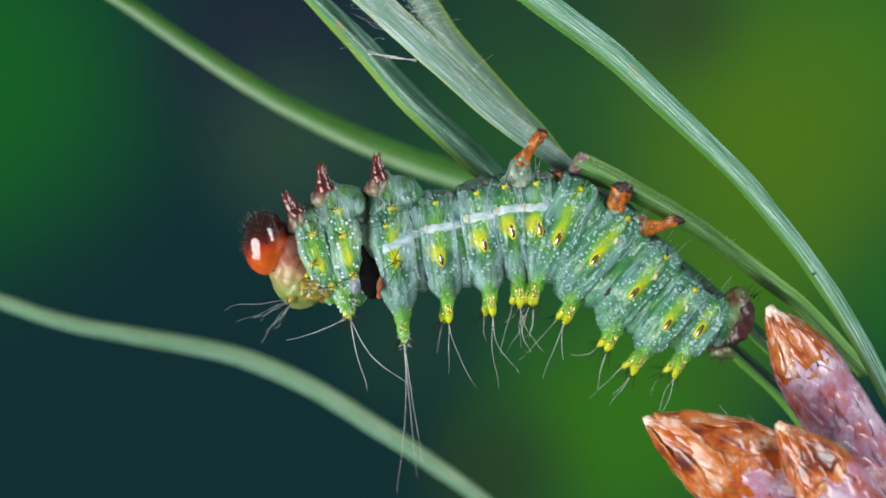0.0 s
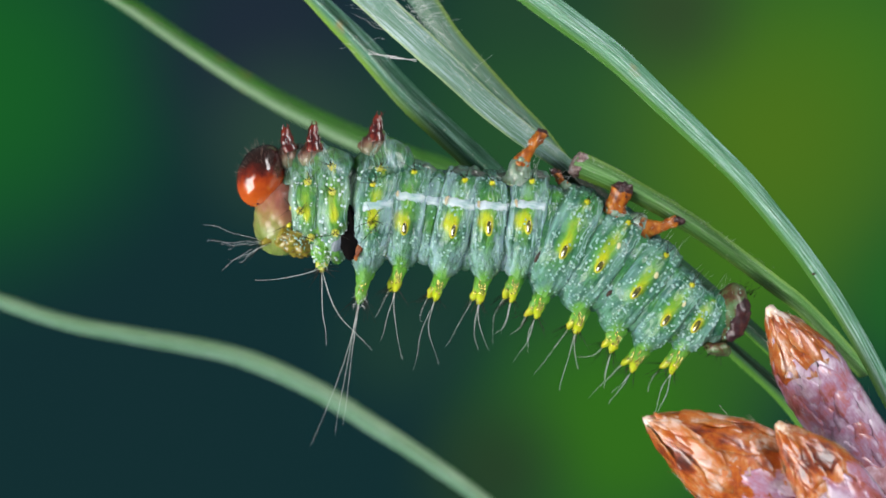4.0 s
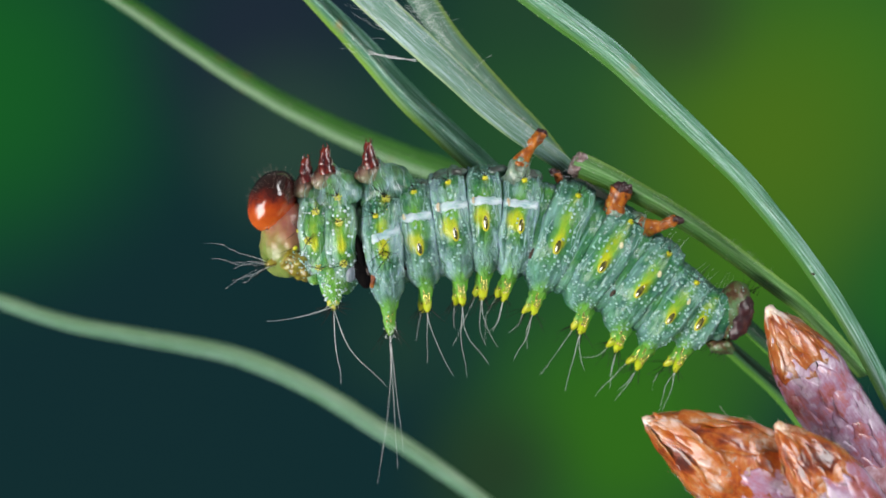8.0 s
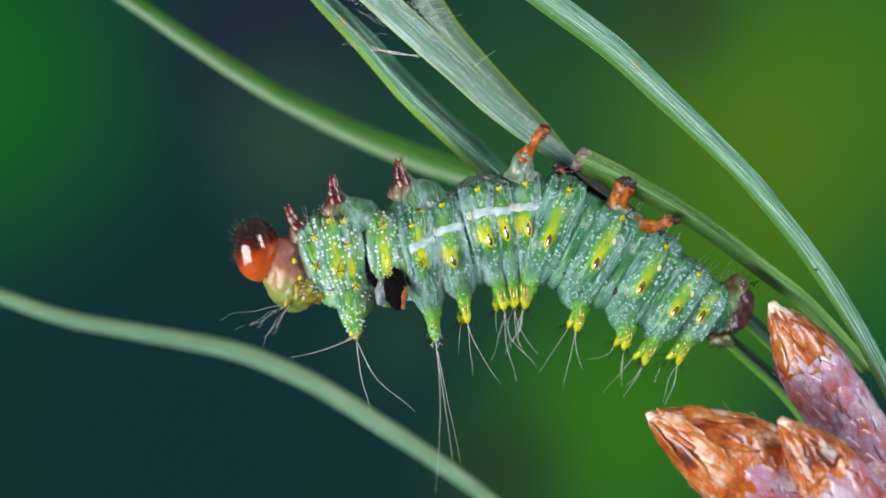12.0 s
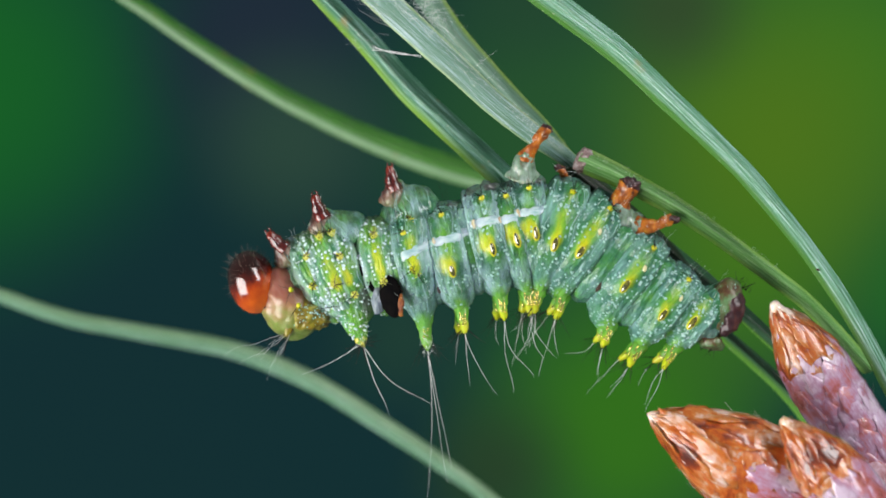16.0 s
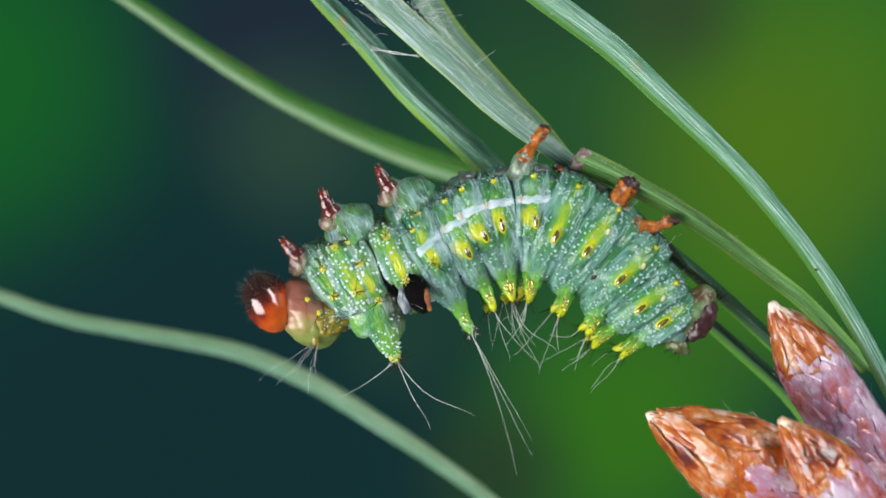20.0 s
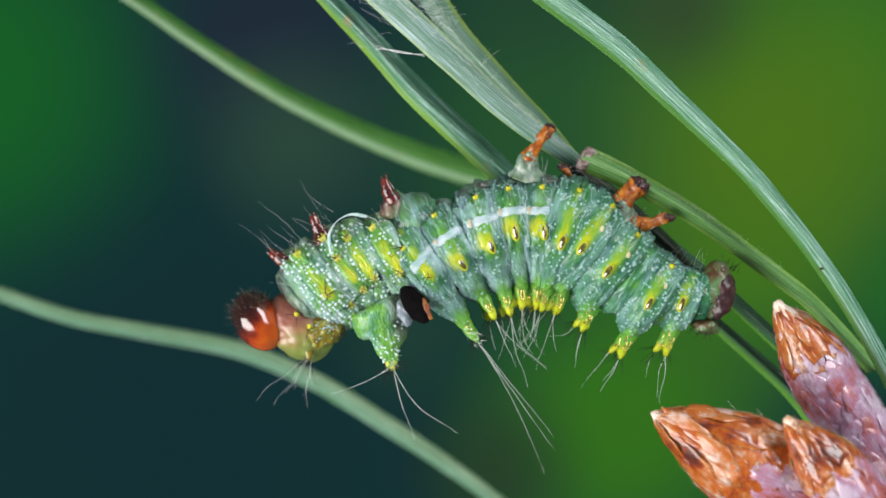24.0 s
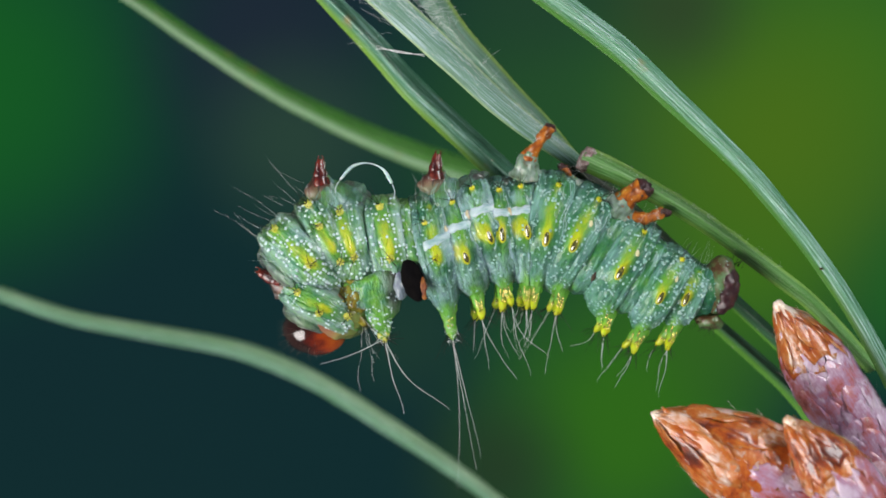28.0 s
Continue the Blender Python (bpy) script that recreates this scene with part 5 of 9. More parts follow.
def gap():
    """The dark opening in the split old skin, with an orange inner edge."""
    bm = bmesh.new()
    ball(bm, (0, -1.56, -0.04), (0.35, 0.15, 0.68), None, 4)
    rough_up(bm, 0.05, 0.3, 3)
    ob = part("split", bm, CAVITY, caterpillar, "black gap in the splitting old skin")
    bm = bmesh.new()
    ball(bm, (0.25, -1.62, -0.36), (0.10, 0.08, 0.36), pose(0, 0, 0, 0, 10, 0), 3)
    rough_up(bm, 0.06, 0.2, 3)
    part("inner_edge", bm, ORANGE_RIM, ob, "orange inner edge of the gap")
    bm = bmesh.new()
    ball(bm, (-0.40, -1.45, -0.08), (0.22, 0.12, 0.46), pose(0, 0, 0, 0, 12, 0), 4)
    rough_up(bm, 0.07, 0.25, 5)
    part("membrane", bm, MEMBRANE, ob, "wrinkled grey-lilac membrane beside the gap")
    moving["gap"] = ob


gap()


def proleg(points, radii, split, label, hold=True):
    """A proleg from body to grip, through points; the amber foot begins at the share split."""
    line = glide(points, 27)
    bm = bmesh.new()
    n = int(27 * split)
    wide, waist, cap = radii
    grow = [waist + (wide - waist) * (1 - min(1.0, k / 17)) ** 1.4 + (cap - waist) * max(0.0, (k - 16) / 10) ** 1.2 for k in range(27)]
    tube(bm, line[:n + 4], [g * (1.12 - 0.12 * k / (n + 3)) for k, g in enumerate(grow[:n + 4])], 24)
    rough_up(bm, 0.10, 0.26, 2)
    ob = part("proleg", bm, PROLEG_SKIN, caterpillar, label)
    bm = bmesh.new()
    tube(bm, line[n:], grow[n:], 22)
    rough_up(bm, 0.07, 0.20, 5)
    part("foot", bm, PROLEG, ob, "amber foot shield")
    bm = bmesh.new()
    rng = random.Random(len(label))
    ball(bm, line[-1], (cap * 0.95, cap * 1.05, cap * 0.70), None, 4)
    rough_up(bm, 0.12, 0.15, 5)
    part("hooked_grip", bm, CLASP, ob, "dark hooked grip")
    bm = bmesh.new()
    for k in range(14):
        p = line[rng.randrange(4, 25)]
        hair(bm, p, (rng.uniform(-1, 1), -0.6, rng.uniform(-0.3, 1)), rng.uniform(0.25, 0.5), 0.009, 0.12, rng, 4, 5)
    part("fine_hair", bm, PALE_HAIR, ob, "fine pale hairs")
    return ob


proleg([(2.38, 0.3, 2.15), (2.48, 0.1, 2.70), (2.83, -0.1, 3.26), (3.16, 0, 3.66)], (0.50, 0.15, 0.19), 0.36, "amber proleg reaching up to the broad needle")
proleg([(4.10, 0.9, 1.70), (3.85, 0.8, 2.10), (3.62, 0.7, 2.46)], (0.36, 0.12, 0.14), 0.45, "small amber proleg against the needle")
moving["proleg_mid"] = proleg([(5.45, 0.3, 0.80), (5.50, 0, 1.36), (5.70, -0.1, 1.88)], (0.50, 0.30, 0.36), 0.36, "stout amber proleg gripping the needle")
moving["proleg"] = proleg([(6.17, 0.5, 0.42), (6.78, 0.2, 0.50), (7.42, 0.2, 0.72)], (0.52, 0.17, 0.17), 0.22, "amber hind proleg reaching to the needle")


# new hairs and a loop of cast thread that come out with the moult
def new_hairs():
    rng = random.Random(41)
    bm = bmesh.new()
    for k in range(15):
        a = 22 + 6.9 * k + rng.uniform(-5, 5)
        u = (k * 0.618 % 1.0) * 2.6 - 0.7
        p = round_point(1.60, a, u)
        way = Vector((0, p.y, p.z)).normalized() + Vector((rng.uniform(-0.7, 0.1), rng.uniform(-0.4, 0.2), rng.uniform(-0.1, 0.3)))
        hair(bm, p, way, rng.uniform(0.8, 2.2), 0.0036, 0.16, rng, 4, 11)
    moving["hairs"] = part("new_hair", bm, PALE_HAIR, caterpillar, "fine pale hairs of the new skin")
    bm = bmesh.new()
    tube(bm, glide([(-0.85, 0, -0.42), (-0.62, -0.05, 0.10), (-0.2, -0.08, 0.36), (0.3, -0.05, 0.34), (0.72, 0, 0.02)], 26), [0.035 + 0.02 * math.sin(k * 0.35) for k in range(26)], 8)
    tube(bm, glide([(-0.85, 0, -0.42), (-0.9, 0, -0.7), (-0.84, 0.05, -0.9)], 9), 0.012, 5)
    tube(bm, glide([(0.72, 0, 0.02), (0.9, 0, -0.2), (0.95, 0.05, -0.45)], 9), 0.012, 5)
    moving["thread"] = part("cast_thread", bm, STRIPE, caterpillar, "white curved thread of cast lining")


new_hairs()


# silk
def silk():
    rng = random.Random(12)
    bm = bmesh.new()
    for k in range(75):
        s = rng.uniform(0, 1) ** 1.8
        a = Vector((-2.03, 0.9, 8.23)).lerp(Vector((1.20, 0.8, 5.28)), s) + Vector((rng.uniform(-0.35, 0.45), 0, rng.uniform(-0.3, 0.3)))
        b = a + (Vector((0.75, 0, -0.66)) * rng.uniform(-0.3, 1.3) if k % 3 else Vector((rng.uniform(0.1, 0.7), -0.02, rng.uniform(-0.3, 0.5))))
        mid = (a + b) / 2 + Vector((rng.uniform(-0.06, 0.06), rng.uniform(-0.04, 0.0), rng.uniform(-0.06, 0.06)))
        tube(bm, glide([a, mid, b], 9), rng.choice((0.002, 0.003, 0.004)), 4)
    for k in range(16):
        a = Vector((-3.04, 1.6, 7.55)) + Vector((rng.uniform(-0.3, 0.7), rng.uniform(-0.3, 0.3), rng.uniform(-1.1, 0.4)))
        b = a + Vector((rng.uniform(0.3, 1.2), rng.uniform(-0.5, 0.0), rng.uniform(-0.6, 0.1)))
        tube(bm, glide([a, a.lerp(b, 0.35) + Vector((rng.uniform(-0.15, 0.15), 0, rng.uniform(-0.15, 0.1))), a.lerp(b, 0.7) + Vector((rng.uniform(-0.1, 0.1), 0, rng.uniform(-0.12, 0.1))), b], 13), rng.choice((0.0015, 0.002, 0.0028)), 4)
    for k in range(60):
        a = Vector((-1.20, 1.4, 7.90)).lerp(Vector((-0.16, 1.4, 7.10)), rng.random()) + Vector((rng.uniform(-0.25, 0.3), rng.uniform(-0.3, 0.8), rng.uniform(-0.2, 0.3)))
        b = a + Vector((rng.uniform(0.1, 0.8), rng.uniform(-0.2, 0.5), rng.uniform(-0.45, 0.35)))
        tube(bm, glide([a, (a + b) / 2 + Vector((rng.uniform(-0.1, 0.1), 0, rng.uniform(-0.12, 0.06))), b], 9), rng.choice((0.0025, 0.0035, 0.0045)), 4)
    for k in range(5):
        d = Vector((0, 0, rng.uniform(-0.05, 0.05)))
        tube(bm, glide([Vector((-2.41, 1.6, 6.38)) + d * 2, Vector((-1.71, 1, 6.18)) - d, Vector((-0.84, 0.85, 6.06)) + d], 11), 0.008, 4)
    ob = part("silk_threads", bm, SILK, None)
    tagged(ob, "fine white silk threads between the needles", "silk", kind="stuff")


silk()

# ---- how the parts move ----
def pivoted(turn, dx, dz):
    """The middle proleg swung about its root on the body."""
    return pose((5.5 + dx) * MM, 0, (0.9 + dz) * MM, 0, turn, 0) @ pose(-5.5 * MM, 0, -0.9 * MM)


def motions():
    walk(moving["head"], [
        (0, side(-5.70, 0.18, -26, 0.6)), (0.5, side(-5.62, -0.61, -42, 0.6)), (1, side(-5.62, 1.07, -21, 0.6)), (1.5, side(-5.50, 1.17, -14, 0.6)), (2, side(-5.45, 1.24, -14, 0.6)), (2.5, side(-5.47, 1.56, -15, 0.6)),
        (3, side(-5.55, 0.92, -25, 0.6)), (3.5, side(-5.87, 1.61, -8, 0.6)), (5.5, side(-5.70, 3.02, -0, 0.6)), (6, side(-5.82, 2.16, -9, 0.6)), (6.5, side(-5.80, -0.86, -45, 0.6)), (7, side(-5.97, 0.67, -33, 0.6)),
        (7.5, side(-5.52, 1.66, -12, 0.6)), (8, side(-5.47, 1.54, 0, 0.6)), (8.5, side(-5.79, 1.32, -12, 0.6)), (9, side(-5.92, 1.61, -12, 0.6)), (9.5, side(-6.29, 1.86, -13, 0.6)), (10, side(-6.19, 2.35, -11, 0.6)),
        (10.5, side(-5.99, 2.85, -4, 0.6)), (11, side(-5.85, 2.72, -5, 0.6)), (11.5, side(-6.25, 1.73, -20, 0.6)), (12, side(-6.08, -0.17, -31, 0.6)), (12.5, side(-6.32, 0.99, -25, 0.6)), (14.5, side(-6.52, -0.05, -30, 0.6)),
        (15, side(-5.83, -1.66, -46, 0.6)), (15.5, side(-6.50, 0.02, -30, 0.6)), (16, side(-6.28, -1.21, -37, 0.6)), (16.5, side(-6.05, -1.41, -40, 0.6)), (17, side(-6.44, -0.25, -32, 0.6)), (17.5, side(-6.54, 0.52, -31, 0.6)),
        (18, side(-6.28, 0.27, -47, 0.6)), (18.5, side(-5.88, -1.45, -45, 0.6)), (19, side(-6.20, -1.01, -36, 0.6)), (19.5, side(-5.90, -1.95, -45, 0.6)), (20, side(-5.71, -1.87, -52, 0.6)), (20.5, side(-5.94, -1.85, -50, 0.6)),
        (21, side(-6.74, -1.48, -45, 0.6)), (21.5, side(-5.72, -3.34, -70, 0.6)), (23.5, side(-6.71, 0.58, -39, 0.6)), (24, side(-6.20, -2.49, -58, 0.6)), (24.5, side(-4.55, -5.76, -112, 0.6)), (25, side(-6.20, -2.35, -73, 0.6)),
        (25.5, side(-6.68, -1.78, -61, 0.6)), (26, side(-5.60, -4.28, -104, 0.6)), (26.5, side(-5.83, -3.20, -75, 0.6)), (27, side(-6.40, 0.21, -35, 0.6)), (27.5, side(-5.74, -3.49, -80, 0.6)), (28, side(-4.38, -2.84, -105, 1.1)),])
    walk(moving["neck"], [
        (0, side(-4.70, -0.74, -26, 0.7)), (0.5, side(-4.41, -1.21, -42, 0.7)), (1, side(-4.72, 0.07, -21, 0.7)), (1.5, side(-4.73, 0.06, -14, 0.7)), (2, side(-4.68, 0.13, -14, 0.7)), (2.5, side(-4.68, 0.47, -15, 0.7)),
        (3, side(-4.57, -0.01, -25, 0.7)), (3.5, side(-5.21, 0.43, -8, 0.7)), (5.5, side(-5.20, 1.76, -0, 0.7)), (6, side(-5.15, 0.98, -9, 0.7)), (6.5, side(-4.56, -1.40, -45, 0.7)), (7, side(-4.88, -0.13, -33, 0.7)),
        (7.5, side(-4.78, 0.53, -12, 0.7)), (8, side(-4.98, 0.28, 0, 0.7)), (8.5, side(-5.06, 0.18, -12, 0.7)), (9, side(-5.17, 0.49, -12, 0.7)), (9.5, side(-5.52, 0.75, -13, 0.7)), (10, side(-5.47, 1.21, -11, 0.7)),
        (10.5, side(-5.42, 1.62, -4, 0.7)), (11, side(-5.25, 1.51, -5, 0.7)), (11.5, side(-5.36, 0.71, -20, 0.7)), (12, side(-5.01, -1.00, -31, 0.7)), (12.5, side(-5.35, 0.05, -25, 0.7)), (14.5, side(-5.46, -0.89, -30, 0.7)),
        (15, side(-4.58, -2.18, -46, 0.7)), (15.5, side(-5.44, -0.82, -30, 0.7)), (16, side(-5.13, -1.92, -37, 0.7)), (16.5, side(-4.86, -2.05, -40, 0.7)), (17, side(-5.36, -1.06, -32, 0.7)), (17.5, side(-5.47, -0.30, -31, 0.7)),
        (18, side(-5.02, -0.22, -47, 0.7)), (18.5, side(-4.64, -2.00, -45, 0.7)), (19, side(-5.06, -1.73, -36, 0.7)), (19.5, side(-4.67, -2.50, -45, 0.7)), (20, side(-4.41, -2.26, -52, 0.7)), (20.5, side(-4.67, -2.29, -50, 0.7)),
        (21, side(-5.50, -2.03, -45, 0.7)), (21.5, side(-4.37, -3.32, -70, 0.7)), (23.5, side(-5.54, -0.10, -39, 0.7)), (24, side(-4.87, -2.75, -58, 0.7)), (24.5, side(-3.55, -4.84, -112, 0.7)), (25, side(-4.85, -2.26, -73, 0.7)),
        (25.5, side(-5.34, -1.96, -61, 0.7)), (26, side(-4.49, -3.50, -104, 0.7)), (26.5, side(-4.48, -3.05, -75, 0.7)), (27, side(-5.27, -0.54, -35, 0.7)), (27.5, side(-4.42, -3.23, -80, 0.7)), (28, side(-3.63, -2.22, -105, 0.7)),])
    walk(moving["T1b"], [
        (0, side(-1.52, -0.01, -8, 1.0)), (0.5, side(-1.65, 0.01, -22, 1.0)), (1, side(-1.82, 0.56, -11, 1.0)), (1.5, side(-2.04, 0.46, -12, 1.0)), (2, side(-1.99, 0.53, -12, 1.0)), (2.5, side(-2.00, 0.77, -16, 1.0)),
        (3, side(-1.92, 0.84, -21, 1.0)), (3.5, side(-2.14, 1.26, -10, 1.0)), (5.5, side(-1.80, 0.84, 15, 1.0)), (6, side(-1.52, 0.41, 12, 1.0)), (6.5, side(-1.37, -0.24, -18, 1.0)), (7, side(-1.65, 0.34, -7, 1.0)),
        (7.5, side(-1.77, 0.32, 1, 1.0)), (8, side(-1.85, 0.29, 0, 1.0)), (8.5, side(-2.11, 0.55, -9, 1.0)), (9, side(-2.07, 0.86, -10, 1.0)), (9.5, side(-2.34, 1.15, -6, 1.0)), (10, side(-2.25, 0.92, 1, 1.0)),
        (10.5, side(-1.95, 0.92, 12, 1.0)), (11, side(-1.65, 0.57, 14, 1.0)), (11.5, side(-2.68, 0.76, -8, 1.0)), (12, side(-3.43, -0.48, -13, 1.0)), (12.5, side(-3.74, 0.28, -6, 1.0)), (14.5, side(-3.67, -0.37, -16, 1.0)),
        (15, side(-3.01, -1.13, -28, 1.0)), (15.5, side(-3.69, -0.31, -14, 1.0)), (16, side(-3.64, -0.93, -22, 1.0)), (16.5, side(-3.24, -1.11, -23, 1.0)), (17, side(-3.71, -0.43, -17, 1.0)), (17.5, side(-3.83, 0.06, -13, 1.0)),
        (18, side(-3.46, -0.21, -16, 1.0)), (18.5, side(-3.29, -1.16, -28, 1.0)), (19, side(-3.59, -1.02, -22, 1.0)), (19.5, side(-3.16, -1.59, -24, 1.0)), (20, side(-2.94, -1.19, -30, 1.0)), (20.5, side(-3.17, -1.10, -28, 1.0)),
        (21, side(-3.73, -1.08, -23, 1.0)), (21.5, side(-2.92, -1.76, -34, 1.0)), (23.5, side(-4.24, 0.42, -19, 1.0)), (24, side(-4.10, -1.32, -40, 1.0)), (24.5, side(-4.16, -3.75, -81, 1.0)), (25, side(-4.25, -1.22, -49, 1.0)),
        (25.5, side(-4.28, -0.90, -41, 1.0)), (26, side(-4.46, -2.29, -67, 1.0)), (26.5, side(-4.46, -1.72, -55, 1.0)), (27, side(-3.92, -0.00, -29, 1.0)), (27.5, side(-5.00, -2.06, -58, 1.0)), (28, side(-4.67, -0.41, -49, 1.0)),])
    walk(moving["T1"], [
        (0, side(-3.97, -0.27, -17, 1.0)), (0.5, side(-3.91, -0.59, -32, 1.0)), (1, side(-4.02, 0.43, -16, 1.0)), (1.5, side(-4.02, 0.34, -13, 1.0)), (2, side(-3.97, 0.41, -13, 1.0)), (2.5, side(-3.99, 0.69, -15, 1.0)),
        (3, side(-3.93, 0.39, -23, 1.0)), (3.5, side(-4.35, 0.88, -9, 1.0)), (5.5, side(-4.28, 1.72, 7, 1.0)), (6, side(-4.19, 1.04, 2, 1.0)), (6.5, side(-3.96, -0.81, -31, 1.0)), (7, side(-4.12, 0.18, -20, 1.0)),
        (7.5, side(-4.03, 0.57, -6, 1.0)), (8, side(-4.07, 0.42, 0, 1.0)), (8.5, side(-4.26, 0.43, -11, 1.0)), (9, side(-4.31, 0.79, -11, 1.0)), (9.5, side(-4.52, 1.09, -10, 1.0)), (10, side(-4.58, 1.34, -5, 1.0)),
        (10.5, side(-4.53, 1.64, 4, 1.0)), (11, side(-4.27, 1.45, 4, 1.0)), (11.5, side(-4.32, 0.93, -11, 1.0)), (12, side(-3.97, -0.49, -18, 1.0)), (12.5, side(-4.27, 0.36, -12, 1.0)), (14.5, side(-4.27, -0.38, -20, 1.0)),
        (15, side(-3.59, -1.33, -33, 1.0)), (15.5, side(-4.29, -0.32, -19, 1.0)), (16, side(-4.17, -1.09, -26, 1.0)), (16.5, side(-3.82, -1.26, -28, 1.0)), (17, side(-4.27, -0.47, -21, 1.0)), (17.5, side(-4.39, 0.10, -18, 1.0)),
        (18, side(-4.03, -0.08, -25, 1.0)), (18.5, side(-3.79, -1.28, -33, 1.0)), (19, side(-4.11, -1.09, -26, 1.0)), (19.5, side(-3.71, -1.74, -30, 1.0)), (20, side(-3.50, -1.40, -36, 1.0)), (20.5, side(-3.73, -1.34, -34, 1.0)),
        (21, side(-4.37, -1.24, -29, 1.0)), (21.5, side(-3.50, -2.17, -44, 1.0)), (23.5, side(-4.12, 0.47, -21, 1.0)), (24, side(-3.94, -1.27, -41, 1.0)), (24.5, side(-3.71, -3.72, -86, 1.0)), (25, side(-4.07, -1.13, -51, 1.0)),
        (25.5, side(-4.17, -0.83, -43, 1.0)), (26, side(-4.32, -2.74, -73, 1.0)), (26.5, side(-4.03, -2.07, -57, 1.0)), (27, side(-3.89, 0.06, -27, 1.0)), (27.5, side(-4.60, -2.47, -60, 1.0)), (28, side(-4.22, -1.95, -61, 0.9)),])
    walk(moving["T2"], [
        (0, side(-3.08, -0.03, -12, 1.0)), (0.5, side(-3.10, -0.20, -26, 1.0)), (1, side(-3.20, 0.56, -15, 1.0)), (1.5, side(-3.25, 0.39, -16, 1.0)), (2, side(-3.20, 0.47, -16, 1.0)), (2.5, side(-3.22, 0.68, -20, 1.0)),
        (3, side(-3.12, 0.55, -25, 1.0)), (3.5, side(-3.49, 1.07, -14, 1.0)), (5.5, side(-3.44, 1.55, 11, 1.0)), (6, side(-3.25, 0.94, 8, 1.0)), (6.5, side(-3.06, -0.41, -22, 1.0)), (7, side(-3.17, 0.31, -11, 1.0)),
        (7.5, side(-3.23, 0.45, -3, 1.0)), (8, side(-3.24, 0.37, -4, 1.0)), (8.5, side(-3.42, 0.46, -13, 1.0)), (9, side(-3.42, 0.86, -14, 1.0)), (9.5, side(-3.51, 1.20, -10, 1.0)), (10, side(-3.68, 1.30, -3, 1.0)),
        (10.5, side(-3.68, 1.51, 8, 1.0)), (11, side(-3.34, 1.26, 10, 1.0)), (11.5, side(-3.46, 0.68, -7, 1.0)), (12, side(-3.04, -0.48, -9, 1.0)), (12.5, side(-3.35, 0.21, -3, 1.0)), (14.5, side(-3.22, -0.37, -14, 1.0)),
        (15, side(-2.59, -1.00, -24, 1.0)), (15.5, side(-3.27, -0.31, -11, 1.0)), (16, side(-3.26, -0.81, -19, 1.0)), (16.5, side(-2.82, -1.00, -19, 1.0)), (17, side(-3.29, -0.41, -15, 1.0)), (17.5, side(-3.42, 0.03, -9, 1.0)),
        (18, side(-3.04, -0.30, -6, 1.0)), (18.5, side(-2.92, -1.07, -25, 1.0)), (19, side(-3.22, -0.97, -20, 1.0)), (19.5, side(-2.76, -1.48, -20, 1.0)), (20, side(-2.53, -1.04, -25, 1.0)), (20.5, side(-2.76, -0.92, -23, 1.0)),
        (21, side(-3.27, -0.96, -18, 1.0)), (21.5, side(-2.50, -1.47, -22, 1.0)), (23.5, side(-3.43, 0.59, -15, 1.0)), (24, side(-3.32, -0.82, -37, 1.0)), (24.5, side(-3.30, -2.47, -72, 1.0)), (25, side(-3.48, -0.72, -42, 1.0)),
        (25.5, side(-3.53, -0.47, -37, 1.0)), (26, side(-3.67, -1.22, -55, 1.0)), (26.5, side(-3.62, -1.00, -50, 1.0)), (27, side(-3.32, 0.19, -31, 1.0)), (27.5, side(-3.59, -1.20, -53, 1.0)), (28, side(-3.94, 0.14, -28, 1.0)),])
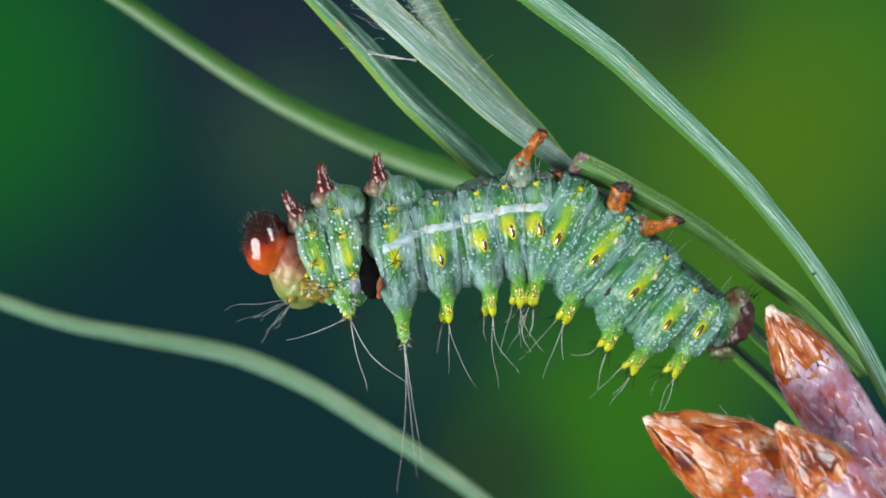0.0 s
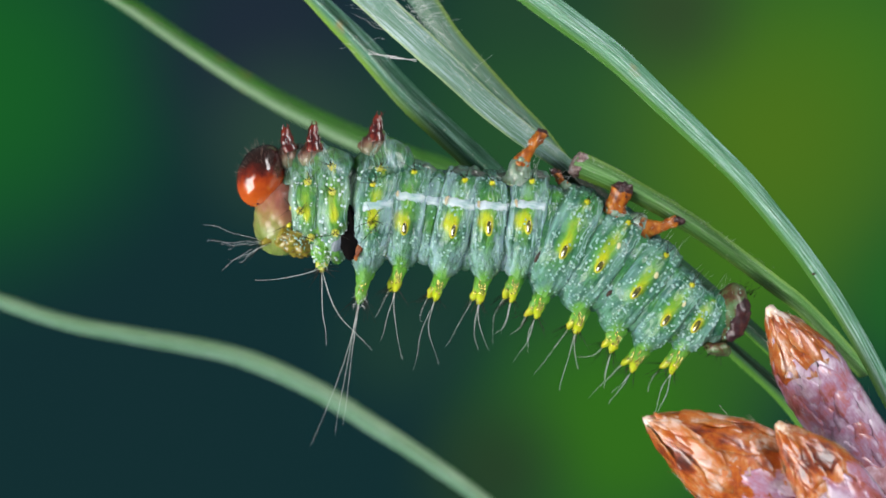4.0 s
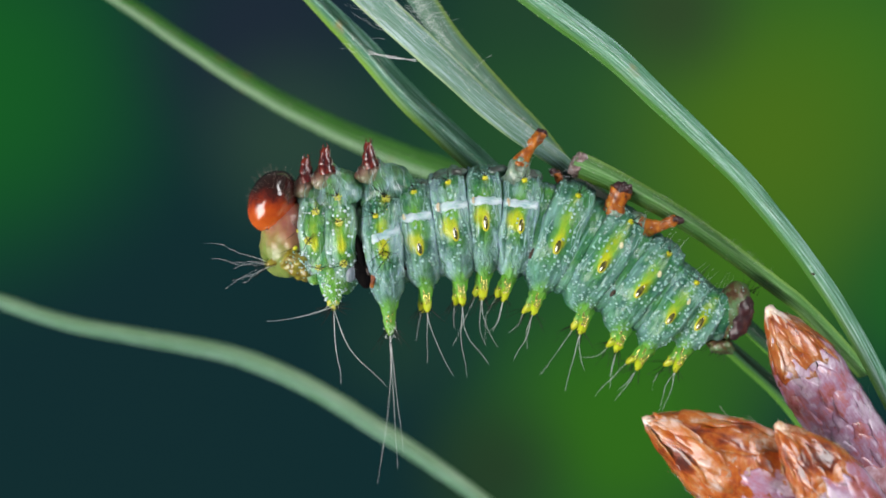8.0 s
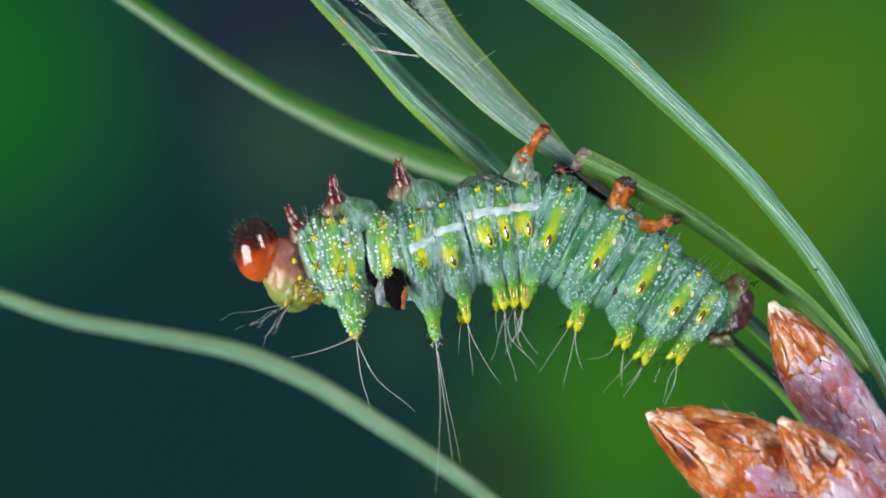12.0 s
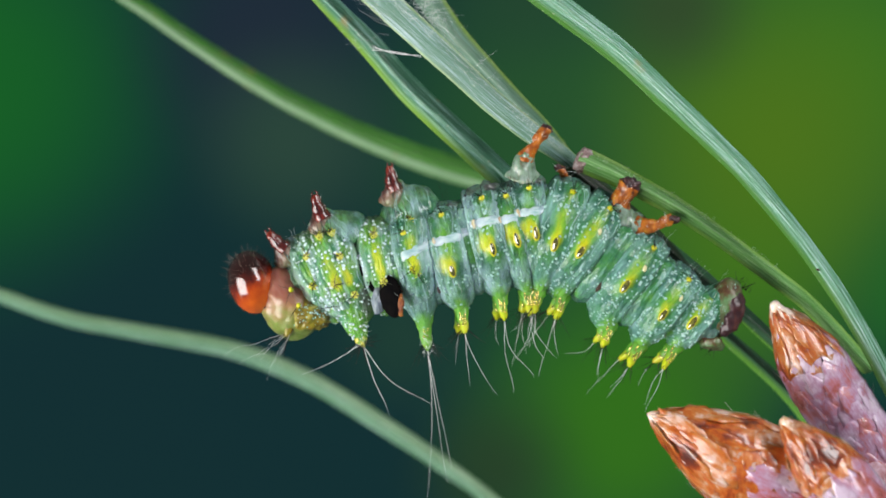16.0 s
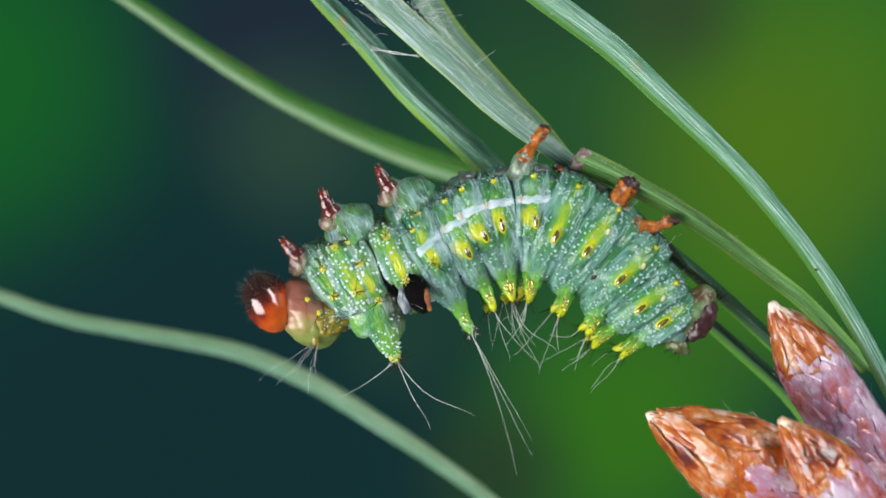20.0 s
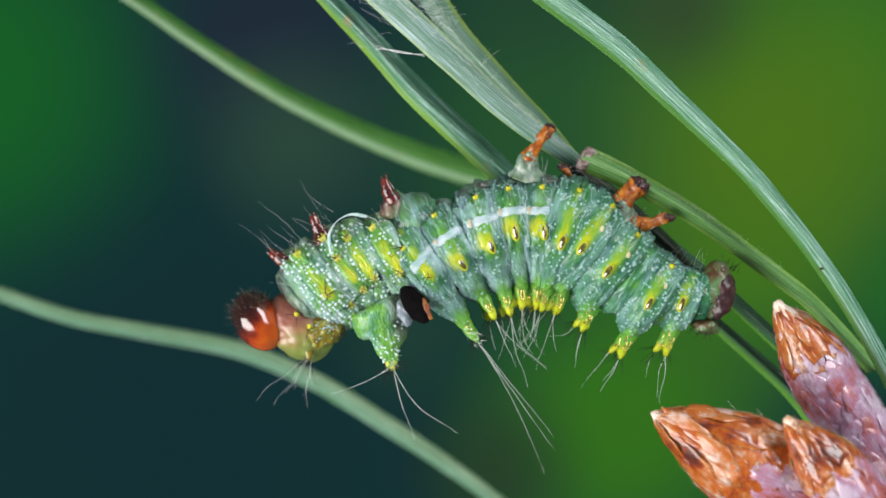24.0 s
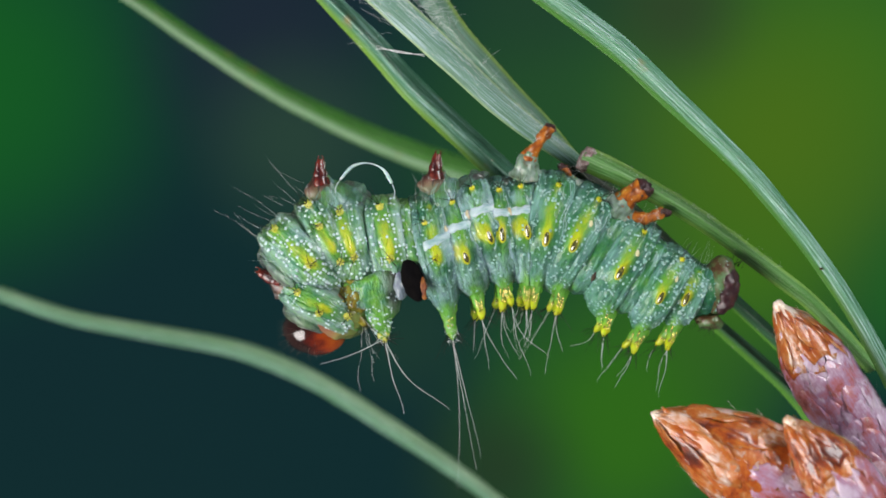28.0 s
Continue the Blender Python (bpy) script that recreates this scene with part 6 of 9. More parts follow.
    walk(moving["T3"], [
        (0, side(-1.55, -0.01, -6, 1.0)), (0.5, side(-1.68, 0.01, -7, 1.0)), (1, side(-1.86, 0.56, -1, 1.0)), (1.5, side(-2.08, 0.46, -7, 1.0)), (2, side(-2.03, 0.53, -7, 1.0)), (2.5, side(-2.04, 0.76, -8, 1.0)),
        (3, side(-1.96, 0.84, -10, 1.0)), (3.5, side(-2.18, 1.27, -0, 1.0)), (5.5, side(-1.84, 0.85, 17, 1.0)), (6, side(-1.55, 0.41, 11, 1.0)), (6.5, side(-1.40, -0.24, -7, 1.0)), (7, side(-1.69, 0.34, 1, 1.0)),
        (7.5, side(-1.81, 0.32, -0, 1.0)), (8, side(-1.88, 0.29, -4, 1.0)), (8.5, side(-2.14, 0.55, -3, 1.0)), (9, side(-2.10, 0.86, 1, 1.0)), (9.5, side(-2.37, 1.16, 10, 1.0)), (10, side(-2.28, 0.93, 15, 1.0)),
        (10.5, side(-1.98, 0.93, 18, 1.0)), (11, side(-1.69, 0.59, 17, 1.0)), (11.5, side(-1.58, 0.75, 9, 1.0)), (12, side(-0.78, -0.12, -9, 1.0)), (12.5, side(-1.03, 0.46, -3, 1.0)), (14.5, side(-1.21, -0.08, -3, 1.0)),
        (15, side(-0.42, -0.37, -23, 1.0)), (15.5, side(-1.02, -0.01, -15, 1.0)), (16, side(-1.10, -0.36, -9, 1.0)), (16.5, side(-0.49, -0.54, -17, 1.0)), (17, side(-1.03, 0.03, -14, 1.0)), (17.5, side(-1.15, 0.09, -1, 1.0)),
        (18, side(-0.60, -0.24, -4, 1.0)), (18.5, side(-0.69, -0.08, -28, 1.0)), (19, side(-0.83, -0.28, -18, 1.0)), (19.5, side(-0.36, -0.91, -19, 1.0)), (20, side(-0.54, -0.15, -27, 1.0)), (20.5, side(-0.98, -0.23, -27, 1.0)),
        (21, side(-1.14, -0.25, -13, 1.0)), (21.5, side(-0.16, -0.57, -27, 1.0)), (23.5, side(-1.29, 0.01, -17, 1.0)), (24, side(-0.92, -0.66, -36, 1.0)), (24.5, side(-0.27, -1.25, -39, 1.0)), (25, side(-0.71, -0.41, -29, 1.0)),
        (25.5, side(-1.19, -0.43, -32, 1.0)), (26, side(-0.81, -0.51, -26, 1.0)), (26.5, side(-0.46, -0.60, -28, 1.0)), (27, side(-1.20, 0.06, -21, 1.0)), (27.5, side(-0.72, -0.36, -18, 1.0)), (28, side(-0.51, -0.06, -11, 1.0)),])
    walk(moving["fold"], [
        (0, side(-1.55, -0.01, -5, 1.0)), (0.5, side(-1.68, 0.01, -12, 1.0)), (1, side(-1.86, 0.56, -4, 1.0)), (1.5, side(-2.08, 0.46, -8, 1.0)), (2, side(-2.03, 0.53, -8, 1.0)), (2.5, side(-2.04, 0.76, -10, 1.0)),
        (3, side(-1.96, 0.84, -13, 1.0)), (3.5, side(-2.18, 1.27, -3, 1.0)), (5.5, side(-1.84, 0.85, 18, 1.0)), (6, side(-1.55, 0.41, 14, 1.0)), (6.5, side(-1.40, -0.24, -10, 1.0)), (7, side(-1.69, 0.34, -1, 1.0)),
        (7.5, side(-1.81, 0.32, 2, 1.0)), (8, side(-1.88, 0.29, 0, 1.0)), (8.5, side(-2.14, 0.55, -4, 1.0)), (9, side(-2.10, 0.86, -3, 1.0)), (9.5, side(-2.37, 1.16, 4, 1.0)), (10, side(-2.28, 0.93, 10, 1.0)),
        (10.5, side(-1.98, 0.93, 17, 1.0)), (11, side(-1.69, 0.59, 18, 1.0)), (11.5, side(-2.05, 0.73, 5, 1.0)), (12, side(-1.91, -0.30, -5, 1.0)), (12.5, side(-2.19, 0.34, 1, 1.0)), (14.5, side(-2.22, -0.22, -4, 1.0)),
        (15, side(-1.51, -0.68, -19, 1.0)), (15.5, side(-2.14, -0.16, -9, 1.0)), (16, side(-2.18, -0.58, -10, 1.0)), (16.5, side(-1.65, -0.77, -14, 1.0)), (17, side(-2.16, -0.19, -10, 1.0)), (17.5, side(-2.29, 0.06, -1, 1.0)),
        (18, side(-1.82, -0.27, -1, 1.0)), (18.5, side(-1.81, -0.57, -22, 1.0)), (19, side(-2.02, -0.62, -15, 1.0)), (19.5, side(-1.56, -1.20, -15, 1.0)), (20, side(-1.54, -0.59, -22, 1.0)), (20.5, side(-1.87, -0.58, -21, 1.0)),
        (21, side(-2.21, -0.60, -12, 1.0)), (21.5, side(-1.33, -1.02, -21, 1.0)), (23.5, side(-2.84, 0.54, -12, 1.0)), (24, side(-2.80, -0.59, -32, 1.0)), (24.5, side(-2.67, -1.91, -52, 1.0)), (25, side(-2.77, -0.47, -32, 1.0)),
        (25.5, side(-2.83, -0.27, -31, 1.0)), (26, side(-3.03, -0.77, -36, 1.0)), (26.5, side(-2.72, -0.61, -35, 1.0)), (27, side(-2.72, 0.27, -22, 1.0)), (27.5, side(-2.88, -0.85, -31, 1.0)), (28, side(-3.27, 0.14, -16, 1.0)),])
    walk(moving["gap"], [
        (0, side(-2.30, -0.87, -5, 1.10)), (0.5, side(-2.24, -0.92, -12, 1.10)), (1, side(-2.34, -0.29, -4, 1.32)), (1.5, side(-2.40, -0.42, -8, 1.32)), (2, side(-2.35, -0.34, -8, 1.32)), (2.5, side(-2.33, -0.11, -10, 1.32)),
        (3, side(-2.17, -0.13, -13, 1.32)), (3.5, side(-2.66, 0.32, -3, 1.32)), (5.5, side(-3.04, 0.40, 18, 1.10)), (6, side(-2.73, -0.14, 14, 1.10)), (6.5, side(-2.12, -1.16, -10, 1.10)), (7, side(-2.29, -0.53, -1, 1.32)),
        (7.5, side(-2.44, -0.47, 2, 1.32)), (8, side(-2.44, -0.52, 0, 1.32)), (8.5, side(-2.58, -0.35, -4, 1.32)), (9, side(-2.59, 0.01, -3, 1.32)), (9.5, side(-2.89, 0.33, 4, 1.32)), (10, side(-3.25, 0.28, 10, 1.10)),
        (10.5, side(-3.22, 0.42, 17, 1.10)), (11, side(-2.91, 0.12, 18, 1.10)), (11.5, side(-2.51, -0.36, 5, 1.00)), (12, side(-1.60, -1.35, -5, 1.00)), (12.5, side(-2.00, -0.74, 1, 1.00)), (14.5, side(-1.92, -1.28, -4, 1.00)),
        (15, side(-0.95, -1.62, -19, 1.00)), (15.5, side(-1.76, -1.19, -9, 1.00)), (16, side(-1.79, -1.60, -10, 1.00)), (16.5, side(-1.19, -1.76, -14, 1.00)), (17, side(-1.76, -1.20, -10, 1.00)), (17.5, side(-2.06, -1.01, -1, 1.00)),
        (18, side(-1.59, -1.33, -1, 1.00)), (18.5, side(-1.20, -1.48, -22, 1.00)), (19, side(-1.54, -1.60, -15, 1.00)), (19.5, side(-1.07, -2.17, -15, 1.00)), (20, side(-0.94, -1.51, -22, 1.00)), (20.5, side(-1.29, -1.50, -21, 1.00)),
        (21, side(-1.78, -1.61, -12, 1.00)), (21.5, side(-0.75, -1.94, -21, 1.00)), (23.5, side(-1.89, -0.97, -12, 1.00)), (24, side(-1.16, -1.89, -32, 1.00)), (24.5, side(-0.62, -2.73, -52, 1.00)), (25, side(-1.27, -1.64, -32, 1.00)),
        (25.5, side(-1.63, -1.58, -31, 1.00)), (26, side(-1.22, -1.92, -36, 1.00)), (26.5, side(-1.14, -1.87, -35, 1.00)), (27, side(-1.93, -0.90, -22, 1.00)), (27.5, side(-1.24, -1.85, -31, 1.00)), (28, side(-1.21, -1.13, -16, 1.00)),])
    walk(moving["fold2"], [
        (0, side(-1.48, 0.21, -4, 1.10)), (0.5, side(-1.61, 0.23, -9, 1.10)), (1, side(-1.79, 0.77, -1, 1.10)), (1.5, side(-2.00, 0.68, -6, 1.10)), (2, side(-1.96, 0.75, -6, 1.10)), (2.5, side(-1.97, 0.99, -7, 1.10)),
        (3, side(-1.89, 1.06, -10, 1.10)), (3.5, side(-2.11, 1.48, 0, 1.10)), (5.5, side(-1.77, 1.05, 19, 1.10)), (6, side(-1.48, 0.62, 14, 1.10)), (6.5, side(-1.33, -0.02, -7, 1.10)), (7, side(-1.61, 0.55, 1, 1.10)),
        (7.5, side(-1.73, 0.53, 3, 1.10)), (8, side(-1.81, 0.51, 0, 1.10)), (8.5, side(-2.07, 0.76, -2, 1.10)), (9, side(-2.03, 1.07, 1, 1.10)), (9.5, side(-2.30, 1.36, 8, 1.10)), (10, side(-2.22, 1.13, 14, 1.10)),
        (10.5, side(-1.92, 1.12, 19, 1.10)), (11, side(-1.62, 0.78, 19, 1.10)), (11.5, side(-1.51, 0.73, 8, 1.00)), (12, side(-0.71, -0.11, -5, 1.00)), (12.5, side(-0.95, 0.45, 1, 1.00)), (14.5, side(-1.14, -0.08, -2, 1.00)),
        (15, side(-0.35, -0.35, -19, 1.00)), (15.5, side(-0.95, -0.00, -10, 1.00)), (16, side(-1.03, -0.35, -8, 1.00)), (16.5, side(-0.42, -0.52, -13, 1.00)), (17, side(-0.96, 0.04, -10, 1.00)), (17.5, side(-1.08, 0.08, 1, 1.00)),
        (18, side(-0.53, -0.24, 0, 1.00)), (18.5, side(-0.62, -0.05, -23, 1.00)), (19, side(-0.76, -0.26, -15, 1.00)), (19.5, side(-0.30, -0.89, -15, 1.00)), (20, side(-0.47, -0.12, -22, 1.00)), (20.5, side(-0.91, -0.21, -22, 1.00)),
        (21, side(-1.07, -0.23, -11, 1.00)), (21.5, side(-0.09, -0.54, -22, 1.00)), (23.5, side(-1.97, 0.36, -12, 1.00)), (24, side(-1.90, -0.44, -32, 1.00)), (24.5, side(-1.54, -1.32, -45, 1.00)), (25, side(-1.69, -0.27, -29, 1.00)),
        (25.5, side(-1.86, -0.17, -30, 1.00)), (26, side(-1.95, -0.38, -31, 1.00)), (26.5, side(-1.44, -0.33, -31, 1.00)), (27, side(-1.86, 0.27, -20, 1.00)), (27.5, side(-1.77, -0.46, -24, 1.00)), (28, side(-2.02, 0.08, -12, 1.00)),])
    walk(moving["roll"], [
        (0, side(-2.99, 1.06, -8, 1.10)), (0.5, side(-3.23, 0.92, -22, 1.10)), (1, side(-3.16, 1.67, -11, 1.10)), (1.5, side(-3.24, 1.53, -12, 1.10)), (2, side(-3.19, 1.60, -12, 1.10)), (2.5, side(-3.27, 1.84, -16, 1.10)),
        (3, side(-3.28, 1.75, -21, 1.10)), (3.5, side(-3.43, 2.14, -10, 1.10)), (5.5, side(-3.05, 2.38, 15, 1.10)), (6, side(-2.87, 1.94, 12, 1.10)), (6.5, side(-3.14, 0.73, -18, 1.10)), (7, side(-3.07, 1.38, -7, 1.10)),
        (7.5, side(-3.02, 1.54, 1, 1.10)), (8, side(-3.04, 1.49, 0, 1.10)), (8.5, side(-3.36, 1.57, -9, 1.10)), (9, side(-3.38, 2.01, -10, 1.10)), (9.5, side(-3.39, 2.22, -6, 1.10)), (10, side(-3.45, 2.28, 1, 1.10)),
        (10.5, side(-3.33, 2.34, 12, 1.10)), (11, side(-2.96, 2.13, 14, 1.10)), (11.5, side(-3.14, 1.54, -3, 1.00)), (12, side(-2.77, 0.46, -5, 1.00)), (12.5, side(-2.98, 1.26, 1, 1.00)), (14.5, side(-3.07, 0.77, -10, 1.00)),
        (15, side(-2.60, 0.05, -20, 1.00)), (15.5, side(-3.05, 0.77, -7, 1.00)), (16, side(-3.13, 0.11, -15, 1.00)), (16.5, side(-2.71, -0.01, -15, 1.00)), (17, side(-3.14, 0.66, -11, 1.00)), (17.5, side(-3.17, 1.10, -5, 1.00)),
        (18, side(-2.73, 0.69, -2, 1.00)), (18.5, side(-2.97, 0.02, -21, 1.00)), (19, side(-3.19, 0.18, -16, 1.00)), (19.5, side(-2.67, -0.47, -16, 1.00)), (20, side(-2.63, 0.17, -21, 1.00)), (20.5, side(-2.82, 0.32, -19, 1.00)),
        (21, side(-3.20, 0.15, -14, 1.00)), (21.5, side(-2.48, -0.42, -18, 1.00)), (23.5, side(-3.07, 1.27, -11, 1.00)), (24, side(-3.19, -0.14, -33, 1.00)), (24.5, side(-3.79, -1.93, -68, 1.00)), (25, side(-3.58, 0.10, -38, 1.00)),
        (25.5, side(-3.54, 0.26, -33, 1.00)), (26, side(-3.76, -0.59, -51, 1.00)), (26.5, side(-3.88, -0.22, -46, 1.00)), (27, side(-3.57, 1.31, -27, 1.00)), (27.5, side(-3.75, -0.47, -49, 1.00)), (28, side(-3.55, 1.18, -24, 1.00)),])
    walk(moving["flap"], [
        (0, side(-2.99, -2.25, -8, 0.20)), (0.5, side(-2.42, -2.25, -22, 0.20)), (1, side(-2.99, -1.63, -11, 0.20)), (1.5, side(-2.97, -1.83, -12, 0.20)), (2, side(-2.92, -1.76, -12, 0.20)), (2.5, side(-2.79, -1.51, -16, 0.20)),
        (3, side(-2.42, -1.63, -21, 0.20)), (3.5, side(-3.34, -1.09, -10, 0.20)), (5.5, side(-4.28, -0.44, 15, 0.20)), (6, side(-4.03, -1.26, 12, 0.20)), (6.5, side(-2.55, -2.58, -18, 0.20)), (7, side(-3.14, -1.88, -7, 0.20)),
        (7.5, side(-3.51, -1.83, 1, 0.20)), (8, side(-3.49, -1.93, 0, 0.20)), (8.5, side(-3.26, -1.76, -9, 0.20)), (9, side(-3.21, -1.39, -10, 0.20)), (9.5, side(-3.51, -0.94, -6, 0.20)), (10, side(-3.98, -0.84, 1, 0.20)),
        (10.5, side(-4.41, -0.47, 12, 0.20)), (11, side(-4.16, -0.77, 14, 0.20)), (11.5, side(-3.42, -1.78, -3, 0.20)), (12, side(-2.88, -3.03, -5, 0.20)), (12.5, side(-3.50, -2.53, 1, 0.20)), (14.5, side(-2.83, -3.15, -10, 0.20)),
        (15, side(-1.76, -3.52, -20, 0.20)), (15.5, side(-3.00, -3.03, -7, 0.20)), (16, side(-2.71, -3.23, -15, 0.20)), (16.5, side(-2.23, -3.52, -15, 0.20)), (17, side(-2.87, -3.08, -11, 0.20)), (17.5, side(-3.27, -2.70, -5, 0.20)),
        (18, side(-3.03, -2.95, -2, 0.20)), (18.5, side(-2.01, -3.62, -21, 0.20)), (19, side(-2.50, -3.69, -16, 0.20)), (19.5, side(-2.13, -4.01, -16, 0.20)), (20, side(-1.56, -3.77, -21, 0.20)), (20.5, side(-1.88, -3.72, -19, 0.20)),
        (21, side(-2.67, -3.65, -14, 0.20)), (21.5, side(-1.73, -4.02, -18, 0.20)), (23.5, side(-3.31, -2.50, -4, 0.20)), (24, side(-1.86, -4.02, -11, 0.20)), (24.5, side(-0.63, -4.64, -24, 0.20)), (25, side(-2.03, -3.64, -13, 0.20)),
        (25.5, side(-2.51, -3.50, -11, 0.20)), (26, side(-1.57, -3.79, -18, 0.20)), (26.5, side(-1.74, -3.87, -16, 0.20)), (27, side(-3.05, -2.65, -9, 0.20)), (27.5, side(-1.57, -3.79, -17, 0.20)), (28, side(-2.12, -3.12, -9, 0.20)),])
    walk(moving["leg1"], [
        (0, side(-5.06, 1.79, -33, 0.30)), (0.5, side(-5.48, 1.34, -45, 0.30)), (1, side(-4.86, 2.78, -23, 0.30)), (1.5, side(-4.66, 2.88, -16, 0.30)), (2, side(-4.61, 2.96, -16, 0.30)), (2.5, side(-4.76, 3.08, -21, 0.30)),
        (3, side(-4.91, 2.83, -25, 0.30)), (3.5, side(-5.15, 3.45, -20, 0.30)), (5.5, side(-4.41, 4.27, -3, 0.30)), (6, side(-4.58, 3.63, -10, 0.30)), (6.5, side(-5.58, 1.22, -44, 0.30)), (7, side(-5.38, 2.39, -34, 0.30)),
        (7.5, side(-4.38, 3.03, -10, 0.30)), (8, side(-4.36, 2.96, -7, 0.30)), (8.5, side(-4.83, 2.96, -15, 0.30)), (9, side(-5.00, 3.21, -19, 0.30)), (9.5, side(-5.25, 3.45, -20, 0.30)), (10, side(-5.03, 3.78, -12, 0.30)),
        (10.5, side(-4.66, 4.07, -3, 0.30)), (11, side(-4.51, 3.95, -6, 0.30)), (11.5, side(-5.21, 2.98, -23, 0.30)), (12, side(-5.06, 1.24, -31, 0.30)), (12.5, side(-5.41, 2.43, -28, 0.30)), (14.5, side(-5.68, 1.81, -32, 0.30)),
        (15, side(-5.31, 0.07, -50, 0.30)), (15.5, side(-5.59, 1.56, -34, 0.30)), (16, side(-5.74, 0.45, -45, 0.30)), (16.5, side(-5.14, 0.20, -41, 0.30)), (17, side(-5.73, 1.39, -37, 0.30)), (17.5, side(-5.68, 2.09, -32, 0.30)),
        (18, side(-5.02, 1.64, -29, 0.30)), (18.5, side(-5.34, 0.28, -44, 0.30)), (19, side(-5.63, 0.77, -38, 0.30)), (19.5, side(-5.31, -0.15, -44, 0.30)), (20, side(-5.24, 0.20, -46, 0.30)), (20.5, side(-5.23, 0.50, -38, 0.30)),
        (21, side(-5.83, 0.87, -34, 0.30)), (21.5, side(-5.20, -0.25, -41, 0.30)), (23.5, side(-5.54, 2.06, -41, 0.30)), (24, side(-5.80, -0.22, -60, 0.30)), (24.5, side(-6.06, -3.59, -86, 0.30)), (25, side(-6.23, 0.21, -57, 0.30)),
        (25.5, side(-6.06, 0.78, -49, 0.30)), (26, side(-6.91, -2.45, -83, 0.30)), (26.5, side(-6.43, -1.02, -65, 0.30)), (27, side(-6.29, 1.92, -52, 0.30)), (27.5, side(-7.20, -1.51, -69, 0.30)), (28, side(-6.19, -0.83, -67, 0.30)),])
    walk(moving["leg2"], [
        (0, side(-3.90, 2.70, -14, 0.00)), (0.5, side(-4.52, 2.28, -29, 0.00)), (1, side(-4.15, 3.27, -17, 0.00)), (1.5, side(-4.27, 3.12, -19, 0.00)), (2, side(-4.22, 3.20, -19, 0.00)), (2.5, side(-4.40, 3.37, -22, 0.00)),
        (3, side(-4.57, 3.20, -28, 0.00)), (3.5, side(-4.40, 3.74, -16, 0.00)), (5.5, side(-3.28, 4.19, 8, 0.00)), (6, side(-3.16, 3.82, 6, 0.00)), (6.5, side(-4.32, 2.21, -24, 0.00)), (7, side(-3.95, 3.02, -13, 0.00)),
        (7.5, side(-3.68, 3.32, -6, 0.00)), (8, side(-3.73, 3.27, -6, 0.00)), (8.5, side(-4.32, 3.20, -16, 0.00)), (9, side(-4.37, 3.64, -17, 0.00)), (9.5, side(-4.25, 3.86, -13, 0.00)), (10, side(-4.10, 4.01, -5, 0.00)),
        (10.5, side(-3.65, 4.11, 5, 0.00)), (11, side(-3.21, 3.94, 7, 0.00)), (11.5, side(-3.91, 3.27, -9, 0.00)), (12, side(-3.61, 2.18, -12, 0.00)), (12.5, side(-3.61, 3.17, -5, 0.00)), (14.5, side(-4.06, 2.55, -15, 0.00)),
        (15, side(-3.86, 1.56, -26, 0.00)), (15.5, side(-3.96, 2.55, -13, 0.00)), (16, side(-4.24, 1.63, -21, 0.00)), (16.5, side(-3.83, 1.56, -21, 0.00)), (17, side(-4.15, 2.37, -17, 0.00)), (17.5, side(-4.00, 2.92, -11, 0.00)),
        (18, side(-3.47, 2.50, -8, 0.00)), (18.5, side(-4.28, 1.51, -27, 0.00)), (19, side(-4.38, 1.83, -22, 0.00)), (19.5, side(-3.81, 1.09, -22, 0.00)), (20, side(-3.96, 1.76, -27, 0.00)), (20.5, side(-4.10, 1.98, -24, 0.00)),
        (21, side(-4.32, 1.81, -20, 0.00)), (21.5, side(-3.70, 1.11, -25, 0.00)), (23.5, side(-3.82, 2.77, -9, 0.00)), (24, side(-4.42, 0.92, -31, 0.00)), (24.5, side(-5.61, -2.07, -80, 0.00)), (25, side(-5.07, 1.06, -41, 0.00)),
        (25.5, side(-4.98, 1.26, -39, 0.00)), (26, side(-5.33, -0.08, -55, 0.00)), (26.5, side(-5.55, 0.49, -52, 0.00)), (27, side(-5.13, 2.68, -36, 0.00)), (27.5, side(-5.33, 0.21, -50, 0.00)), (28, side(-4.15, 2.73, -4, 0.00)),])
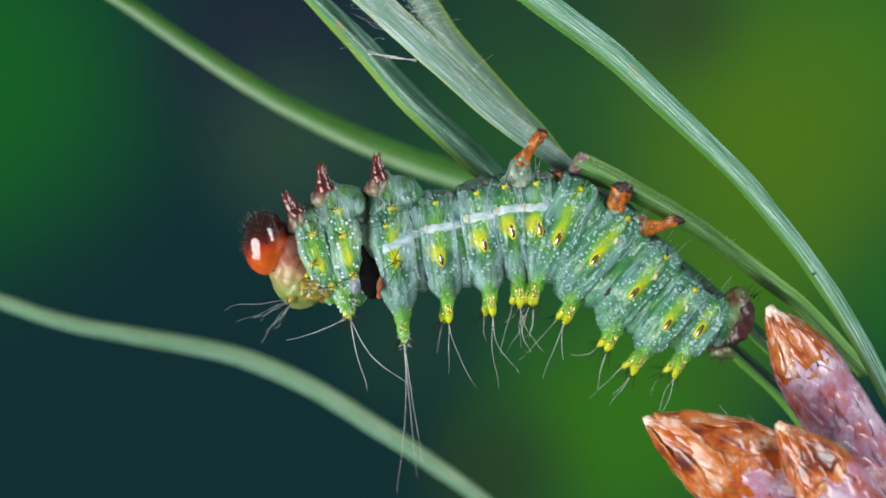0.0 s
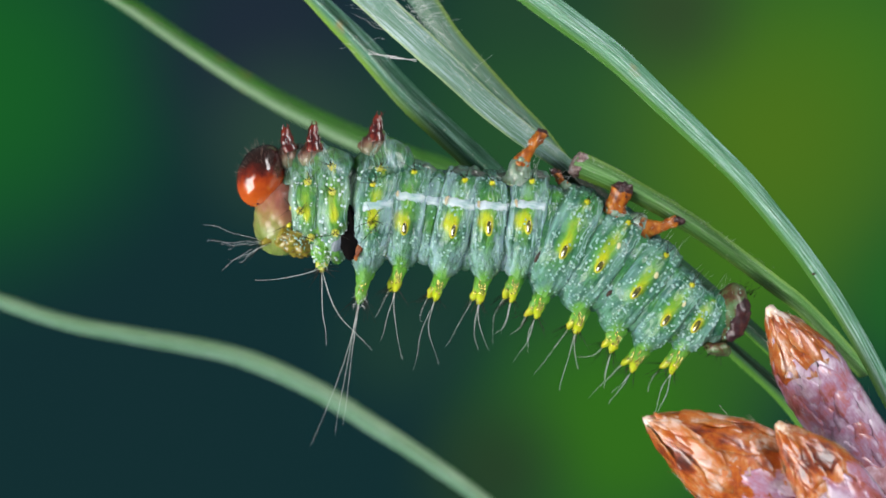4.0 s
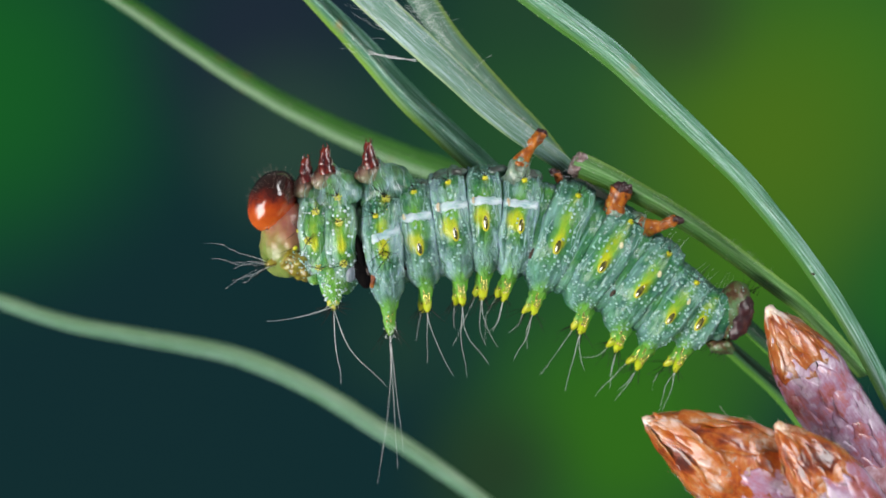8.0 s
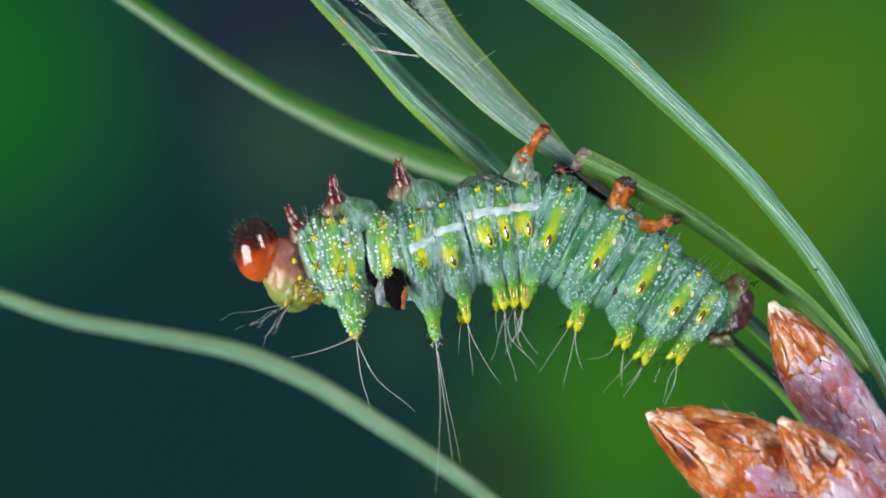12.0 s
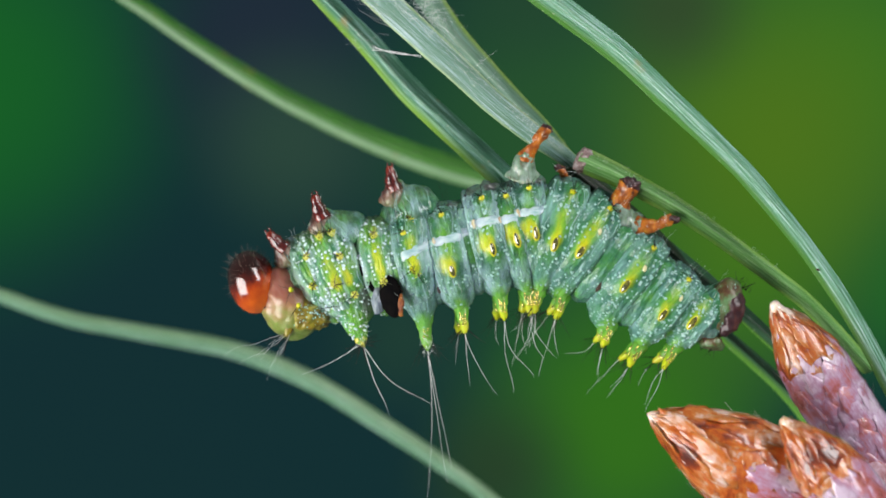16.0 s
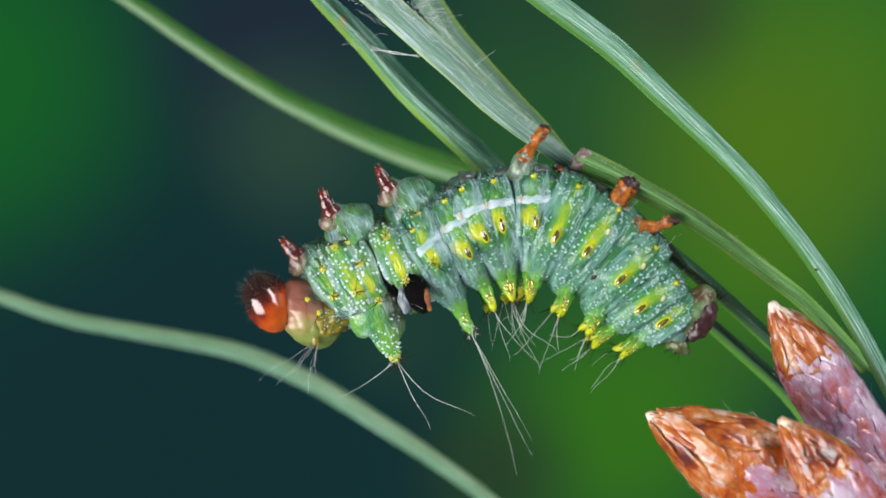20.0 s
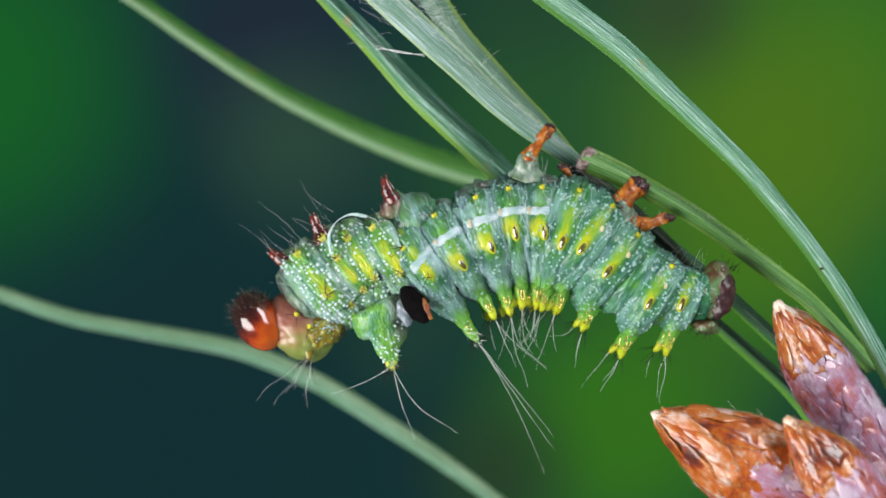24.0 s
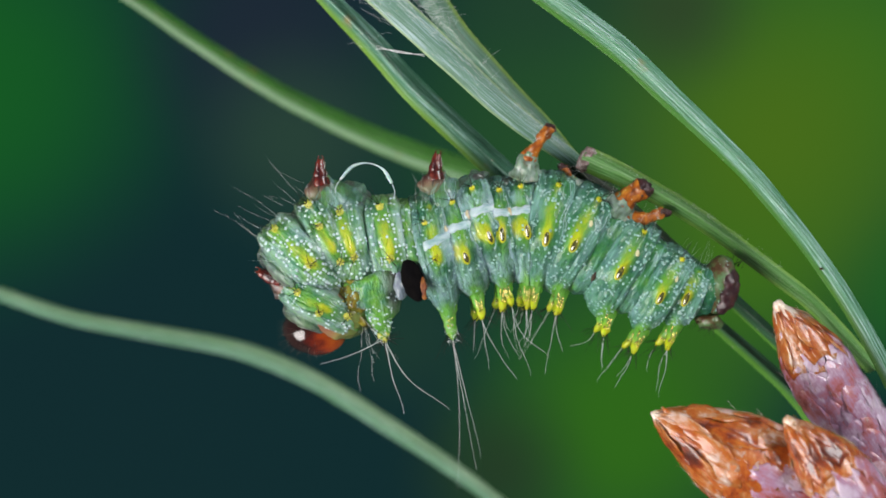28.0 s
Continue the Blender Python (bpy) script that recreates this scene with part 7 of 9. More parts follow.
    walk(moving["leg3"], [
        (0, side(-2.12, 3.02, -11, 0.00)), (0.5, side(-2.29, 3.07, -12, 0.00)), (1, side(-2.17, 3.69, -6, 0.00)), (1.5, side(-2.71, 3.62, -12, 0.00)), (2, side(-2.66, 3.69, -12, 0.00)), (2.5, side(-2.71, 3.91, -13, 0.00)),
        (3, side(-2.74, 4.01, -15, 0.00)), (3.5, side(-2.47, 4.31, -6, 0.00)), (5.5, side(-1.23, 4.06, 12, 0.00)), (6, side(-1.25, 3.62, 6, 0.00)), (6.5, side(-2.02, 2.87, -12, 0.00)), (7, side(-1.92, 3.44, -4, 0.00)),
        (7.5, side(-2.09, 3.52, -5, 0.00)), (8, side(-2.36, 3.44, -9, 0.00)), (8.5, side(-2.59, 3.82, -8, 0.00)), (9, side(-2.32, 4.06, -4, 0.00)), (9.5, side(-2.14, 4.19, 5, 0.00)), (10, side(-1.80, 3.94, 10, 0.00)),
        (10.5, side(-1.35, 3.94, 13, 0.00)), (11, side(-1.10, 3.62, 12, 0.00)), (11.5, side(-1.38, 3.52, 4, 0.00)), (12, side(-1.51, 2.72, -14, 0.00)), (12.5, side(-1.44, 3.46, -8, 0.00)), (14.5, side(-1.66, 3.12, -8, 0.00)),
        (15, side(-1.83, 2.30, -28, 0.00)), (15.5, side(-2.10, 2.97, -20, 0.00)), (16, side(-1.84, 2.55, -14, 0.00)), (16.5, side(-1.61, 2.23, -22, 0.00)), (17, side(-2.05, 2.97, -19, 0.00)), (17.5, side(-1.46, 3.00, -6, 0.00)),
        (18, side(-1.04, 2.58, -9, 0.00)), (18.5, side(-2.35, 2.50, -33, 0.00)), (19, side(-2.03, 2.50, -23, 0.00)), (19.5, side(-1.58, 1.83, -24, 0.00)), (20, side(-2.18, 2.50, -32, 0.00)), (20.5, side(-2.62, 2.35, -32, 0.00)),
        (21, side(-2.10, 2.60, -18, 0.00)), (21.5, side(-1.72, 1.90, -32, 0.00)), (23.5, side(-1.48, 2.77, -4, 0.00)), (24, side(-2.14, 2.12, -24, 0.00)), (24.5, side(-1.48, 1.20, -26, 0.00)), (25, side(-1.57, 2.40, -17, 0.00)),
        (25.5, side(-2.22, 2.40, -20, 0.00)), (26, side(-1.48, 2.29, -13, 0.00)), (26.5, side(-1.28, 2.29, -16, 0.00)), (27, side(-1.57, 2.77, -8, 0.00)), (27.5, side(-0.97, 2.49, -5, 0.00)), (28, side(-0.41, 2.91, 2, 0.00)),])
    walk(moving["A1"], [
        (0, side(-0.12, 0.24, -8, 1.10)), (0.5, side(-0.62, 0.54, -12, 1.10)), (1, side(-0.74, 0.92, -5, 1.10)), (1.5, side(-0.84, 0.84, -10, 1.10)), (2, side(-0.84, 0.81, -9, 1.10)), (2.5, side(-1.00, 1.06, -7, 1.10)),
        (3, side(-0.92, 1.09, -7, 1.10)), (3.5, side(-1.18, 1.25, 3, 1.10)), (5.5, side(-0.51, 0.79, 11, 1.10)), (6, side(-0.28, 0.48, 5, 1.10)), (6.5, side(-0.31, 0.26, -12, 1.10)), (7, side(-0.60, 0.68, -4, 1.10)),
        (7.5, side(-0.75, 0.68, -6, 1.10)), (8, side(-0.79, 0.59, -8, 1.10)), (8.5, side(-0.99, 0.87, -5, 1.10)), (9, side(-1.05, 1.11, 0, 1.10)), (9.5, side(-1.19, 1.10, 8, 1.10)), (10, side(-1.01, 0.93, 10, 1.10)),
        (10.5, side(-0.75, 0.93, 11, 1.10)), (11, side(-0.39, 0.63, 9, 1.10)), (11.5, side(-0.05, 0.03, 7, 1.00)), (12, side(0.12, 0.06, -14, 1.00)), (12.5, side(-0.27, 0.32, -5, 1.00)), (14.5, side(-0.05, 0.02, -8, 1.00)),
        (15, side(0.41, -0.01, -26, 1.00)), (15.5, side(-0.22, 0.23, -17, 1.00)), (16, side(0.03, -0.26, -13, 1.00)), (16.5, side(0.23, -0.29, -24, 1.00)), (17, side(-0.17, 0.23, -18, 1.00)), (17.5, side(-0.09, 0.10, -6, 1.00)),
        (18, side(0.28, -0.12, -12, 1.00)), (18.5, side(0.14, 0.26, -27, 1.00)), (19, side(0.15, -0.09, -19, 1.00)), (19.5, side(0.70, -0.36, -25, 1.00)), (20, side(0.46, 0.26, -26, 1.00)), (20.5, side(0.04, -0.01, -24, 1.00)),
        (21, side(-0.07, -0.10, -15, 1.00)), (21.5, side(0.65, -0.32, -27, 1.00)), (23.5, side(-0.29, 0.45, -19, 1.00)), (24, side(0.07, -0.16, -32, 1.00)), (24.5, side(0.71, -0.42, -36, 1.00)), (25, side(0.22, 0.09, -28, 1.00)),
        (25.5, side(-0.22, 0.17, -29, 1.00)), (26, side(0.25, -0.09, -22, 1.00)), (26.5, side(0.14, -0.15, -29, 1.00)), (27, side(-0.18, 0.60, -23, 1.00)), (27.5, side(0.70, -0.44, -16, 1.00)), (28, side(0.33, 0.12, -16, 1.00)),])
    walk(moving["A2"], [
        (0, side(1.21, 0.51, -9, 1.10)), (0.5, side(0.68, 0.84, -10, 1.10)), (1, side(0.59, 1.02, -3, 1.10)), (1.5, side(0.46, 1.05, -7, 1.10)), (2, side(0.28, 1.11, -4, 1.10)), (2.5, side(0.16, 1.12, 6, 1.10)),
        (3, side(0.22, 1.09, 8, 1.10)), (3.5, side(0.28, 1.03, 13, 1.10)), (5.5, side(0.95, 0.57, 7, 1.10)), (6, side(1.16, 0.42, 0, 1.10)), (6.5, side(0.94, 0.53, -13, 1.10)), (7, side(0.70, 0.81, -8, 1.10)),
        (7.5, side(0.56, 0.89, -7, 1.10)), (8, side(0.31, 0.86, -8, 1.10)), (8.5, side(0.09, 0.97, 0, 1.10)), (9, side(0.19, 0.98, 7, 1.10)), (9.5, side(0.29, 0.87, 10, 1.10)), (10, side(0.44, 0.74, 7, 1.10)),
        (10.5, side(0.66, 0.74, 7, 1.10)), (11, side(1.01, 0.53, 3, 1.10)), (11.5, side(0.91, 0.31, -9, 1.00)), (12, side(1.26, 0.51, -14, 1.00)), (12.5, side(0.78, 0.64, -7, 1.00)), (14.5, side(1.05, 0.29, -8, 1.00)),
        (15, side(1.21, 0.49, -26, 1.00)), (15.5, side(0.85, 0.59, -9, 1.00)), (16, side(1.30, 0.23, -12, 1.00)), (16.5, side(1.14, 0.41, -24, 1.00)), (17, side(0.83, 0.70, -13, 1.00)), (17.5, side(1.22, 0.40, -3, 1.00)),
        (18, side(1.33, 0.42, -15, 1.00)), (18.5, side(0.94, 0.70, -13, 1.00)), (19, side(1.19, 0.34, -12, 1.00)), (19.5, side(1.50, 0.09, -26, 1.00)), (20, side(1.02, 0.60, -26, 1.00)), (20.5, side(1.02, 0.42, -17, 1.00)),
        (21, side(1.20, 0.29, -10, 1.00)), (21.5, side(1.39, 0.19, -28, 1.00)), (23.5, side(0.77, 0.67, -8, 1.00)), (24, side(1.12, 0.26, -18, 1.00)), (24.5, side(1.79, -0.08, -26, 1.00)), (25, side(0.89, 0.39, -17, 1.00)),
        (25.5, side(0.90, 0.42, -7, 1.00)), (26, side(1.45, 0.10, -9, 1.00)), (26.5, side(1.28, 0.31, -20, 1.00)), (27, side(0.86, 0.85, 1, 1.00)), (27.5, side(1.54, 0.09, -18, 1.00)), (28, side(1.06, 0.56, -20, 1.00)),])
    walk(moving["A3"], [
        (0, side(2.14, 0.77, -11, 1.10)), (0.5, side(1.52, 1.07, -10, 1.10)), (1, side(1.34, 1.15, -4, 1.10)), (1.5, side(1.19, 1.18, 1, 1.10)), (2, side(1.28, 1.09, 4, 1.10)), (2.5, side(1.24, 0.96, 7, 1.10)),
        (3, side(1.34, 0.90, 5, 1.10)), (3.5, side(1.39, 0.90, 4, 1.10)), (5.5, side(1.93, 0.74, -8, 1.10)), (6, side(2.08, 0.71, -14, 1.10)), (6.5, side(1.77, 0.90, -16, 1.10)), (7, side(1.46, 1.10, -9, 1.10)),
        (7.5, side(1.29, 1.07, -2, 1.10)), (8, side(1.35, 1.04, -2, 1.10)), (8.5, side(1.25, 1.01, 3, 1.10)), (9, side(1.31, 0.99, 5, 1.10)), (9.5, side(1.39, 0.90, 3, 1.10)), (10, side(1.55, 0.85, 0, 1.10)),
        (10.5, side(1.76, 0.85, 0, 1.10)), (11, side(1.99, 0.74, -6, 1.10)), (11.5, side(1.93, 0.55, -8, 1.00)), (12, side(1.87, 0.58, -11, 1.00)), (12.5, side(1.63, 0.66, 0, 1.00)), (14.5, side(2.06, 0.47, -12, 1.00)),
        (15, side(1.89, 0.71, -14, 1.00)), (15.5, side(1.68, 0.61, -2, 1.00)), (16, side(2.13, 0.36, -15, 1.00)), (16.5, side(1.95, 0.55, -13, 1.00)), (17, side(1.66, 0.68, 2, 1.00)), (17.5, side(2.06, 0.36, -1, 1.00)),
        (18, side(2.06, 0.44, -11, 1.00)), (18.5, side(1.83, 0.63, 2, 1.00)), (19, side(2.10, 0.41, -6, 1.00)), (19.5, side(2.24, 0.43, -26, 1.00)), (20, side(1.73, 0.82, -12, 1.00)), (20.5, side(1.85, 0.60, -9, 1.00)),
        (21, side(2.10, 0.44, -9, 1.00)), (21.5, side(2.05, 0.43, -25, 1.00)), (23.5, side(1.66, 0.80, 0, 1.00)), (24, side(1.99, 0.55, -10, 1.00)), (24.5, side(2.15, 0.27, -39, 1.00)), (25, side(1.90, 0.60, -10, 1.00)),
        (25.5, side(1.89, 0.52, -5, 1.00)), (26, side(2.21, 0.33, -16, 1.00)), (26.5, side(1.87, 0.51, -9, 1.00)), (27, side(1.95, 0.68, 7, 1.00)), (27.5, side(2.45, 0.19, -10, 1.00)), (28, side(1.59, 0.50, -5, 1.00)),])
    walk(moving["A4"], [
        (0, side(2.97, 0.80, -3, 1.10)), (0.5, side(2.47, 1.11, 6, 1.10)), (1, side(2.37, 1.11, 8, 1.10)), (1.5, side(2.29, 0.97, 10, 1.10)), (2, side(2.37, 0.95, 8, 1.10)), (2.5, side(2.44, 0.86, 5, 1.10)),
        (3, side(2.47, 0.89, 5, 1.10)), (3.5, side(2.53, 0.89, 6, 1.10)), (5.5, side(2.93, 0.86, 1, 1.10)), (6, side(2.86, 0.83, -4, 1.10)), (6.5, side(2.68, 1.00, 2, 1.10)), (7, side(2.47, 1.05, 6, 1.10)),
        (7.5, side(2.34, 0.92, 7, 1.10)), (8, side(2.42, 0.92, 6, 1.10)), (8.5, side(2.44, 0.86, 4, 1.10)), (9, side(2.50, 0.78, 7, 1.10)), (9.5, side(2.58, 0.75, 5, 1.10)), (10, side(2.71, 0.75, 3, 1.10)),
        (10.5, side(2.87, 0.75, 3, 1.10)), (11, side(3.01, 0.72, 0, 1.10)), (11.5, side(2.76, 0.53, -1, 1.00)), (12, side(2.53, 0.67, -3, 1.00)), (12.5, side(2.41, 0.59, 3, 1.00)), (14.5, side(2.69, 0.59, -2, 1.00)),
        (15, side(2.63, 0.75, 3, 1.00)), (15.5, side(2.44, 0.59, 4, 1.00)), (16, side(2.69, 0.53, -7, 1.00)), (16.5, side(2.53, 0.64, -2, 1.00)), (17, side(2.39, 0.56, 5, 1.00)), (17.5, side(2.65, 0.34, 1, 1.00)),
        (18, side(2.59, 0.57, -1, 1.00)), (18.5, side(2.41, 0.57, 3, 1.00)), (19, side(2.74, 0.42, -1, 1.00)), (19.5, side(2.84, 0.66, -12, 1.00)), (20, side(2.76, 0.91, -1, 1.00)), (20.5, side(2.70, 0.61, 0, 1.00)),
        (21, side(2.83, 0.47, -3, 1.00)), (21.5, side(2.60, 0.66, -10, 1.00)), (23.5, side(2.59, 0.61, 8, 1.00)), (24, side(2.86, 0.53, -1, 1.00)), (24.5, side(2.68, 0.54, -20, 1.00)), (25, side(2.57, 0.64, 2, 1.00)),
        (25.5, side(2.62, 0.53, 0, 1.00)), (26, side(2.91, 0.44, -5, 1.00)), (26.5, side(2.47, 0.40, 6, 1.00)), (27, side(2.56, 0.59, 7, 1.00)), (27.5, side(2.93, 0.24, -19, 1.00)), (28, side(2.31, 0.55, -7, 1.00)),])
    walk(moving["A5"], [
        (0, side(3.77, 0.73, 25, 1.10)), (0.5, side(3.60, 0.61, 28, 1.10)), (1, side(3.62, 0.56, 27, 1.10)), (1.5, side(3.68, 0.43, 23, 1.10)), (2, side(3.79, 0.40, 23, 1.10)), (2.5, side(3.87, 0.38, 22, 1.10)),
        (3, side(3.93, 0.35, 23, 1.10)), (3.5, side(3.96, 0.32, 24, 1.10)), (5.5, side(3.96, 0.50, 28, 1.10)), (6, side(3.70, 0.70, 26, 1.10)), (6.5, side(3.57, 0.67, 27, 1.10)), (7, side(3.64, 0.62, 26, 1.10)),
        (7.5, side(3.68, 0.46, 22, 1.10)), (8, side(3.76, 0.49, 22, 1.10)), (8.5, side(3.81, 0.49, 21, 1.10)), (9, side(3.85, 0.35, 23, 1.10)), (9.5, side(3.89, 0.38, 21, 1.10)), (10, side(4.00, 0.41, 22, 1.10)),
        (10.5, side(3.98, 0.49, 18, 1.10)), (11, side(3.87, 0.56, 26, 1.10)), (11.5, side(3.55, 0.45, 24, 1.00)), (12, side(3.37, 0.54, 22, 1.00)), (12.5, side(3.50, 0.38, 21, 1.00)), (14.5, side(3.57, 0.41, 18, 1.00)),
        (15, side(3.38, 0.54, 24, 1.00)), (15.5, side(3.43, 0.32, 22, 1.00)), (16, side(3.49, 0.44, 19, 1.00)), (16.5, side(3.34, 0.52, 20, 1.00)), (17, side(3.39, 0.38, 21, 1.00)), (17.5, side(3.56, 0.23, 12, 1.00)),
        (18, side(3.39, 0.41, 20, 1.00)), (18.5, side(3.71, 0.33, 18, 1.00)), (19, side(3.83, 0.30, 15, 1.00)), (19.5, side(3.58, 0.63, 16, 1.00)), (20, side(3.61, 0.67, 25, 1.00)), (20.5, side(3.67, 0.43, 21, 1.00)),
        (21, side(3.54, 0.42, 9, 1.00)), (21.5, side(3.39, 0.60, 16, 1.00)), (23.5, side(3.48, 0.38, 21, 1.00)), (24, side(3.60, 0.46, 19, 1.00)), (24.5, side(3.39, 0.66, 12, 1.00)), (25, side(3.38, 0.46, 19, 1.00)),
        (25.5, side(3.42, 0.41, 20, 1.00)), (26, side(3.27, 0.41, 13, 1.00)), (26.5, side(3.19, 0.30, 14, 1.00)), (27, side(3.21, 0.46, 21, 1.00)), (27.5, side(3.17, 0.48, -4, 1.00)), (28, side(3.06, 0.59, 13, 1.00)),])
    walk(moving["A6"], [
        (0, side(4.98, -0.01, 40, 1.10)), (0.5, side(5.04, -0.23, 36, 1.10)), (1, side(5.09, -0.26, 35, 1.10)), (1.5, side(5.17, -0.29, 32, 1.10)), (2, side(5.20, -0.26, 33, 1.10)), (2.5, side(5.21, -0.26, 33, 1.10)),
        (3, side(5.19, -0.26, 34, 1.10)), (3.5, side(5.18, -0.26, 33, 1.10)), (5.5, side(4.75, 0.02, 41, 1.10)), (6, side(4.90, -0.07, 40, 1.10)), (6.5, side(5.03, -0.18, 35, 1.10)), (7, side(5.11, -0.21, 34, 1.10)),
        (7.5, side(5.17, -0.26, 32, 1.10)), (8, side(5.21, -0.21, 33, 1.10)), (8.5, side(5.16, -0.15, 34, 1.10)), (9, side(5.13, -0.31, 37, 1.10)), (9.5, side(5.11, -0.21, 34, 1.10)), (10, side(5.03, -0.12, 36, 1.10)),
        (10.5, side(4.92, 0.18, 38, 1.10)), (11, side(4.72, 0.02, 41, 1.10)), (11.5, side(4.82, -0.35, 32, 1.00)), (12, side(4.89, -0.24, 31, 1.00)), (12.5, side(4.80, -0.26, 34, 1.00)), (14.5, side(4.46, 0.12, 33, 1.00)),
        (15, side(4.77, -0.13, 33, 1.00)), (15.5, side(4.60, -0.24, 33, 1.00)), (16, side(4.35, 0.10, 35, 1.00)), (16.5, side(4.75, -0.13, 31, 1.00)), (17, side(4.72, -0.26, 38, 1.00)), (17.5, side(4.34, 0.12, 34, 1.00)),
        (18, side(4.60, -0.10, 29, 1.00)), (18.5, side(4.91, -0.18, 34, 1.00)), (19, side(4.65, 0.01, 36, 1.00)), (19.5, side(4.49, 0.34, 32, 1.00)), (20, side(4.64, 0.12, 38, 1.00)), (20.5, side(4.70, -0.04, 39, 1.00)),
        (21, side(4.27, 0.39, 28, 1.00)), (21.5, side(4.45, 0.25, 27, 1.00)), (23.5, side(4.51, -0.08, 32, 1.00)), (24, side(4.30, 0.18, 37, 1.00)), (24.5, side(4.24, 0.39, 31, 1.00)), (25, side(4.36, 0.11, 29, 1.00)),
        (25.5, side(4.28, 0.04, 33, 1.00)), (26, side(3.97, 0.36, 29, 1.00)), (26.5, side(4.27, 0.03, 28, 1.00)), (27, side(4.19, 0.07, 36, 1.00)), (27.5, side(3.99, 0.52, 27, 1.00)), (28, side(4.00, 0.28, 29, 1.00)),])
    walk(moving["A7"], [
        (0, side(6.25, -1.11, 42, 1.10)), (0.5, side(6.36, -1.18, 37, 1.10)), (1, side(6.39, -1.18, 37, 1.10)), (1.5, side(6.47, -1.13, 37, 1.10)), (2, side(6.39, -1.07, 38, 1.10)), (2.5, side(6.37, -1.08, 39, 1.10)),
        (3, side(6.34, -1.10, 39, 1.10)), (3.5, side(6.34, -1.08, 39, 1.10)), (5.5, side(6.03, -1.13, 41, 1.10)), (6, side(6.19, -1.16, 40, 1.10)), (6.5, side(6.41, -1.13, 37, 1.10)), (7, side(6.46, -1.10, 36, 1.10)),
        (7.5, side(6.49, -1.10, 35, 1.10)), (8, side(6.42, -1.05, 38, 1.10)), (8.5, side(6.30, -1.00, 41, 1.10)), (9, side(6.07, -1.17, 44, 1.10)), (9.5, side(6.15, -1.00, 39, 1.10)), (10, side(5.98, -0.86, 42, 1.10)),
        (10.5, side(6.00, -0.93, 47, 1.10)), (11, side(6.03, -1.13, 41, 1.10)), (11.5, side(6.00, -0.91, 37, 1.00)), (12, side(6.33, -1.04, 32, 1.00)), (12.5, side(5.69, -0.91, 39, 1.00)), (14.5, side(5.94, -0.94, 35, 1.00)),
        (15, side(6.17, -1.07, 37, 1.00)), (15.5, side(5.50, -0.89, 41, 1.00)), (16, side(5.79, -1.02, 37, 1.00)), (16.5, side(6.21, -0.99, 35, 1.00)), (17, side(5.49, -1.06, 44, 1.00)), (17.5, side(5.59, -0.97, 41, 1.00)),
        (18, side(6.12, -0.93, 33, 1.00)), (18.5, side(5.97, -1.03, 45, 1.00)), (19, side(5.53, -0.78, 41, 1.00)), (19.5, side(5.95, -0.67, 37, 1.00)), (20, side(5.76, -0.85, 48, 1.00)), (20.5, side(5.47, -0.87, 45, 1.00)),
        (21, side(5.57, -0.53, 38, 1.00)), (21.5, side(5.98, -0.55, 33, 1.00)), (23.5, side(5.66, -0.83, 35, 1.00)), (24, side(5.15, -0.59, 40, 1.00)), (24.5, side(5.67, -0.55, 36, 1.00)), (25, side(5.76, -0.72, 33, 1.00)),
        (25.5, side(5.14, -0.61, 39, 1.00)), (26, side(5.41, -0.63, 34, 1.00)), (26.5, side(5.76, -0.88, 32, 1.00)), (27, side(5.11, -0.80, 39, 1.00)), (27.5, side(5.22, -0.39, 38, 1.00)), (28, side(5.48, -0.61, 31, 1.00)),])
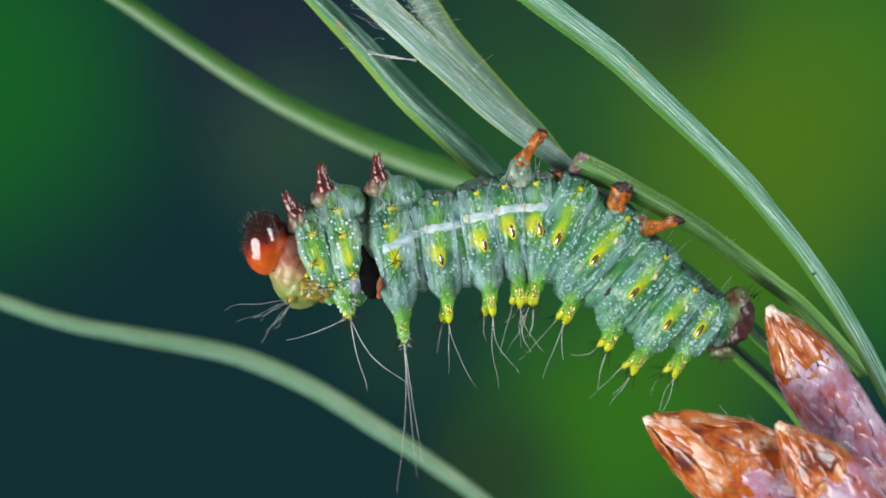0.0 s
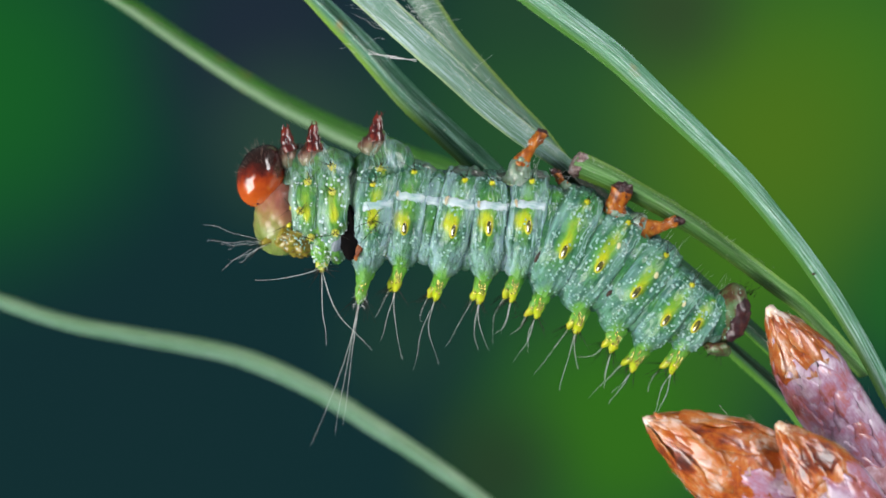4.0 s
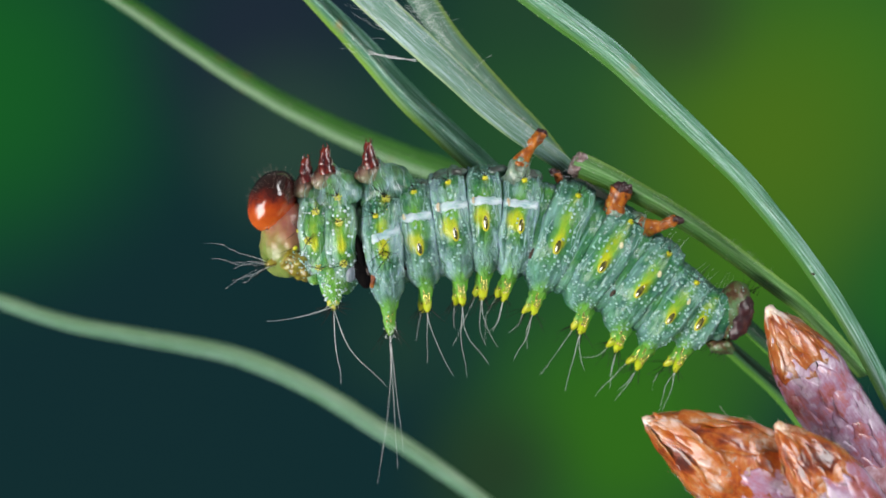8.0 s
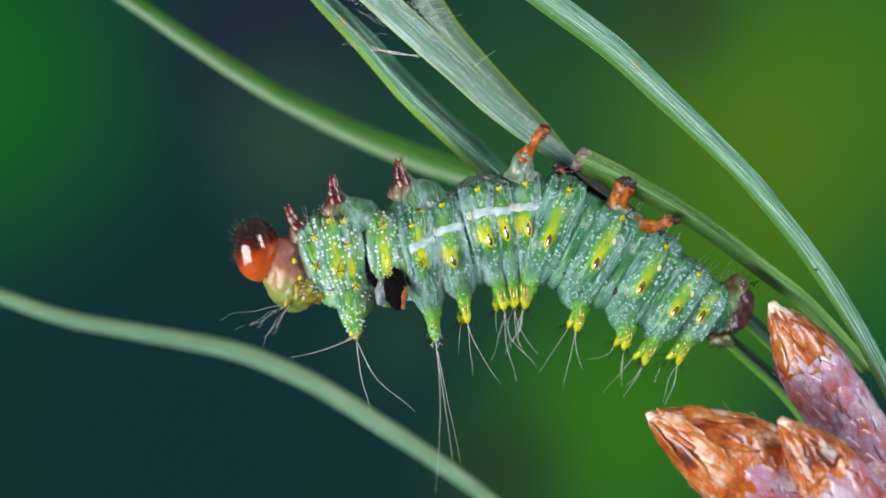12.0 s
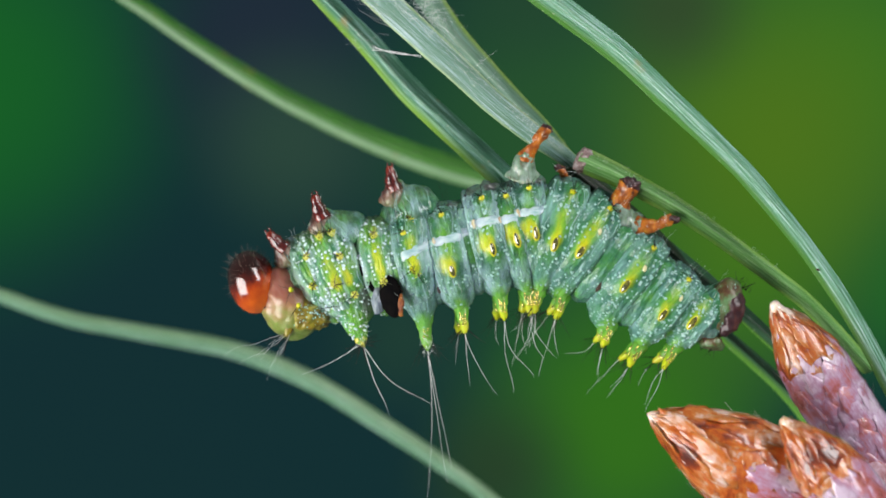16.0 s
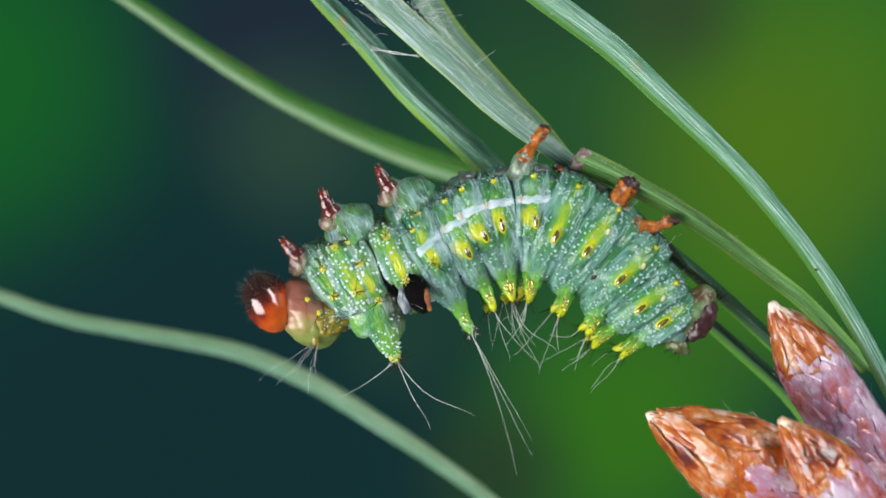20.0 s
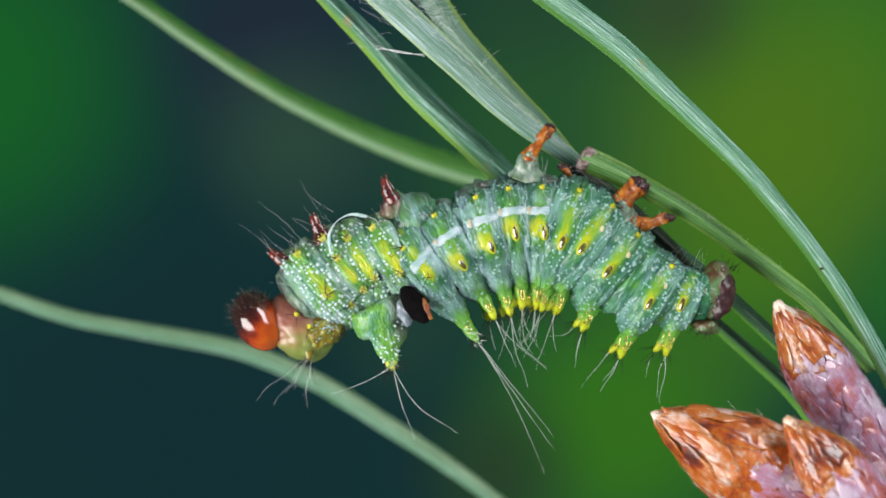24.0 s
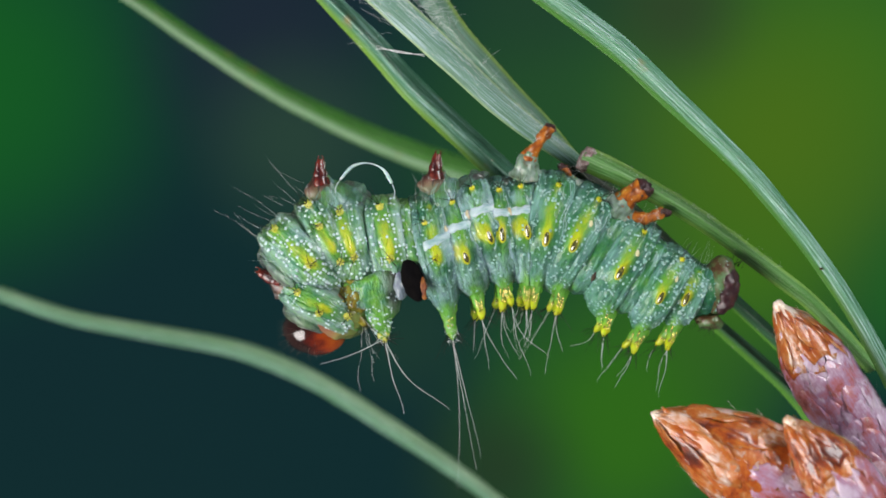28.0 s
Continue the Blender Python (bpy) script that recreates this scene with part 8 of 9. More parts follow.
    walk(moving["A8"], [
        (0, side(7.32, -2.05, 40, 1.10)), (0.5, side(7.44, -2.01, 38, 1.10)), (1, side(7.44, -1.99, 37, 1.10)), (1.5, side(7.47, -1.93, 38, 1.10)), (2, side(7.43, -1.91, 39, 1.10)), (2.5, side(7.37, -1.91, 39, 1.10)),
        (3, side(7.34, -1.91, 39, 1.10)), (3.5, side(7.29, -1.88, 39, 1.10)), (5.5, side(7.21, -2.12, 35, 1.10)), (6, side(7.35, -2.09, 35, 1.10)), (6.5, side(7.46, -1.93, 36, 1.10)), (7, side(7.49, -1.87, 36, 1.10)),
        (7.5, side(7.52, -1.85, 36, 1.10)), (8, side(7.42, -1.85, 38, 1.10)), (8.5, side(7.27, -1.86, 40, 1.10)), (9, side(6.89, -1.90, 36, 1.10)), (9.5, side(7.16, -1.80, 40, 1.10)), (10, side(7.02, -1.80, 40, 1.10)),
        (10.5, side(7.05, -1.99, 40, 1.10)), (11, side(7.18, -2.12, 35, 1.10)), (11.5, side(7.44, -2.22, 42, 1.00)), (12, side(7.43, -1.76, 35, 1.00)), (12.5, side(6.69, -1.71, 36, 1.00)), (14.5, side(7.24, -1.74, 36, 1.00)),
        (15, side(7.13, -1.81, 44, 1.00)), (15.5, side(6.50, -1.75, 40, 1.00)), (16, side(7.01, -1.88, 38, 1.00)), (16.5, side(7.23, -1.76, 44, 1.00)), (17, side(6.29, -1.69, 37, 1.00)), (17.5, side(6.77, -1.91, 40, 1.00)),
        (18, side(7.23, -1.70, 42, 1.00)), (18.5, side(6.67, -1.77, 55, 1.00)), (19, side(6.77, -1.74, 38, 1.00)), (19.5, side(7.06, -1.53, 41, 1.00)), (20, side(6.46, -1.75, 56, 1.00)), (20.5, side(6.29, -1.52, 36, 1.00)),
        (21, side(6.80, -1.47, 40, 1.00)), (21.5, side(6.99, -1.32, 43, 1.00)), (23.5, side(6.50, -1.40, 31, 1.00)), (24, side(6.43, -1.54, 33, 1.00)), (24.5, side(6.76, -1.36, 37, 1.00)), (25, side(6.88, -1.44, 35, 1.00)),
        (25.5, side(6.25, -1.49, 34, 1.00)), (26, side(6.78, -1.46, 32, 1.00)), (26.5, side(6.95, -1.59, 33, 1.00)), (27, side(6.00, -1.36, 26, 1.00)), (27.5, side(6.52, -1.32, 33, 1.00)), (28, side(6.78, -1.35, 31, 1.00)),])
    walk(moving["A9"], [
        (0, side(8.29, -2.41, 34, 1.10)), (0.5, side(8.34, -2.35, 33, 1.10)), (1, side(8.34, -2.33, 33, 1.10)), (1.5, side(8.37, -2.27, 33, 1.10)), (2, side(8.29, -2.27, 35, 1.10)), (2.5, side(8.26, -2.27, 35, 1.10)),
        (3, side(8.24, -2.27, 35, 1.10)), (3.5, side(8.18, -2.25, 35, 1.10)), (5.5, side(8.31, -2.35, 26, 1.10)), (6, side(8.40, -2.35, 27, 1.10)), (6.5, side(8.38, -2.22, 30, 1.10)), (7, side(8.39, -2.19, 32, 1.10)),
        (7.5, side(8.39, -2.16, 32, 1.10)), (8, side(8.31, -2.19, 33, 1.10)), (8.5, side(8.21, -2.25, 35, 1.10)), (9, side(7.95, -2.24, 31, 1.10)), (9.5, side(8.06, -2.22, 38, 1.10)), (10, side(8.01, -2.16, 33, 1.10)),
        (10.5, side(8.17, -2.35, 32, 1.10)), (11, side(8.37, -2.38, 27, 1.10)), (11.5, side(8.36, -2.52, 31, 1.00)), (12, side(8.26, -2.08, 32, 1.00)), (12.5, side(7.76, -2.05, 31, 1.00)), (14.5, side(8.14, -2.14, 37, 1.00)),
        (15, side(7.82, -2.29, 45, 1.00)), (15.5, side(7.54, -2.23, 38, 1.00)), (16, side(7.92, -2.31, 38, 1.00)), (16.5, side(7.96, -2.27, 46, 1.00)), (17, side(7.29, -2.11, 36, 1.00)), (17.5, side(7.78, -2.36, 37, 1.00)),
        (18, side(7.96, -2.21, 46, 1.00)), (18.5, side(7.21, -2.41, 60, 1.00)), (19, side(7.77, -2.14, 35, 1.00)), (19.5, side(7.90, -1.98, 40, 1.00)), (20, side(7.08, -2.36, 56, 1.00)), (20.5, side(7.31, -1.92, 35, 1.00)),
        (21, side(7.76, -1.93, 38, 1.00)), (21.5, side(7.76, -1.83, 45, 1.00)), (23.5, side(7.20, -1.56, 23, 1.00)), (24, side(7.42, -1.72, 23, 1.00)), (24.5, side(7.51, -1.64, 31, 1.00)), (25, side(7.62, -1.70, 30, 1.00)),
        (25.5, side(7.27, -1.72, 26, 1.00)), (26, side(7.60, -1.67, 26, 1.00)), (26.5, side(7.74, -1.83, 28, 1.00)), (27, side(7.02, -1.48, 19, 1.00)), (27.5, side(7.43, -1.50, 24, 1.00)), (28, side(7.57, -1.56, 26, 1.00)),])
    walk(moving["A10"], [
        (0, side(8.97, -2.35, 30, 1.10)), (0.5, side(9.00, -2.33, 30, 1.10)), (1, side(8.99, -2.31, 30, 1.10)), (1.5, side(9.01, -2.27, 30, 1.10)), (2, side(8.96, -2.27, 31, 1.10)), (2.5, side(8.93, -2.27, 31, 1.10)),
        (3, side(8.90, -2.27, 31, 1.10)), (3.5, side(8.85, -2.25, 31, 1.10)), (5.5, side(8.99, -2.23, 26, 1.10)), (6, side(9.07, -2.25, 27, 1.10)), (6.5, side(9.05, -2.16, 28, 1.10)), (7, side(9.05, -2.15, 29, 1.10)),
        (7.5, side(9.05, -2.14, 29, 1.10)), (8, side(8.97, -2.18, 30, 1.10)), (8.5, side(8.86, -2.23, 31, 1.10)), (9, side(8.64, -2.22, 29, 1.10)), (9.5, side(8.72, -2.23, 32, 1.10)), (10, side(8.70, -2.15, 30, 1.10)),
        (10.5, side(8.85, -2.27, 29, 1.10)), (11, side(9.01, -2.25, 27, 1.10)), (11.5, side(9.01, -2.45, 29, 1.00)), (12, side(8.86, -2.10, 30, 1.00)), (12.5, side(8.41, -2.03, 29, 1.00)), (14.5, side(8.71, -2.05, 32, 1.00)),
        (15, side(8.41, -2.26, 36, 1.00)), (15.5, side(8.18, -2.11, 33, 1.00)), (16, side(8.52, -2.19, 32, 1.00)), (16.5, side(8.56, -2.23, 37, 1.00)), (17, side(7.93, -2.03, 32, 1.00)), (17.5, side(8.41, -2.25, 32, 1.00)),
        (18, side(8.57, -2.16, 37, 1.00)), (18.5, side(7.82, -2.40, 44, 1.00)), (19, side(8.40, -2.01, 31, 1.00)), (19.5, side(8.49, -1.90, 34, 1.00)), (20, side(7.65, -2.31, 41, 1.00)), (20.5, side(7.96, -1.90, 31, 1.00)),
        (21, side(8.40, -1.90, 33, 1.00)), (21.5, side(8.37, -1.79, 36, 1.00)), (23.5, side(7.91, -1.55, 25, 1.00)), (24, side(8.13, -1.71, 25, 1.00)), (24.5, side(8.18, -1.63, 29, 1.00)), (25, side(8.29, -1.68, 28, 1.00)),
        (25.5, side(7.96, -1.71, 27, 1.00)), (26, side(8.29, -1.66, 26, 1.00)), (26.5, side(8.43, -1.82, 27, 1.00)), (27, side(7.74, -1.46, 23, 1.00)), (27.5, side(8.13, -1.49, 25, 1.00)), (28, side(8.26, -1.55, 26, 1.00)),])
    walk(moving["F0"], [
        (0, side(-0.83, 0.22, -7, 1.10)), (0.5, side(-1.15, 0.38, -10, 1.10)), (1, side(-1.30, 0.85, -3, 1.10)), (1.5, side(-1.46, 0.76, -8, 1.10)), (2, side(-1.43, 0.78, -8, 1.10)), (2.5, side(-1.52, 1.02, -7, 1.10)),
        (3, side(-1.44, 1.07, -8, 1.10)), (3.5, side(-1.68, 1.37, 1, 1.10)), (5.5, side(-1.17, 0.93, 14, 1.10)), (6, side(-0.92, 0.56, 8, 1.10)), (6.5, side(-0.86, 0.12, -9, 1.10)), (7, side(-1.14, 0.62, -2, 1.10)),
        (7.5, side(-1.28, 0.61, -3, 1.10)), (8, side(-1.34, 0.55, -6, 1.10)), (8.5, side(-1.57, 0.82, -4, 1.10)), (9, side(-1.57, 1.10, 1, 1.10)), (9.5, side(-1.78, 1.24, 9, 1.10)), (10, side(-1.65, 1.04, 13, 1.10)),
        (10.5, side(-1.37, 1.04, 15, 1.10)), (11, side(-1.04, 0.72, 13, 1.10)), (11.5, side(-0.81, 0.39, 8, 1.00)), (12, side(-0.33, -0.03, -12, 1.00)), (12.5, side(-0.65, 0.39, -4, 1.00)), (14.5, side(-0.63, -0.03, -5, 1.00)),
        (15, side(-0.00, -0.19, -24, 1.00)), (15.5, side(-0.62, 0.11, -16, 1.00)), (16, side(-0.54, -0.31, -11, 1.00)), (16.5, side(-0.13, -0.41, -20, 1.00)), (17, side(-0.60, 0.13, -16, 1.00)), (17.5, side(-0.62, 0.10, -3, 1.00)),
        (18, side(-0.16, -0.18, -8, 1.00)), (18.5, side(-0.27, 0.09, -27, 1.00)), (19, side(-0.34, -0.18, -18, 1.00)), (19.5, side(0.17, -0.64, -22, 1.00)), (20, side(-0.04, 0.05, -26, 1.00)), (20.5, side(-0.47, -0.12, -26, 1.00)),
        (21, side(-0.60, -0.17, -14, 1.00)), (21.5, side(0.24, -0.44, -27, 1.00)), (23.5, side(-0.79, 0.23, -18, 1.00)), (24, side(-0.43, -0.41, -34, 1.00)), (24.5, side(0.22, -0.83, -38, 1.00)), (25, side(-0.24, -0.16, -29, 1.00)),
        (25.5, side(-0.71, -0.13, -31, 1.00)), (26, side(-0.28, -0.30, -24, 1.00)), (26.5, side(-0.16, -0.38, -29, 1.00)), (27, side(-0.69, 0.33, -22, 1.00)), (27.5, side(-0.01, -0.40, -17, 1.00)), (28, side(-0.09, 0.03, -13, 1.00)),])
    walk(moving["F1"], [
        (0, side(0.55, 0.37, -9, 1.10)), (0.5, side(0.03, 0.69, -11, 1.10)), (1, side(-0.07, 0.97, -4, 1.10)), (1.5, side(-0.19, 0.95, -8, 1.10)), (2, side(-0.28, 0.96, -7, 1.10)), (2.5, side(-0.42, 1.09, 0, 1.10)),
        (3, side(-0.35, 1.09, 1, 1.10)), (3.5, side(-0.45, 1.14, 8, 1.10)), (5.5, side(0.22, 0.68, 9, 1.10)), (6, side(0.44, 0.45, 3, 1.10)), (6.5, side(0.31, 0.40, -12, 1.10)), (7, side(0.05, 0.74, -6, 1.10)),
        (7.5, side(-0.09, 0.78, -7, 1.10)), (8, side(-0.24, 0.73, -8, 1.10)), (8.5, side(-0.45, 0.92, -3, 1.10)), (9, side(-0.43, 1.05, 4, 1.10)), (9.5, side(-0.45, 0.98, 9, 1.10)), (10, side(-0.29, 0.84, 9, 1.10)),
        (10.5, side(-0.05, 0.83, 9, 1.10)), (11, side(0.31, 0.58, 6, 1.10)), (11.5, side(0.43, 0.17, -1, 1.00)), (12, side(0.69, 0.28, -14, 1.00)), (12.5, side(0.26, 0.48, -6, 1.00)), (14.5, side(0.50, 0.16, -8, 1.00)),
        (15, side(0.81, 0.24, -26, 1.00)), (15.5, side(0.31, 0.41, -13, 1.00)), (16, side(0.66, -0.01, -13, 1.00)), (16.5, side(0.69, 0.06, -24, 1.00)), (17, side(0.33, 0.46, -15, 1.00)), (17.5, side(0.56, 0.25, -4, 1.00)),
        (18, side(0.81, 0.15, -14, 1.00)), (18.5, side(0.54, 0.48, -20, 1.00)), (19, side(0.67, 0.12, -15, 1.00)), (19.5, side(1.10, -0.14, -25, 1.00)), (20, side(0.74, 0.43, -26, 1.00)), (20.5, side(0.53, 0.21, -20, 1.00)),
        (21, side(0.57, 0.10, -13, 1.00)), (21.5, side(1.02, -0.07, -27, 1.00)), (23.5, side(0.24, 0.56, -13, 1.00)), (24, side(0.59, 0.05, -25, 1.00)), (24.5, side(1.25, -0.25, -31, 1.00)), (25, side(0.55, 0.24, -22, 1.00)),
        (25.5, side(0.34, 0.29, -18, 1.00)), (26, side(0.85, 0.01, -16, 1.00)), (26.5, side(0.71, 0.08, -24, 1.00)), (27, side(0.34, 0.73, -11, 1.00)), (27.5, side(1.12, -0.17, -17, 1.00)), (28, side(0.69, 0.34, -18, 1.00)),])
    walk(moving["F2"], [
        (0, side(1.68, 0.64, -10, 1.10)), (0.5, side(1.10, 0.95, -10, 1.10)), (1, side(0.97, 1.09, -3, 1.10)), (1.5, side(0.83, 1.12, -3, 1.10)), (2, side(0.78, 1.10, 0, 1.10)), (2.5, side(0.70, 1.04, 6, 1.10)),
        (3, side(0.78, 1.00, 7, 1.10)), (3.5, side(0.84, 0.96, 8, 1.10)), (5.5, side(1.44, 0.66, -1, 1.10)), (6, side(1.62, 0.57, -7, 1.10)), (6.5, side(1.36, 0.72, -15, 1.10)), (7, side(1.08, 0.95, -8, 1.10)),
        (7.5, side(0.93, 0.98, -5, 1.10)), (8, side(0.83, 0.95, -5, 1.10)), (8.5, side(0.67, 0.99, 1, 1.10)), (9, side(0.75, 0.98, 6, 1.10)), (9.5, side(0.84, 0.89, 7, 1.10)), (10, side(0.99, 0.79, 4, 1.10)),
        (10.5, side(1.21, 0.79, 4, 1.10)), (11, side(1.50, 0.63, -1, 1.10)), (11.5, side(1.42, 0.43, -9, 1.00)), (12, side(1.56, 0.54, -13, 1.00)), (12.5, side(1.20, 0.65, -4, 1.00)), (14.5, side(1.56, 0.38, -10, 1.00)),
        (15, side(1.55, 0.60, -20, 1.00)), (15.5, side(1.26, 0.60, -6, 1.00)), (16, side(1.71, 0.30, -14, 1.00)), (16.5, side(1.54, 0.48, -18, 1.00)), (17, side(1.25, 0.69, -5, 1.00)), (17.5, side(1.64, 0.38, -2, 1.00)),
        (18, side(1.70, 0.43, -13, 1.00)), (18.5, side(1.38, 0.66, -5, 1.00)), (19, side(1.65, 0.38, -9, 1.00)), (19.5, side(1.87, 0.26, -26, 1.00)), (20, side(1.37, 0.71, -19, 1.00)), (20.5, side(1.43, 0.51, -13, 1.00)),
        (21, side(1.65, 0.36, -9, 1.00)), (21.5, side(1.72, 0.31, -27, 1.00)), (23.5, side(1.22, 0.74, -4, 1.00)), (24, side(1.55, 0.41, -14, 1.00)), (24.5, side(1.97, 0.10, -32, 1.00)), (25, side(1.39, 0.50, -13, 1.00)),
        (25.5, side(1.39, 0.47, -6, 1.00)), (26, side(1.83, 0.21, -12, 1.00)), (26.5, side(1.57, 0.41, -15, 1.00)), (27, side(1.40, 0.77, 4, 1.00)), (27.5, side(1.99, 0.14, -14, 1.00)), (28, side(1.33, 0.53, -12, 1.00)),])
    walk(moving["F3"], [
        (0, side(2.56, 0.79, -7, 1.10)), (0.5, side(2.00, 1.09, -2, 1.10)), (1, side(1.86, 1.13, 2, 1.10)), (1.5, side(1.74, 1.08, 5, 1.10)), (2, side(1.83, 1.02, 6, 1.10)), (2.5, side(1.84, 0.91, 6, 1.10)),
        (3, side(1.91, 0.90, 5, 1.10)), (3.5, side(1.96, 0.90, 5, 1.10)), (5.5, side(2.43, 0.80, -4, 1.10)), (6, side(2.47, 0.77, -9, 1.10)), (6.5, side(2.23, 0.95, -7, 1.10)), (7, side(1.97, 1.08, -2, 1.10)),
        (7.5, side(1.82, 0.99, 2, 1.10)), (8, side(1.88, 0.98, 2, 1.10)), (8.5, side(1.85, 0.94, 4, 1.10)), (9, side(1.91, 0.88, 6, 1.10)), (9.5, side(1.99, 0.83, 4, 1.10)), (10, side(2.13, 0.80, 2, 1.10)),
        (10.5, side(2.32, 0.80, 1, 1.10)), (11, side(2.50, 0.73, -3, 1.10)), (11.5, side(2.34, 0.54, -5, 1.00)), (12, side(2.20, 0.62, -7, 1.00)), (12.5, side(2.02, 0.62, 1, 1.00)), (14.5, side(2.37, 0.53, -7, 1.00)),
        (15, side(2.26, 0.73, -5, 1.00)), (15.5, side(2.06, 0.60, 1, 1.00)), (16, side(2.41, 0.44, -11, 1.00)), (16.5, side(2.24, 0.59, -7, 1.00)), (17, side(2.02, 0.62, 4, 1.00)), (17.5, side(2.36, 0.35, 0, 1.00)),
        (18, side(2.32, 0.51, -6, 1.00)), (18.5, side(2.12, 0.60, 3, 1.00)), (19, side(2.42, 0.42, -3, 1.00)), (19.5, side(2.54, 0.54, -19, 1.00)), (20, side(2.24, 0.87, -6, 1.00)), (20.5, side(2.28, 0.61, -4, 1.00)),
        (21, side(2.46, 0.46, -6, 1.00)), (21.5, side(2.32, 0.54, -18, 1.00)), (23.5, side(2.13, 0.71, 4, 1.00)), (24, side(2.43, 0.54, -6, 1.00)), (24.5, side(2.42, 0.41, -29, 1.00)), (25, side(2.24, 0.62, -4, 1.00)),
        (25.5, side(2.25, 0.53, -3, 1.00)), (26, side(2.56, 0.39, -10, 1.00)), (26.5, side(2.17, 0.45, -2, 1.00)), (27, side(2.25, 0.63, 7, 1.00)), (27.5, side(2.69, 0.22, -14, 1.00)), (28, side(1.95, 0.53, -6, 1.00)),])
    walk(moving["F4"], [
        (0, side(3.37, 0.77, 11, 1.10)), (0.5, side(3.04, 0.86, 17, 1.10)), (1, side(3.00, 0.83, 17, 1.10)), (1.5, side(2.99, 0.70, 16, 1.10)), (2, side(3.08, 0.67, 16, 1.10)), (2.5, side(3.16, 0.62, 14, 1.10)),
        (3, side(3.20, 0.62, 14, 1.10)), (3.5, side(3.24, 0.61, 15, 1.10)), (5.5, side(3.44, 0.68, 14, 1.10)), (6, side(3.28, 0.76, 11, 1.10)), (6.5, side(3.13, 0.83, 15, 1.10)), (7, side(3.06, 0.84, 16, 1.10)),
        (7.5, side(3.01, 0.69, 15, 1.10)), (8, side(3.09, 0.70, 14, 1.10)), (8.5, side(3.12, 0.68, 13, 1.10)), (9, side(3.17, 0.56, 15, 1.10)), (9.5, side(3.24, 0.57, 13, 1.10)), (10, side(3.36, 0.58, 13, 1.10)),
        (10.5, side(3.43, 0.62, 10, 1.10)), (11, side(3.44, 0.64, 13, 1.10)), (11.5, side(3.15, 0.49, 12, 1.00)), (12, side(2.95, 0.60, 10, 1.00)), (12.5, side(2.96, 0.48, 12, 1.00)), (14.5, side(3.13, 0.50, 8, 1.00)),
        (15, side(3.01, 0.65, 13, 1.00)), (15.5, side(2.94, 0.46, 13, 1.00)), (16, side(3.09, 0.48, 6, 1.00)), (16.5, side(2.94, 0.58, 9, 1.00)), (17, side(2.89, 0.47, 13, 1.00)), (17.5, side(3.10, 0.28, 6, 1.00)),
        (18, side(2.99, 0.49, 9, 1.00)), (18.5, side(3.06, 0.45, 11, 1.00)), (19, side(3.28, 0.36, 7, 1.00)), (19.5, side(3.21, 0.65, 2, 1.00)), (20, side(3.19, 0.79, 12, 1.00)), (20.5, side(3.19, 0.52, 10, 1.00)),
        (21, side(3.19, 0.45, 3, 1.00)), (21.5, side(2.99, 0.63, 3, 1.00)), (23.5, side(3.04, 0.50, 14, 1.00)), (24, side(3.23, 0.50, 9, 1.00)), (24.5, side(3.04, 0.60, -4, 1.00)), (25, side(2.98, 0.55, 10, 1.00)),
        (25.5, side(3.02, 0.47, 10, 1.00)), (26, side(3.09, 0.43, 4, 1.00)), (26.5, side(2.83, 0.35, 10, 1.00)), (27, side(2.88, 0.52, 14, 1.00)), (27.5, side(3.05, 0.36, -11, 1.00)), (28, side(2.69, 0.57, 3, 1.00)),])
